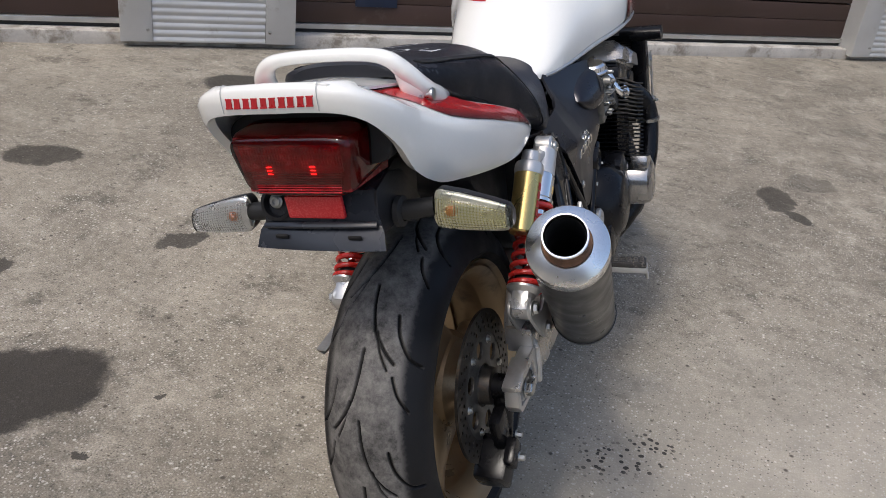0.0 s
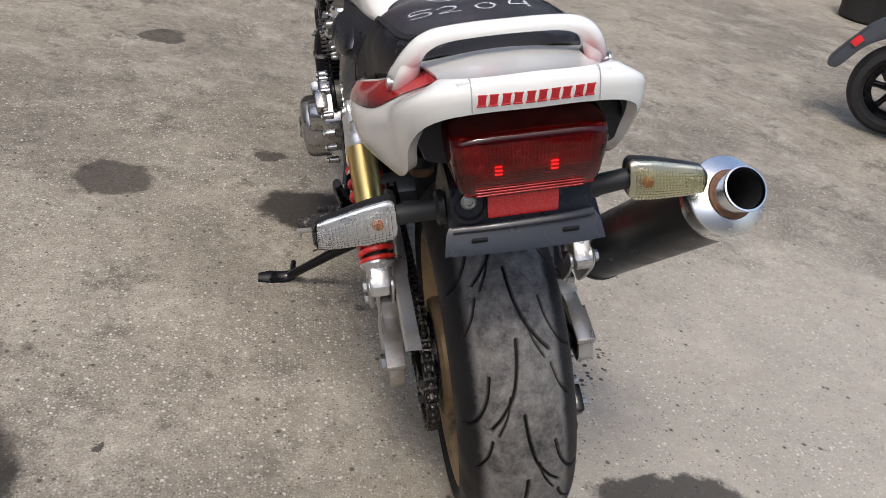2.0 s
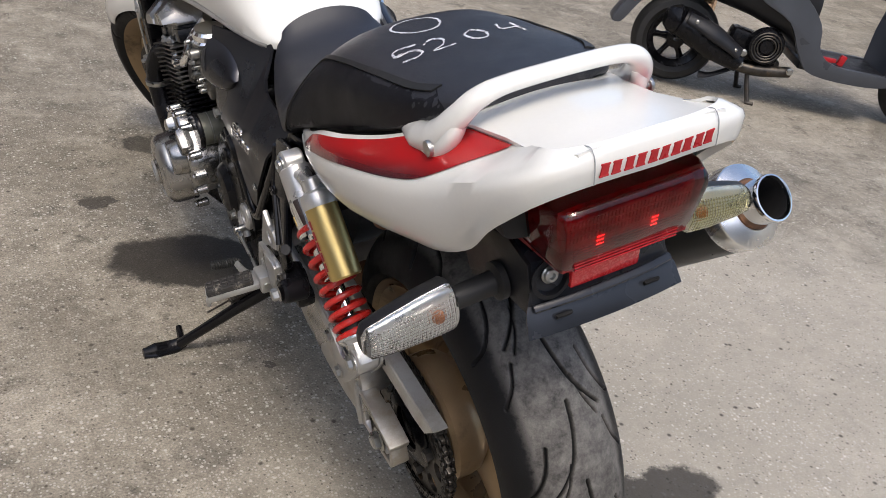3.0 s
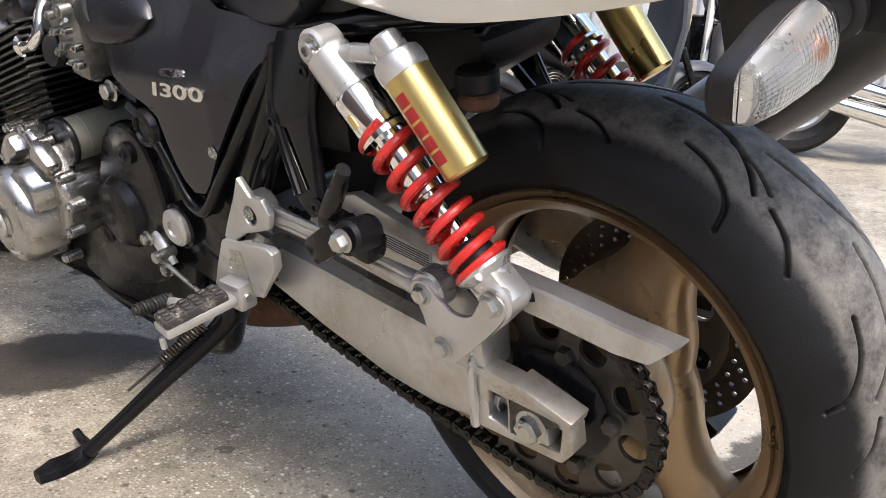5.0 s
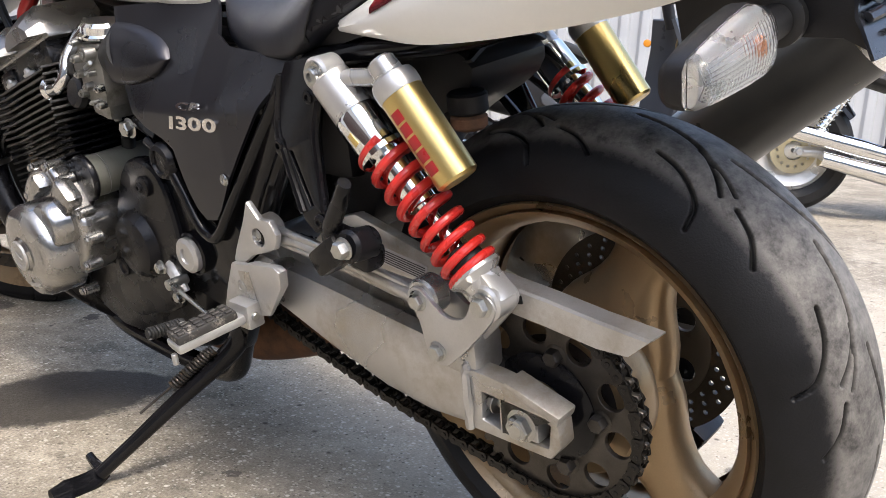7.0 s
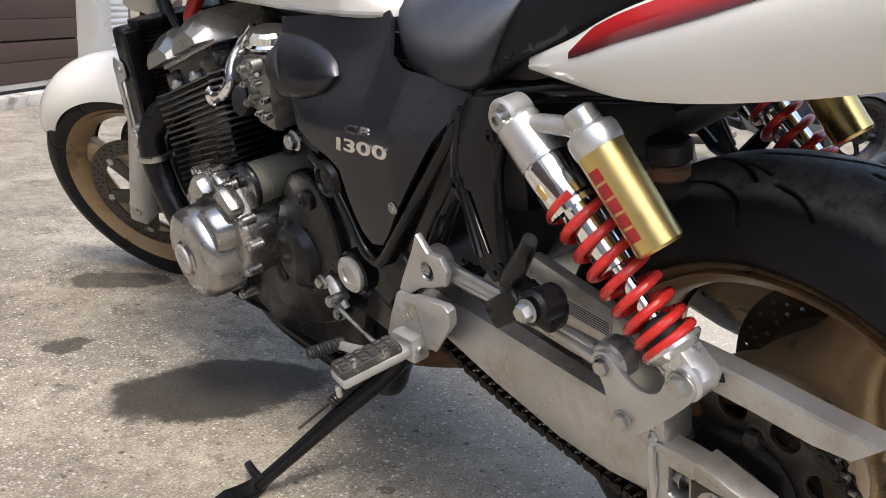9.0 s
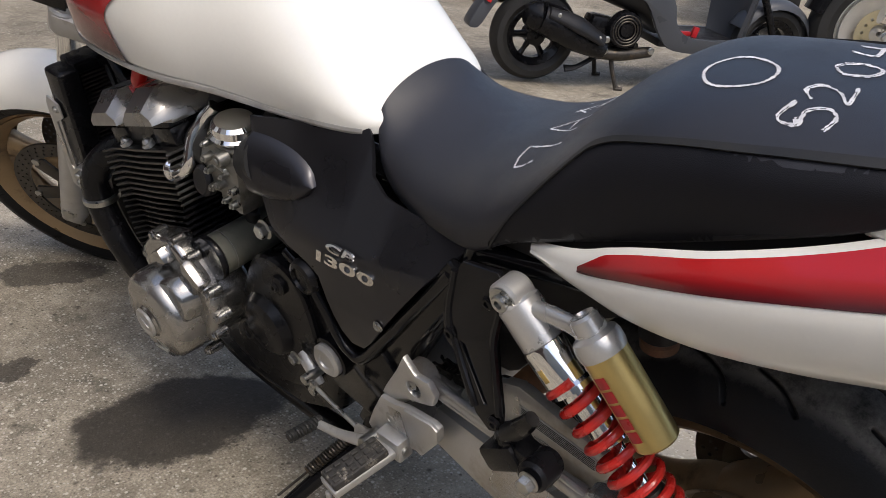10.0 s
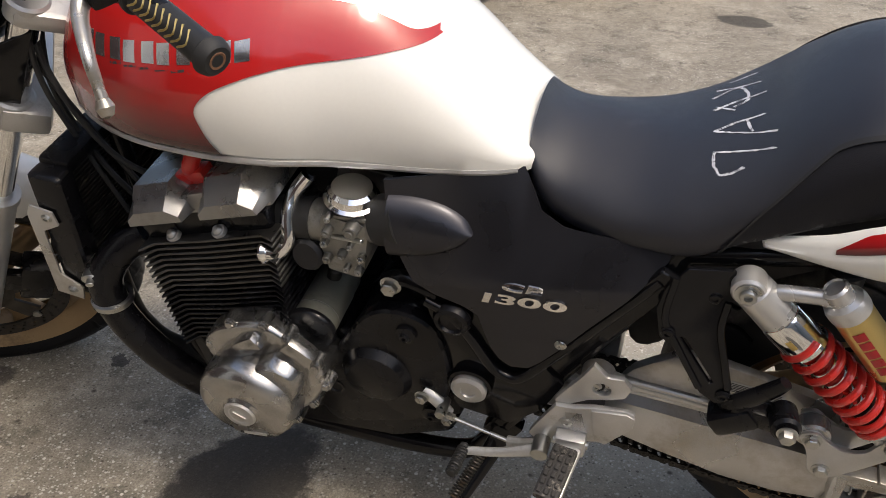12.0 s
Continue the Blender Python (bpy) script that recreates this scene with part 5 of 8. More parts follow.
# chain guard: a bent strip above the chain
guard_rows = [[(-0.150, y, z - 0.031), (-0.149, y, z - 0.003), (-0.147, y, z), (-0.126, y, z + 0.001)] for k, (y, z) in enumerate(((0.075, 0.483), (0.030, 0.480), (-0.03, 0.474), (-0.09, 0.466), (-0.140, 0.459)))]
guard_rows[-1] = [(-0.150, -0.126, 0.436), (-0.149, -0.148, 0.457), (-0.147, -0.151, 0.460), (-0.126, -0.154, 0.461)]
part("chain_guard", thick(skin([[Vector(p) for p in r] for r in guard_rows], closed=False), 0.002), ALU, bike, "bent aluminium chain guard", 25)
# black bar laid on the guard as the shade of a slot
part("guard_slot", block((-0.1495, 0.012, 0.464), (0.003, 0.026, 0.010), (-12, 0, 0), 0.005), SOOT_AND_SHADE, bike, "black bar painted as the shade in a chain guard slot")

# -- chain: single links on a run round both sprockets --
FRONT = Vector((0, 0.645, 0.400))
R1, R2, pitch = 0.1195, 0.042, 0.0159
gap = FRONT - REAR_AXLE
base = math.atan2(gap.z, gap.y)
lean_ = math.acos((R1 - R2) / gap.length)
upper, lower = base + lean_, base - lean_
arc1 = R1 * (math.tau - 2 * lean_)
straight = math.sqrt(gap.length ** 2 - (R1 - R2) ** 2)
arc2 = R2 * 2 * lean_
total = arc1 + arc2 + 2 * straight


def chain_at(s):
    s %= total
    if s < arc1:
        a = upper + s / R1
        return REAR_AXLE.y + R1 * math.cos(a), REAR_AXLE.z + R1 * math.sin(a)
    s -= arc1
    if s < straight:
        t = s / straight
        sag = -0.022 * math.sin(math.pi * t)
        a, b = (REAR_AXLE.y + R1 * math.cos(lower), REAR_AXLE.z + R1 * math.sin(lower)), (FRONT.y + R2 * math.cos(lower), FRONT.z + R2 * math.sin(lower))
        return a[0] + (b[0] - a[0]) * t, a[1] + (b[1] - a[1]) * t + sag
    s -= straight
    if s < arc2:
        a = lower + s / R2
        return FRONT.y + R2 * math.cos(a), FRONT.z + R2 * math.sin(a)
    t = (s - arc2) / straight
    a, b = (FRONT.y + R2 * math.cos(upper), FRONT.z + R2 * math.sin(upper)), (REAR_AXLE.y + R1 * math.cos(upper), REAR_AXLE.z + R1 * math.sin(upper))
    return a[0] + (b[0] - a[0]) * t, a[1] + (b[1] - a[1]) * t


def link_mesh(outer):
    shape = [(p.x, p.y) for p in curve_points([(-0.0152, 0, 0), (-0.0115, 0.0072, 0), (-0.003, 0.0055, 0), (0.003, 0.0055, 0), (0.0115, 0.0072, 0), (0.0152, 0, 0), (0.0115, -0.0072, 0), (0.003, -0.0055, 0), (-0.003, -0.0055, 0), (-0.0115, -0.0072, 0)], 2, True)]
    x = 0.0098 if outer else 0.0072
    bm = weld(plate(shape, -x, -x + 0.0024, bevel=0), plate(shape, x - 0.0024, x, bevel=0))
    for y in (-0.0079, 0.0079):
        bm = weld(bm, rod((-x - 0.0012 * outer, y, 0), (x + 0.0012 * outer, y, 0), 0.0048 if not outer else 0.003, n=10, bevel=0.0004))
    me = bpy.data.meshes.new("link")
    bmesh.ops.recalc_face_normals(bm, faces=bm.faces)
    bm.to_mesh(me)
    bm.free()
    me.materials.append(OILY)
    return me


chain = part("drive_chain", weld(rod((-0.118, FRONT.y, FRONT.z), (-0.108, FRONT.y, FRONT.z), 0.039, n=32)), DARK_STEEL, bike, "oily black drive chain on its front sprocket")
kinds, count = (link_mesh(True), link_mesh(False)), int(total / pitch)
for k in range(count):
    (y0, z0), (y1, z1) = chain_at(k * total / count), chain_at((k + 1) * total / count)
    ob = new("link", kinds[k % 2])
    ob.matrix_basis = Matrix.Translation((-0.1145, (y0 + y1) / 2, (z0 + z1) / 2)) @ Matrix.Rotation(math.atan2(z1 - z0, y1 - y0), 4, "X")
    ob.parent = chain

# -- shock absorbers --
def coil(a, b, radius, wire, turns, n=10, start=0.0, close=1.0):
    a, b = Vector(a), Vector(b)
    d = (b - a).normalized()
    s = d.orthogonal().normalized()
    u = d.cross(s)
    m = int(turns * 26)
    run = lambda u: 1 - (1 - u) ** close
    return tube([a + (b - a) * run(i / m) + radius * (math.cos(start + math.tau * turns * i / m) * s + math.sin(start + math.tau * turns * i / m) * u) for i in range(m + 1)], wire, n, 1, smooth=False)


for side in (-1, 1):
    top, low = Vector((side * 0.176, 0.230, 0.697)), Vector((side * 0.172, 0.018, 0.474))
    d = (low - top).normalized()
    L = (low - top).length
    at = lambda f: top + d * (L * f)
    shock = part("shock_absorber", rod(at(0.10), at(0.60), 0.0195, 0.0185, 28), CHROME, bike, "chrome shock absorber with red spring and gold reservoir")
    part("top_mount", weld(rod(top + Vector((side * -0.016, 0, 0)), top + Vector((side * 0.016, 0, 0)), 0.0205, n=28, bevel=0.003), rod(at(0.02), at(0.20), 0.024, 0.0255, 28, 0.004), block(at(0.07), (0.030, 0.040, 0.044), (-46, 0, 0), 0.006)), MOUNT, shock, "cast aluminium top mount")
    part("top_bolt", weld(bolt(top + Vector((side * 0.016, 0, 0)), (side, 0, 0), 0.010, 0.008, True), lathe([(0.0, 0), (0.016, 0), (0.016, 0.002), (0, 0.002)], top + Vector((side * 0.016, 0, 0)), (side, 0, 0), 24)), STEEL, shock)
    part("damper_sleeve", lathe([(0.0255, 0), (0.0270, 0.004), (0.0270, 0.046), (0.0300, 0.050), (0.0300, 0.056), (0.0, 0.056)], at(0.19), d, 32), CHROME, shock, "chrome preload sleeve")
    part("sleeve_window", block(at(0.28) + Vector((side * 0.0262, 0, 0)), (0.002, 0.008, 0.016), (-46, 0, 0), 0.001), GOLD_ANOD, shock)
    part("damper_rod", rod(at(0.55), at(0.90), 0.0085, n=20), CHROME, shock)
    part("bump_stop", lathe([(0.010, 0), (0.018, 0.004), (0.021, 0.016), (0.016, 0.030), (0.010, 0.032)], at(0.79), d, 24), RUBBER, shock, "black rubber bump stop")
    part("spring", coil(at(0.335), at(0.895), 0.0268, 0.0051, 8.6, close=1.22), SPRING_RED, shock, "red coil spring")
    part("lower_mount", weld(lathe([(0.0, 0), (0.031, 0), (0.031, 0.004), (0.022, 0.012), (0.018, 0.030), (0, 0.034)], at(0.885), d, 32), block(at(0.965), (0.032, 0.042, 0.046), (-46, 0, 0), 0.008), rod(low + Vector((side * -0.014, 0, 0)), low + Vector((side * 0.019, 0, 0)), 0.021, n=24, bevel=0.003)), MOUNT, shock, "aluminium lower fork of the shock")
    part("lower_bolt", bolt(low + Vector((side * 0.021, 0, 0)), (side, 0, 0), 0.0105, 0.010), STEEL, shock)
    r_low = Vector((side * 0.173, 0.051, 0.598))
    d_s, d = d, (r_low - Vector((side * 0.176, 0.117, 0.684))).normalized()
    r_top = r_low - d * 0.138
    res = part("reservoir", lathe([(0, 0), (0.0205, 0), (0.0237, 0.003), (0.0240, 0.108), (0.0, 0.108)], r_low, -d, 36), GOLD_ANOD, shock, "gold anodised reservoir with a red mark")
    part("reservoir_cap", lathe([(0, 0.106), (0.0247, 0.106), (0.0255, 0.110), (0.0255, 0.120), (0.0235, 0.126), (0.0165, 0.130), (0.0160, 0.146), (0.013, 0.149), (0.012, 0.146), (0, 0.146)], r_low, -d, 36), MOUNT, shock, "aluminium reservoir cap")
    part("bridge_arm", tube([top + d_s * 0.03 + Vector((0, -0.008, 0.004)), top + Vector((0, -0.035, -0.004)), r_top + Vector((0, 0.018, -0.010)), r_top + d * 0.012], [0.014, 0.010, 0.010, 0.014], 12, 5), MOUNT, shock)
    # maker's word on the reservoir: five plain red blocks
    across = Vector((1, 0, 0))
    for k in range(5):
        c = r_low - d * (0.022 + 0.0155 * (4 - k))
        mark = [c + across * (side * (0.0244 * math.cos(a))) + d.cross(across) * (0.0244 * math.sin(a)) * 1 + d * s for s in (-0.0064, -0.0022, 0.0022, 0.0064) for a in [radians(q) for q in (-16, -10, -4, 3, 10, 17)]]
        bm = bmesh.new()
        vs = [bm.verts.new(p) for p in mark]
        for row in range(3):
            for q in range(5):
                bm.faces.new((vs[row * 6 + q], vs[row * 6 + q + 1], vs[row * 6 + q + 7], vs[row * 6 + q + 6]))
        part("red_mark", bm, LETTER_RED, shock, "plain red mark")

# -- side panels under the seat --
def panel_x(y, z):
    """How far the panel stands out: upright below its crease, leaning in above it, drawn in at its rear corner."""
    crease = 0.622 + 0.09 * (0.66 - y)
    lean = min(0.68, max(0.2, 0.21 + 2.8 * (0.675 - y)))
    over = z - crease
    bend = over if over > 0.012 else max(0.0, over + 0.012) ** 2 / 0.048
    return 0.190 - lean * bend - 0.10 * max(0, 0.44 - y) - 0.06 * max(0, 0.54 - z)


outline = [(0.684, 0.762), (0.604, 0.764), (0.515, 0.768), (0.503, 0.748), (0.488, 0.724), (0.458, 0.712), (0.381, 0.706), (0.332, 0.705), (0.318, 0.702), (0.325, 0.690), (0.360, 0.649), (0.411, 0.584), (0.473, 0.500), (0.490, 0.482), (0.515, 0.478), (0.532, 0.492), (0.543, 0.515), (0.559, 0.575), (0.580, 0.588), (0.617, 0.600), (0.647, 0.618), (0.668, 0.658), (0.680, 0.700)]
for side in (-1, 1):
    bm = figure(outline, 0, 0.0)
    for _ in range(6):
        long = [e for e in bm.edges if e.calc_length() > 0.009]
        bmesh.ops.subdivide_edges(bm, edges=long, cuts=1)
        bmesh.ops.triangulate(bm, faces=[f for f in bm.faces if len(f.verts) > 3])
    for v in bm.verts:
        v.co.x = side * panel_x(v.co.y, v.co.z)
    cover = part("side_cover", thick(bm, 0.006), PANEL, bike, "dark bronze-grey side cover with a rounded air horn", 62)
    rows = []
    for i in range(15):
        t = i / 14
        y = 0.678 - 0.108 * t
        h, out, zc = 0.043 * max(0.0, 1 - t ** 1.9) ** 0.62 + 0.0005, 0.014 * max(0.0, 1 - t ** 1.8) ** 0.55, 0.699 - 0.006 * t
        rows.append([(side * (min(panel_x(y, zc + h * math.cos(q)) - 0.004, 0.188) + (out + 0.012) * math.sin(q)), y, zc + h * math.cos(q)) for q in [math.pi * k / 14 for k in range(15)]])
    part("air_horn", thick(skin(rows, closed=False), 0.003), PANEL, cover, "rounded air horn of the side cover", 50)
    for y, z, r in ((0.445, 0.548, 0.0065),):
        part("cover_screw", bolt((side * (panel_x(y, z) + 0.001), y, z), (side, 0, 0), r, 0.004, True), STEEL, cover)
    for word, size, y0, z0, wide_ in (("CB", 0.0130, 0.524, 0.6345, 3.2), ("1300", 0.0245, 0.552, 0.606, 2.5)):
        run = 0.0
        for glyph in word:
            letter = lettering(glyph, size, 0.0012, 0.12, wide_, 0.0007 if size > 0.02 else 0.0004)
            xs = [v.co.x for v in letter.verts]
            moved(letter, Matrix.Translation((run - min(xs), 0, 0)))
            run += max(xs) - min(xs) + size * 0.10
            turn = Matrix(((0, 0, -1, 0), (-1, 0, 0, 0), (0, 1, 0, 0), (0, 0, 0, 1))) if side < 0 else Matrix(((0, 0, 1, 0), (1, 0, 0, 0), (0, 1, 0, 0), (0, 0, 0, 1)))
            start = y0 if side < 0 else 2 * 0.495 - y0
            moved(letter, Matrix.Translation((side * 0.1938, start, z0 + 0.05 * run)) @ turn)
            for v in letter.verts:
                v.co.x = side * (panel_x(v.co.y, v.co.z) + (0.0028 if abs(v.co.x) > 0.1938 else 0.0) + (0.0 if size > 0.02 else 0.0042))
            part("badge_letter", letter, POLISHED, cover, "bright metal badge letter", 20)

# -- frame --
frame_ob = part("frame", weld(
    *[tube([(s * 0.060, 1.16, 0.80), (s * 0.080, 0.98, 0.770), (s * 0.085, 0.72, 0.735), (s * 0.090, 0.52, 0.715), (s * 0.110, 0.34, 0.705), (s * 0.110, 0.10, 0.74), (s * 0.100, -0.14, 0.80)], 0.019, 14, 5) for s in (-1, 1)],
    *[tube([(s * 0.055, 1.17, 0.70), (s * 0.10, 1.13, 0.52), (s * 0.125, 1.09, 0.30), (s * 0.130, 1.00, 0.185), (s * 0.135, 0.80, 0.165), (s * 0.140, 0.62, 0.180), (s * 0.146, 0.555, 0.250), (s * 0.150, 0.50, 0.360), (s * 0.150, 0.42, 0.500), (s * 0.145, 0.335, 0.640), (s * 0.135, 0.30, 0.715)], 0.017, 14, 6) for s in (-1, 1)],
    *[block((s * 0.150, 0.52, 0.45), (0.03, 0.10, 0.16), (-28, 0, 0), 0.01) for s in (-1, 1)],
    rod((-0.13, 0.52, 0.68), (0.13, 0.52, 0.68), 0.014), rod((-0.13, 0.50, 0.36), (0.13, 0.50, 0.36), 0.018), rod((0, 1.12, 0.72), (0, 1.19, 0.90), 0.035, n=20)), BLACK_PAINT, bike, "black tubular cradle frame")
for side in (-1, 1):
    # web plate behind the side cover and the shaped bracket along its edge
    part("web_plate", plate([(0.66, 0.62), (0.60, 0.575), (0.575, 0.52), (0.550, 0.46), (0.52, 0.44), (0.49, 0.46), (0.40, 0.58), (0.30, 0.71), (0.40, 0.74), (0.62, 0.74)], side * 0.096, side * 0.102, bevel=0.001), BLACK_PAINT, frame_ob)
    part("edge_bar", tube([(side * 0.182, 0.635, 0.578), (side * 0.184, 0.600, 0.560), (side * 0.184, 0.572, 0.520), (side * 0.184, 0.548, 0.475), (side * 0.184, 0.528, 0.455), (side * 0.184, 0.500, 0.456), (side * 0.180, 0.455, 0.510), (side * 0.174, 0.40, 0.580), (side * 0.165, 0.33, 0.670)], 0.0085, 12, 5), BLACK_PAINT, frame_ob, "black frame edge beside the side cover")
    part("pivot_web", plate([(0.640, 0.582), (0.602, 0.598), (0.572, 0.583), (0.550, 0.520), (0.530, 0.474), (0.502, 0.456), (0.470, 0.478), (0.440, 0.445), (0.470, 0.380), (0.520, 0.330), (0.600, 0.345), (0.622, 0.400), (0.628, 0.500)], side * 0.166, side * 0.176, bevel=0.003), BLACK_PAINT, frame_ob, "black pressed web round the swingarm pivot")
    part("rear_stay", plate([(0.508, 0.462), (0.470, 0.505), (0.400, 0.596), (0.330, 0.690), (0.300, 0.676), (0.345, 0.606), (0.405, 0.520), (0.452, 0.440)], side * 0.156, side * 0.170, bevel=0.005, segments=3), BLACK_PAINT, frame_ob, "broad black frame stay under the side cover")
    part("engine_mount", lathe([(0, 0), (0.027, 0), (0.028, 0.004), (0.024, 0.012), (0.018, 0.014), (0.016, 0.010), (0, 0.010)], (side * 0.182, 0.597, 0.553), (side, 0, 0), 32), BLACK_SATIN, frame_ob, "round black engine mount")
    part("pivot_cap", weld(lathe([(0, 0), (0.027, 0), (0.027, 0.008), (0.022, 0.012), (0.012, 0.012), (0.011, 0.009), (0, 0.009)], (side * 0.186, 0.577, 0.414), (side, 0, 0), 36)), CAST, frame_ob, "bright swingarm pivot cap")
    part("pivot_ring", lathe([(0.028, 0), (0.033, 0), (0.033, 0.016), (0.029, 0.018), (0.028, 0.012)], (side * 0.170, 0.577, 0.414), (side, 0, 0), 36, True), BLACK_PAINT, frame_ob)
    part("rear_loop", tube([(side * 0.140, 0.30, 0.70), (side * 0.135, 0.20, 0.715), (side * 0.120, 0.05, 0.735), (side * 0.105, -0.12, 0.79)], 0.014, 12, 5), BLACK_PAINT, frame_ob)
    # passenger foot-rest hanger
    outer = lambda z: side * (0.172 + 0.27 * max(0.0, 0.668 - z))
    hb = plate([(0.322, 0.672), (0.330, 0.640), (0.322, 0.602), (0.300, 0.588), (0.262, 0.532), (0.240, 0.520), (0.224, 0.526), (0.226, 0.548), (0.239, 0.590), (0.248, 0.628), (0.246, 0.660), (0.234, 0.694), (0.250, 0.714), (0.300, 0.706)], -0.004, 0.004, [[(0.297, 0.606), (0.290, 0.606), (0.247, 0.550), (0.252, 0.548)]], bevel=0.002)
    for v in hb.verts:
        v.co.x = outer(v.co.z) + side * v.co.x
    hang = part("rest_hanger", hb, BLACK_PAINT, bike, "black hanger of the passenger foot rest")
    for line in (((0.248, 0.664), (0.251, 0.628), (0.242, 0.592), (0.229, 0.545)), ((0.312, 0.690), (0.318, 0.630), (0.300, 0.596), (0.264, 0.540))):
        part("hanger_rib", tube([(outer(z) + side * 0.0035, y, z) for y, z in line], 0.0050, 8, 4), BLACK_PAINT, hang)
    for y, z in ((0.264, 0.668), (0.233, 0.534), (0.312, 0.610)):
        part("hanger_screw", bolt((outer(z) + side * 0.004, y, z), (side, 0, 0), 0.0075, 0.005, True), BLACK_SATIN, hang)
    part("passenger_rest", weld(tube([(side * 0.195, 0.228, 0.508), (side * 0.212, 0.220, 0.522), (side * 0.222, 0.180, 0.575), (side * 0.224, 0.168, 0.594)], [0.014, 0.013, 0.011, 0.009], 12, 5, flat=0.8), block((side * 0.210, 0.215, 0.500), (0.040, 0.060, 0.034), (-35, 0, 0), 0.008)), BLACK_SATIN, hang, "folded black passenger foot rest")
    part("hook_boss", weld(rod((side * 0.205, 0.160, 0.522), (side * 0.246, 0.155, 0.531), 0.0185, n=28, bevel=0.004), block((side * 0.210, 0.185, 0.512), (0.030, 0.075, 0.030), (12, 0, 0), 0.008)), BLACK_SATIN, hang)
    part("hook_bolt", bolt((side * 0.249, 0.154, 0.531), (side, 0, 0), 0.010, 0.012), STEEL, hang)

# -- rider's foot rests --
for side in (-1, 1):
    hp = part("footrest_plate", weld(
        plate([(0.398, 0.528), (0.412, 0.500), (0.440, 0.455), (0.450, 0.436), (0.436, 0.430), (0.402, 0.452), (0.372, 0.462), (0.352, 0.470), (0.345, 0.490), (0.356, 0.508), (0.378, 0.506)], side * 0.188, side * 0.198, [ring2((0.385, 0.480), 0.0125, 16)], bevel=0.003),
        plate([(0.446, 0.436), (0.420, 0.438), (0.396, 0.446), (0.346, 0.450), (0.336, 0.446), (0.338, 0.424), (0.382, 0.372), (0.404, 0.366), (0.418, 0.352), (0.470, 0.344), (0.484, 0.360), (0.468, 0.395)], side * 0.196, side * 0.206, bevel=0.003),
        plate([(0.396, 0.446), (0.346, 0.452), (0.335, 0.446), (0.337, 0.424), (0.372, 0.376), (0.388, 0.382)], side * 0.205, side * 0.211, bevel=0.002)), CAST, bike, "cast aluminium foot-rest hanger and heel plate")
    part("recess", plate([(0.432, 0.428), (0.408, 0.430), (0.400, 0.390), (0.424, 0.384)], side * 0.2062, side * 0.2068, bevel=0), ALU, hp)
    part("plate_screw", bolt((side * 0.205, 0.430, 0.404), (side, 0, 0), 0.008, 0.004, True), STEEL, hp)
    a, b = Vector((side * 0.218, 0.420, 0.372)), Vector((side * 0.318, 0.436, 0.364))
    peg = part("foot_peg", weld(moved(block((0, 0, 0), (0.098, 0.040, 0.013), bevel=0.005), Matrix.Translation(a.lerp(b, 0.54)) @ (b - a).to_track_quat("X", "Z").to_matrix().to_4x4()), block(a + Vector((side * -0.004, 0.0, 0)), (0.026, 0.044, 0.036), bevel=0.005), rod(b + Vector((0, 0.005, -0.012)), b + Vector((0, 0.005, -0.028)), 0.004)), CAST, hp, "aluminium foot peg with worn rubber")
    d = (b - a).normalized()
    mid_ = a.lerp(b, 0.58) + Vector((0, 0, 0.011))
    turn = d.to_track_quat("X", "Z").to_matrix().to_4x4()
    part("peg_rubber", moved(block((0, 0, 0), (0.086, 0.036, 0.012), bevel=0.004), Matrix.Translation(mid_) @ turn), WORN_RUBBER, hp, "black worn rubber pad")
    for k in range(6):
        for m in (-1, 0, 1):
            part("rubber_rib", moved(block(((k - 2.5) * 0.0135, m * 0.0108, 0.0068), (0.010, 0.0070, 0.004), bevel=0.001, segments=1), Matrix.Translation(mid_) @ turn), WORN_RUBBER, hp)
    part("peg_pin", rod((side * 0.216, 0.446, 0.372), (side * 0.216, 0.394, 0.372), 0.006), STEEL, hp)

# gear linkage on the left
lever = part("gear_linkage", weld(rod((-0.207, 0.618, 0.364), (-0.204, 0.516, 0.326), 0.0034, n=10), rod((-0.190, 0.462, 0.352), (-0.236, 0.462, 0.352), 0.013, n=18), rod((-0.180, 0.618, 0.364), (-0.214, 0.618, 0.364), 0.0085, n=16)), STEEL, bike, "thin gear linkage rod")
part("link_arm", tube([(-0.186, 0.650, 0.382), (-0.190, 0.636, 0.376), (-0.192, 0.622, 0.364), (-0.192, 0.612, 0.346)], 0.010, 10, 4, flat=0.7), CAST, lever)
part("link_bolt", bolt((-0.198, 0.650, 0.382), (-1, 0, 0), 0.009, 0.010), STEEL, lever)
part("link_bolt", bolt((-0.200, 0.610, 0.344), (-1, 0, 0), 0.009, 0.010), STEEL, lever)
part("rod_nut", rod((-0.2068, 0.611, 0.3615), (-0.2062, 0.597, 0.3565), 0.0062, n=6), STEEL, lever)
part("pedal_crank", tube([(-0.204, 0.516, 0.326), (-0.208, 0.490, 0.334), (-0.214, 0.462, 0.352)], [0.008, 0.009, 0.011], 10, 4, flat=0.6), CAST, lever)
part("pedal_arm", tube([(-0.222, 0.470, 0.345), (-0.228, 0.520, 0.328), (-0.232, 0.575, 0.318)], [0.010, 0.0075, 0.0065], 10, 4, flat=0.6), CAST, lever)
part("shift_toe", weld(coil((-0.228, 0.578, 0.318), (-0.278, 0.583, 0.322), 0.0075, 0.0024, 10, 6), rod((-0.222, 0.578, 0.318), (-0.280, 0.583, 0.322), 0.007)), RUBBER, lever, "ribbed rubber gear pedal")

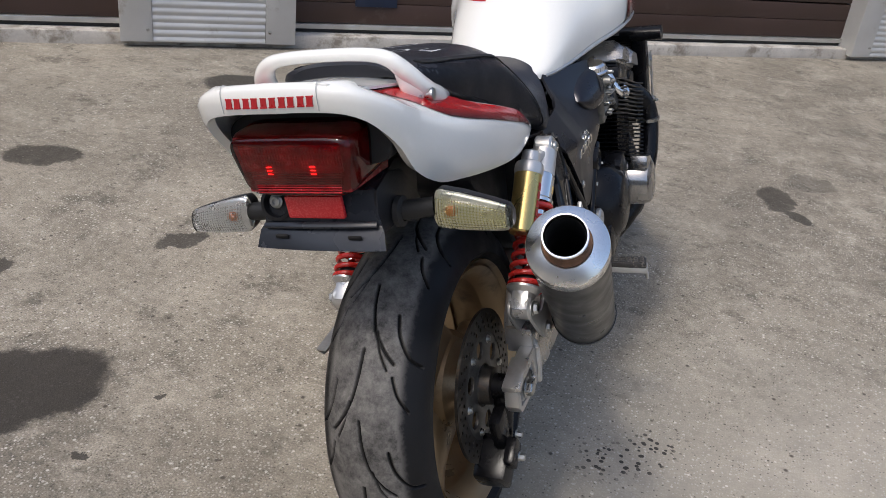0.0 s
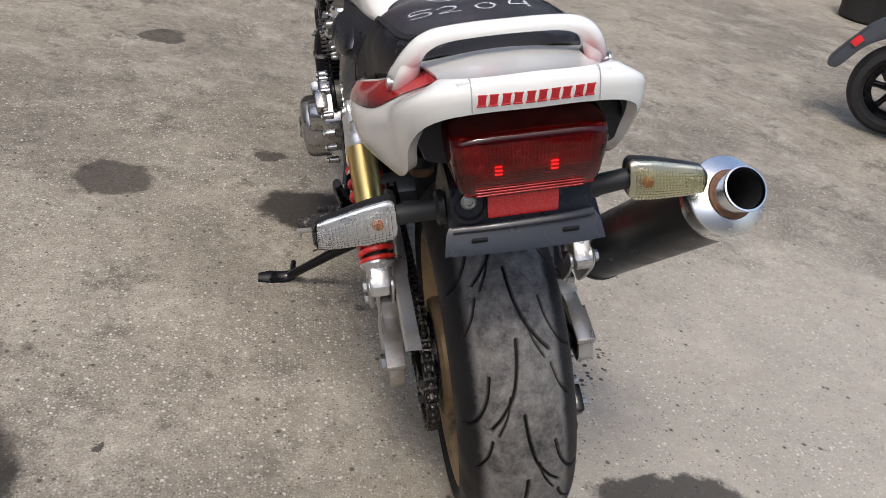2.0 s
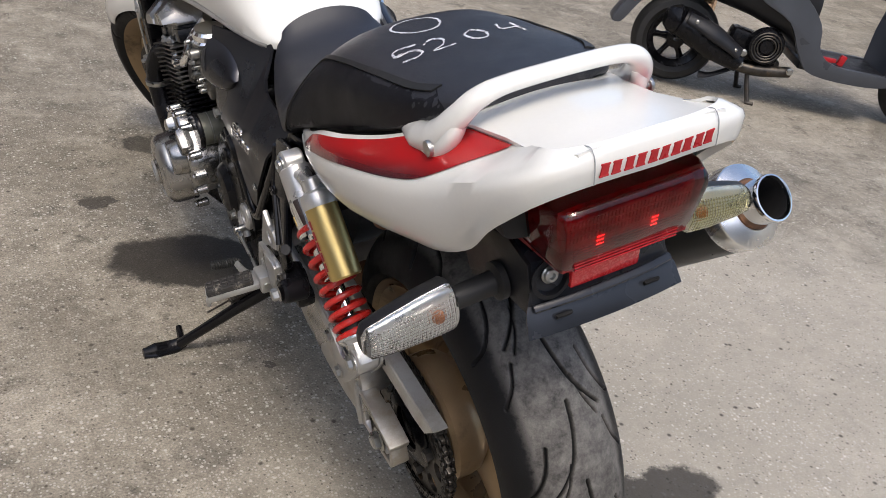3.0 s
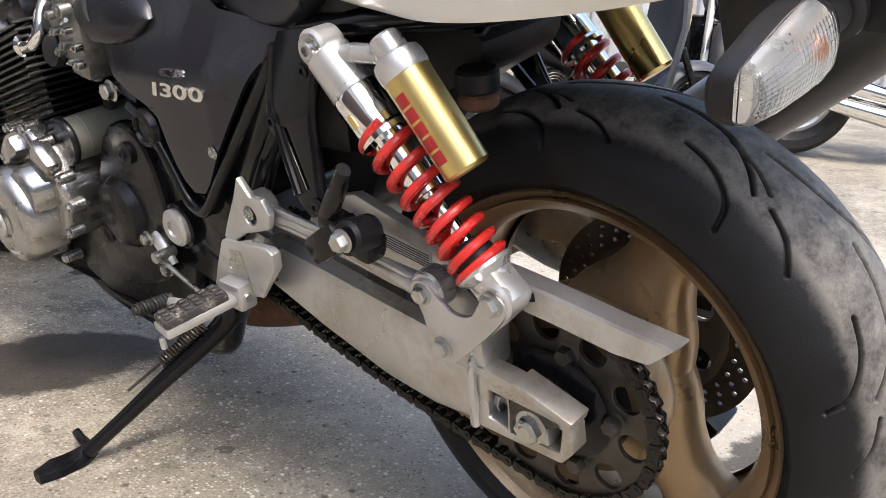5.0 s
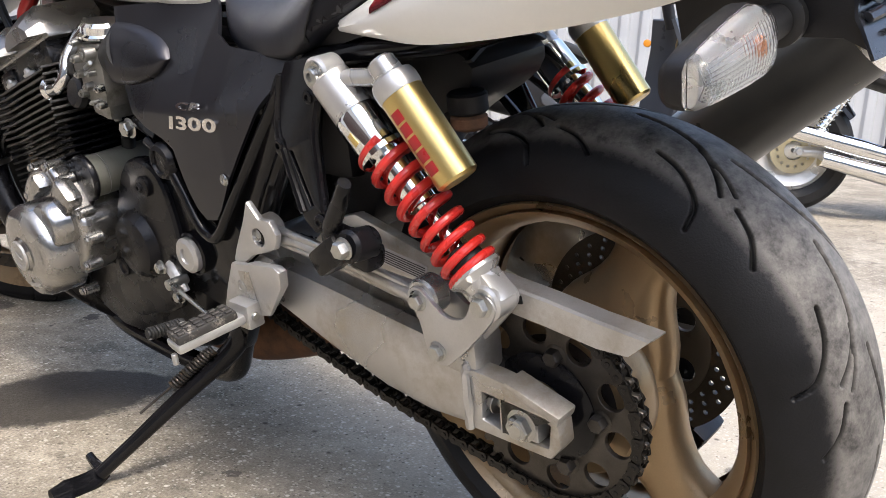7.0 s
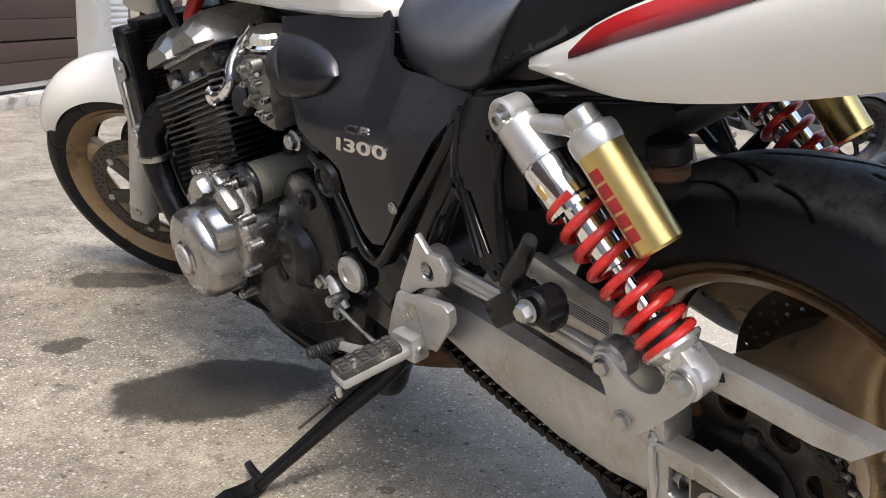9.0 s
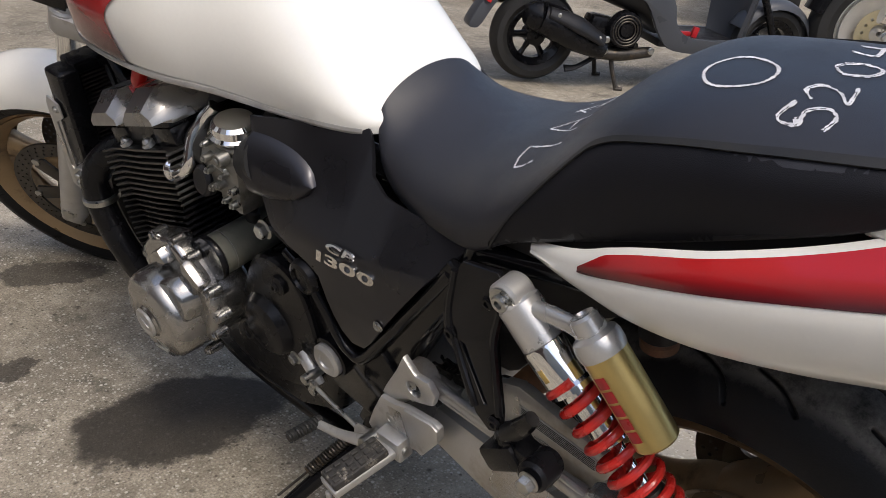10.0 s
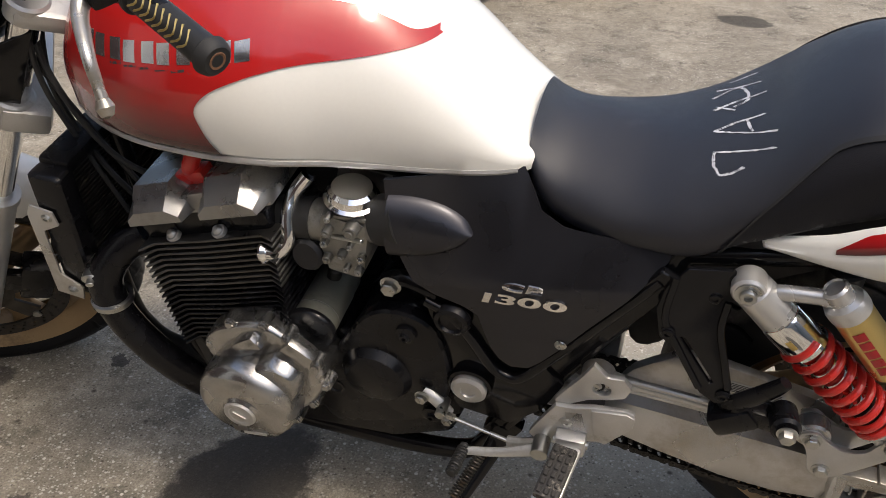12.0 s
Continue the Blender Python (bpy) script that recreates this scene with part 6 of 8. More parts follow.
# side stand
stand = part("side_stand", weld(tube([(-0.150, 0.535, 0.290), (-0.175, 0.548, 0.255), (-0.255, 0.590, 0.196), (-0.320, 0.623, 0.148), (-0.372, 0.650, 0.110)], [0.019, 0.016, 0.0125, 0.0110, 0.0105], 14, 5),
                                tube([(-0.362, 0.655, 0.108), (-0.392, 0.652, 0.105), (-0.422, 0.648, 0.110), (-0.449, 0.645, 0.118)], [0.012, 0.017, 0.020, 0.012], 12, 5, flat=0.45), tube([(-0.366, 0.655, 0.112), (-0.364, 0.680, 0.113), (-0.362, 0.698, 0.118)], [0.009, 0.0075, 0.0065], 10, 3),
                                block((-0.152, 0.535, 0.292), (0.024, 0.050, 0.05), (30, 0, 0), 0.006)), BLACK_PAINT, bike, "black side stand, down on the ground")
part("stand_spring", weld(coil((-0.195, 0.560, 0.265), (-0.258, 0.592, 0.222), 0.0075, 0.0021, 16, 6), rod((-0.258, 0.592, 0.222), (-0.305, 0.615, 0.192), 0.0022)), DARK_STEEL, stand, "dark stand spring")

# -- engine --
crank = part("crankcase", weld(
    plate([(1.03, 0.385), (1.035, 0.30), (1.00, 0.225), (0.90, 0.195), (0.72, 0.205), (0.62, 0.25), (0.585, 0.35), (0.60, 0.47), (0.66, 0.545), (0.735, 0.520), (0.765, 0.462), (0.84, 0.450), (0.90, 0.44)], -0.165, 0.165, bevel=0.02, segments=3),
    plate([(1.00, 0.225), (0.96, 0.160), (0.80, 0.150), (0.72, 0.175), (0.70, 0.22)], -0.10, 0.10, bevel=0.015, segments=3)), BLACK_SATIN, bike, "black crankcase")
part("sprocket_cover", weld(
    plate([(p.x, p.y) for p in curve_points([(0.838, 0.300, 0), (0.810, 0.255, 0), (0.740, 0.272, 0), (0.655, 0.305, 0), (0.615, 0.370, 0), (0.608, 0.450, 0), (0.630, 0.525, 0), (0.685, 0.545, 0), (0.735, 0.520, 0), (0.785, 0.440, 0), (0.830, 0.370, 0)], 4, True)], -0.160, -0.186, bevel=0.010, segments=3),
    lathe([(0.0, 0.022), (0.036, 0.021), (0.048, 0.016), (0.058, 0.0), (0.0, 0.0)], (-0.184, 0.725, 0.400), (-1, 0, 0.0), 40)), BLACK_SATIN, crank, "black sprocket cover")
for y, z in ((0.668, 0.505), (0.640, 0.330)):
    part("cover_boss", weld(lathe([(0.016, 0), (0.016, 0.008), (0.010, 0.010), (0, 0.010)], (-0.184, y, z), (-1, 0, 0), 20), bolt((-0.193, y, z), (-1, 0, 0), 0.007, 0.006, True)), BLACK_SATIN, crank)
part("cover_dimple", lathe([(0.014, 0), (0.015, 0.002), (0.011, 0.003), (0.009, 0.0), (0, 0.0)], (-0.1855, 0.800, 0.345), (-1, 0, 0), 24), BLACK_PLASTIC, crank)
part("mount_bolt", bolt((-0.178, 0.686, 0.590), (-1, 0, 0), 0.012, 0.013), STEEL, crank, "large zinc engine bolt")
part("mount_tab", tube([(-0.165, 0.70, 0.585), (-0.170, 0.67, 0.600), (-0.172, 0.62, 0.585)], 0.012, 10, 4, flat=0.7), BLACK_PAINT, crank)

# generator cover: polished, with its starter-gear bulge
gen = part("generator_cover", weld(
    lathe([(0, 0.070), (0.026, 0.070), (0.030, 0.066), (0.060, 0.064), (0.072, 0.058), (0.078, 0.046), (0.080, 0.0), (0, 0.0)], (-0.232, 0.902, 0.388), (-1, 0, 0), 56),
    plate([(p.x, p.y) for p in curve_points([(0.975, 0.450, 0), (0.950, 0.495, 0), (0.905, 0.520, 0), (0.865, 0.526, 0), (0.836, 0.508, 0), (0.804, 0.470, 0), (0.784, 0.435, 0), (0.800, 0.385, 0), (0.845, 0.340, 0), (0.925, 0.350, 0)], 4, True)], -0.160, -0.245, bevel=0.012, segments=3),
    lathe([(0, 0.040), (0.034, 0.039), (0.038, 0.034), (0.042, 0.0), (0, 0.0)], (-0.236, 0.850, 0.436), (-1, 0, 0), 40),
    block((-0.240, 0.820, 0.480), (0.03, 0.05, 0.05), (40, 0, 0), 0.012), block((-0.240, 0.890, 0.492), (0.045, 0.05, 0.03), (-35, 0, 0), 0.012)), GEN_COVER, crank, "polished aluminium generator cover", 40)
part("timing_plug", lathe([(0, 0.003), (0.016, 0.003), (0.018, 0.0045), (0.024, 0.0045), (0.026, 0.001), (0, 0.0)], (-0.302, 0.902, 0.388), (-1, 0, 0), 32), CAST, crank)
part("plug_slot", block((-0.3065, 0.902, 0.388), (0.003, 0.022, 0.006), (30, 0, 0), 0.0015), STEEL, crank)
part("makers_bar", block((-0.2975, 0.890, 0.337), (0.002, 0.040, 0.006), (-8, 0, 0), 0.0006, 1), CAST, crank, "plain raised bar")
for y, z in ((0.965, 0.462), (0.920, 0.516), (0.865, 0.524), (0.832, 0.505), (0.795, 0.456), (0.784, 0.415), (0.812, 0.365), (0.850, 0.312), (0.945, 0.320), (0.985, 0.390)):
    part("cover_bolt", weld(rod((-0.215, y, z), (-0.240, y, z), 0.0095, 0.0085, 14, 0.002), bolt((-0.240, y, z), (-1, 0, 0), 0.0065, 0.006)), GEN_COVER, crank)
# right side: black clutch cover and a polished pulse-rotor cover
part("clutch_cover", weld(lathe([(0, 0.066), (0.050, 0.066), (0.072, 0.058), (0.090, 0.036), (0.100, 0.010), (0.103, 0.0), (0, 0.0)], (0.160, 0.735, 0.400), (1, 0, 0), 48), block((0.185, 0.79, 0.46), (0.06, 0.07, 0.09), (20, 0, 0), 0.018), block((0.180, 0.67, 0.33), (0.05, 0.06, 0.10), (-15, 0, 0), 0.015)), BLACK_SATIN, crank, "black clutch cover")
for k in range(8):
    a = math.tau * k / 8
    part("cover_bolt", bolt((0.166, 0.735 + 0.097 * math.cos(a), 0.400 + 0.097 * math.sin(a)), (1, 0, 0), 0.0065, 0.008), STEEL, crank)
part("pulse_cover", weld(lathe([(0, 0.105), (0.044, 0.104), (0.056, 0.098), (0.062, 0.082), (0.064, 0.0), (0, 0.0)], (0.160, 0.900, 0.398), (1, 0, 0), 44), block((0.235, 0.885, 0.452), (0.05, 0.07, 0.035), (-15, 0, 0), 0.010)), GEN_COVER, crank, "polished pulse-rotor cover")
# starter motor behind the generator cover
starter = part("starter_motor", lathe([(0, 0), (0.0335, 0), (0.0335, 0.082), (0.0325, 0.088), (0.0325, 0.112), (0.024, 0.120), (0, 0.121)], (-0.207, 0.806, 0.505), (1, 0, 0), 40), STARTER, crank, "grey-green starter motor")
part("motor_band", lathe([(0.0330, 0), (0.0340, 0.0005), (0.0340, 0.0015), (0.0330, 0.002)], (-0.186, 0.806, 0.505), (1, 0, 0), 36), STEEL, crank)
part("motor_flange", lathe([(0, 0), (0.036, 0), (0.038, 0.003), (0.038, 0.009), (0.034, 0.012), (0, 0.012)], (-0.215, 0.806, 0.505), (1, 0, 0), 36), BLACK_SATIN, crank)
part("motor_plug", rod((-0.130, 0.800, 0.530), (-0.130, 0.792, 0.556), 0.011, n=16, bevel=0.003), RUBBER, crank)

# cylinders with separate fins
cyl = part("cylinder_block", skin([[(x, 0.942 + y + 0.01 * k, 0.40 + 0.26 * k + y * -0.29) for x, y in ((-0.185, -0.075), (0.185, -0.075), (0.185, 0.075), (-0.185, 0.075))] for k in (0, 1)]), BLACK_SATIN, bike, "black finned cylinder block")
for k in range(20):
    t = k / 19
    c = Vector((0, 0.942 + 0.008 * t, 0.445 + 0.200 * t))
    g = 0.092 + 0.012 * t
    fin = plate([(p.x, p.y) for p in curve_points([(-0.205 - 0.006 * t, -g, 0), (-0.190, -g * 1.25, 0), (0.190, -g * 1.25, 0), (0.205 + 0.006 * t, -g, 0), (0.205 + 0.006 * t, g * 0.8, 0), (0.190, g, 0), (-0.190, g, 0), (-0.205 - 0.006 * t, g * 0.8, 0)], 2, True)], -0.0021, 0.0021, axis=2, bevel=0.0009, segments=1)
    # upper fins take a lighter grey metal than the black lower ones
    part("cooling_fin", moved(fin, Matrix.Translation(c) @ pose(0, 0, 0, -16.5, 0, 0)), BLACK_SATIN if t < 0.55 else FIN_GREY, cyl)
for y in (0.997, 0.919):
    part("stud_boss", moved(weld(rod((0, 0, 0), (0, 0, 0.009), 0.011, n=16), lathe([(0, 0.016), (0.005, 0.014), (0.008, 0.008), (0, 0.008)], n=14)), Matrix.Translation((-0.200, y, 0.646 - (y - 0.958) * 0.29)) @ pose(0, 0, 0, -16.5, -25, 0)), CAST, cyl, "pale stud nut")
head = part("cylinder_head", weld(moved(block((0, 0, 0), (0.392, 0.200, 0.060), bevel=0.010), Matrix.Translation((0, 0.945, 0.670)) @ pose(0, 0, 0, -16.5)),
                                  *[moved(block((0, 0, 0), (0.40, 0.060, 0.03), bevel=0.006), Matrix.Translation((0, 0.945 + o, 0.664 - o * 0.29)) @ pose(0, 0, 0, -16.5)) for o in (-0.075, 0.075)]), BLACK_SATIN, bike, "black cylinder head")
HEAD = Matrix.Translation((0, 0.942, 0.695)) @ pose(0, 0, 0, -16.5)
# cam cover: profile with two ridges, ends chamfered
for o in (-0.062, 0.062):
    rows = [[(x, o + a * w, z) for a, w, z in ((-1, 0.054, 0), (-1, 0.052, 0.020), (-0.62, 0.050, 0.046), (0.62, 0.050, 0.046), (1, 0.052, 0.020), (1, 0.054, 0))] for x in (-0.178, -0.150, 0.150, 0.178)]
    rows[0] = [(-0.226, o + (y - o) * 0.86, z * 0.45) for _, y, z in rows[0]]
    rows[1] = [(-0.194, y, z) for _, y, z in rows[1]]
    rows[2] = [(0.188, y, z) for _, y, z in rows[2]]
    rows[3] = [(0.212, o + (y - o) * 0.86, z * 0.62) for _, y, z in rows[3]]
    part("cam_cover", moved(soften(skin(rows), 0.005, 3, 20), HEAD), CAM_COVER, head, "satin aluminium cam cover")
part("cover_middle", moved(block((0, 0, 0.014), (0.404, 0.05, 0.026), bevel=0.004), HEAD), CAM_COVER, head)
part("cover_skirt", moved(block((0, 0, -0.002), (0.398, 0.232, 0.010), bevel=0.004), HEAD), CAM_COVER, head)
part("plug_cap", moved(weld(tube([(-0.150, 0.02, 0.03), (-0.170, 0.005, 0.05), (-0.150, -0.02, 0.085)], 0.012, 12, 4), block((-0.165, 0.01, 0.036), (0.03, 0.05, 0.02), bevel=0.006)), HEAD), SPRING_RED, head, "red rubber lead over the cam cover")

# carburettors: a row of four
for k, x in enumerate((-0.160, -0.055, 0.055, 0.160)):
    carb = part("carburettor", weld(rod((x, 0.800, 0.672), (x, 0.690, 0.692), 0.030, n=24, bevel=0.003), block((x, 0.742, 0.665), (0.062, 0.070, 0.085), (10, 0, 0), 0.010), block((x, 0.748, 0.618), (0.050, 0.052, 0.034), (10, 0, 0), 0.008), rod((x, 0.752, 0.604), (x, 0.753, 0.590), 0.006)), CARB, bike, "cast metal carburettor with chrome cap")
    part("cap", lathe([(0.036, 0), (0.038, 0.004), (0.033, 0.007), (0.032, 0.017), (0.027, 0.022), (0, 0.024)], (x, 0.733, 0.720), (0, -0.14, 0.99), 32), CHROME, carb, "chrome cap")
    part("cap_rim", plate(ring2((x, 0.733), 0.041, 4, 1, 0.78), 0.706, 0.713, axis=2, bevel=0.003), CARB, carb)
    part("intake_boot", tube([(x, 0.790, 0.674), (x, 0.840, 0.672), (x, 0.880, 0.672)], [0.032, 0.029, 0.031], 20, 3), RUBBER, carb, "black rubber intake boot")
    part("air_boot", tube([(x, 0.700, 0.690), (x, 0.665, 0.700)], [0.034, 0.038], 20, 3), RUBBER, carb)
    if k in (0, 3):
        s = -1 if k == 0 else 1
        for y, z, r, h in ((0.722, 0.700, 0.011, 0.012), (0.757, 0.692, 0.007, 0.012), (0.727, 0.672, 0.005, 0.010), (0.765, 0.668, 0.006, 0.008), (0.742, 0.652, 0.007, 0.010), (0.715, 0.650, 0.006, 0.008), (0.765, 0.640, 0.007, 0.008), (0.738, 0.628, 0.005, 0.008), (0.722, 0.625, 0.006, 0.007), (0.752, 0.715, 0.005, 0.010)):
            part("carb_boss", weld(rod((x + s * 0.028, y, z), (x + s * (0.034 + h), y, z), r, r * 0.9, 14), rod((x + s * (0.034 + h), y, z), (x + s * (0.037 + h), y, z), r * 0.5, n=10)), CARB if r > 0.0065 else STEEL, carb)
        part("choke_barrel", rod((x + s * 0.020, 0.795, 0.635), (x + s * 0.040, 0.796, 0.640), 0.024, n=24, bevel=0.005), BLACK_PLASTIC, carb, "black plastic barrel")
        part("spindle", rod((x + s * 0.03, 0.755, 0.677), (x + s * 0.045, 0.705, 0.690), 0.0035), STEEL, carb)
for side in (-1, 1):
    part("breather_pipe", weld(tube([(side * 0.145, 0.800, 0.735), (side * 0.160, 0.818, 0.712), (side * 0.180, 0.822, 0.690), (side * 0.195, 0.820, 0.662), (side * 0.205, 0.832, 0.645), (side * 0.208, 0.850, 0.642)], 0.0105, 16, 6), lathe([(0, 0), (0.017, 0), (0.018, 0.004), (0.014, 0.010), (0, 0.010)], (side * 0.205, 0.856, 0.642), (0, -1, 0.1), 20)), CHROME, bike, "bent chrome pipe beside the carburettor")
# dark filler behind: air box and battery box
part("air_box", block((0, 0.575, 0.645), (0.20, 0.17, 0.17), bevel=0.02), BLACK_PLASTIC, bike, "black air box")
part("battery_box", block((0, 0.385, 0.610), (0.19, 0.16, 0.15), bevel=0.015), BLACK_PLASTIC, bike, "black battery box under the seat")
part("front_inner_fender", plate([(p.x, p.y) for p in curve_points([(0.122, 0.700, 0), (0.122, 0.655, 0), (0.200, 0.605, 0), (0.270, 0.535, 0), (0.320, 0.455, 0), (0.365, 0.455, 0), (0.380, 0.60, 0), (0.360, 0.71, 0), (0.240, 0.725, 0)], 3, True)], -0.070, 0.070, bevel=0.006), BLACK_PLASTIC, bike, "black splash guard between seat and tyre")
part("fluid_bottle", weld(rod((-0.080, 0.112, 0.622), (-0.080, 0.112, 0.640), 0.021, n=24, bevel=0.004)), RUST, bike, "brown brake-fluid bottle")
part("bottle_cap", rod((-0.080, 0.112, 0.640), (-0.080, 0.112, 0.664), 0.023, n=24, bevel=0.003), BLACK_PLASTIC, bike, "black bottle cap")
part("seat_base", skin([[(x, y, z) for x, z in ((-w, low), (w, low), (w, low + 0.03), (-w, low + 0.03))] for y, w, low in ((-0.15, 0.10, 0.880), (0.0, 0.13, 0.810), (0.2, 0.145, 0.732), (0.30, 0.135, 0.704), (0.46, 0.10, 0.715))]), BLACK_PLASTIC, bike, "black plastic seat base")

# -- exhaust --
for k, x in enumerate((-0.165, -0.058, 0.058, 0.165)):
    s = math.copysign(1, x)
    hdr = part("header_pipe", tube([(x, 1.080, 0.595), (x * 1.15, 1.115, 0.575), (x * 1.30, 1.142, 0.530), (x * 1.34, 1.135, 0.465), (x * 1.32, 1.100, 0.385), (x * 1.20, 1.058, 0.305), (x * 1.02, 1.025, 0.250), (x * 0.7, 0.98, 0.190), (x * 0.5, 0.88, 0.160)], 0.0260, 18, 6), BLACK_SATIN, bike, "satin black exhaust header pipe")
    part("header_clamp", lathe([(0.026, 0), (0.0325, 0.001), (0.0325, 0.010), (0.026, 0.011)], (x * 1.32, 1.1395, 0.500), (0, 0.03, -1), 24), STEEL, hdr)
part("oil_gallery", weld(block((0, 1.062, 0.400), (0.31, 0.07, 0.32), (-10, 0, 0), 0.03, 3), rod((-0.07, 1.08, 0.31), (-0.07, 1.135, 0.30), 0.036, n=28, bevel=0.006)), BLACK_SATIN, bike, "black crankcase front with the oil filter")
part("collector", tube([(0.0, 0.90, 0.158), (0.02, 0.74, 0.150), (0.06, 0.58, 0.175), (0.11, 0.48, 0.205), (0.175, 0.38, 0.265), (0.215, 0.28, 0.325), (0.240, 0.20, 0.372)], [0.06, 0.055, 0.036, 0.032, 0.031, 0.031, 0.033], 20, 5), RUST, bike, "rust-brown exhaust collector pipe")
m0, m1 = Vector((0.240, 0.190, 0.365)), Vector((0.3185, -0.196, 0.6885))
m_d = (m1 - m0).normalized()
mL = (m1 - m0).length
muf = part("silencer", lathe([(0, 0), (0.035, 0.0), (0.050, 0.018), (0.0565, 0.040), (0.0575, 0.048), (0.0575, mL - 0.03), (0.0555, mL - 0.03), (0.0308, mL - 0.03), (0.0308, mL - 0.21), (0, mL - 0.21)], m0, m_d, 56), CARBON, bike, "black round silencer with a bright end cap")
part("strap", lathe([(0.058, 0.052), (0.060, 0.053), (0.060, 0.062), (0.058, 0.063)], m0, m_d, 56), CARBON, muf)
part("end_cap", lathe([(0.058, mL - 0.036), (0.0592, mL - 0.034), (0.0592, mL - 0.008), (0.0588, mL - 0.0065), (0.0575, mL - 0.0052), (0.0360, mL + 0.0040), (0.0345, mL + 0.0030), (0.0340, mL - 0.004)], m0, m_d, 56), CAP_BRIGHT, muf, "bright polished end cap")
part("outlet", lathe([(0.0305, mL - 0.05), (0.0312, mL + 0.033), (0.0322, mL + 0.037), (0.0318, mL + 0.041), (0.0295, mL + 0.0415), (0.0280, mL + 0.038), (0.0275, mL - 0.05)], m0, m_d, 48), CHROME, muf, "heat-tinted chrome outlet")
part("outlet_inside", lathe([(0.0274, mL + 0.036), (0.0274, mL - 0.20), (0, mL - 0.20)], m0, m_d, 40), SOOT_AND_SHADE, muf, "sooty inside of the outlet")
part("collar", lathe([(0.0310, mL + 0.001), (0.0342, mL + 0.003), (0.0342, mL + 0.006), (0.0310, mL + 0.008)], m0, m_d, 48), RUST, muf)
part("silencer_bracket", tube([m0 + m_d * 0.18 + Vector((-0.05, 0, 0.02)), (0.215, 0.16, 0.56), (0.190, 0.23, 0.62)], 0.008, 8, 3), BLACK_SATIN, muf)

# -- radiator --
RAD = Matrix.Translation((0, 1.190, 0.602)) @ pose(0, 0, 0, 5, 0, 0) @ Matrix.Diagonal((1, 1, 0.74, 1))
rad = part("radiator", moved(weld(*[block((s * 0.195, 0, 0), (0.040, 0.055, 0.315), bevel=0.012, segments=3) for s in (-1, 1)], block((0, 0, 0.155), (0.37, 0.05, 0.03), bevel=0.008), block((0, 0, -0.155), (0.37, 0.05, 0.03), bevel=0.008), rod((0.15, -0.02, 0.17), (0.26, -0.02, 0.17), 0.026, n=20)), RAD), BLACK_SATIN, bike, "black radiator in front of the engine")
for i in range(29):
    z = -0.138 + 0.276 * i / 28
    part("core_fin", moved(block((0, 0, z), (0.352, 0.030, 0.0045), bevel=0), RAD), DARK_STEEL, rad)
# black slab puts the shade between the core fins into colour
part("core", moved(block((0, 0.0, 0), (0.352, 0.018, 0.28), bevel=0), RAD), SOOT_AND_SHADE, rad)
for s in (-1, 1):
    part("side_bracket", moved(plate([(0.032, 0.085), (-0.004, 0.078), (-0.008, 0.045), (0.022, 0.020), (0.022, -0.100), (-0.012, -0.128), (-0.006, -0.165), (0.040, -0.160), (0.042, 0.06)], s * 0.218, s * 0.2215, bevel=0.001), RAD), ALU, rad, "pale aluminium radiator bracket")
    for z in (0.060, -0.140):
        part("bracket_screw", moved(bolt((s * 0.221, 0.008, z), (s, 0, 0), 0.007, 0.005, True), RAD), STEEL, rad)
    part("hose_clip", moved(weld(rod((s * 0.19, -0.03, -0.07), (s * 0.235, -0.045, -0.072), 0.014, n=18), rod((s * 0.225, -0.04, -0.072), (s * 0.245, -0.05, -0.072), 0.006)), RAD), STEEL, rad)
part("lower_hose", tube([(-0.160, 1.180, 0.50), (-0.168, 1.172, 0.44), (-0.166, 1.165, 0.38), (-0.150, 1.140, 0.31), (-0.120, 1.080, 0.26)], 0.024, 16, 5), RUBBER, bike, "black radiator hose")

# -- front end, turned to the left --
RAKE, STEER = radians(28.5), radians(33)
axis = Vector((0, -math.sin(RAKE), math.cos(RAKE)))
foot = Vector((0, 1.560, 0.256))
STEERED = Matrix.Translation(foot) @ Matrix.Rotation(STEER, 4, axis) @ Matrix.Translation(-foot)
fwd = Vector((0, math.cos(RAKE), math.sin(RAKE)))
front_axle = foot + fwd * 0.080


def steered(name, bm, material, parent=bike, label="", angle=35):
    return part(name, moved(bm, STEERED), material, parent, label, angle)


def up_fork(h, x=0.0, f=0.0):
    return foot + axis * h + fwd * (0.080 - 0.035 * min(1, max(0, h)) + f) + Vector((x, 0, 0))


fw = part("front_wheel", lathe(rim_profile(0.053, 0.229), (0, 0, 0), (1, 0, 0), 80, closed=True), WHEEL_GOLD, bike, "bronze-gold cast front wheel")
fw.matrix_basis = STEERED @ Matrix.Translation(front_axle)
ft = new("tyre", tyre_mesh(0.300, 0.062, 0.052, 0.229, tread(0.300, 9, -1), 420, 57, 0.004))
ft.data.materials.append(tyre_material("front_tyre_rubber", 0.034))
ft.parent = fw
for k in range(3):
    part("spoke", spoke(radians(30 + 120 * k), 0.03, 0.204, [(0, 0.036, 0.022), (0.4, 0.028, 0.020), (0.75, 0.028, 0.020), (1.0, 0.042, 0.024)], 1), WHEEL_GOLD, fw, "cast spoke")
part("hub", lathe([(0.012, -0.06), (0.040, -0.06), (0.036, -0.02), (0.036, 0.02), (0.040, 0.06), (0.012, 0.06)], (0, 0, 0), (1, 0, 0), 40, True), WHEEL_GOLD, fw)
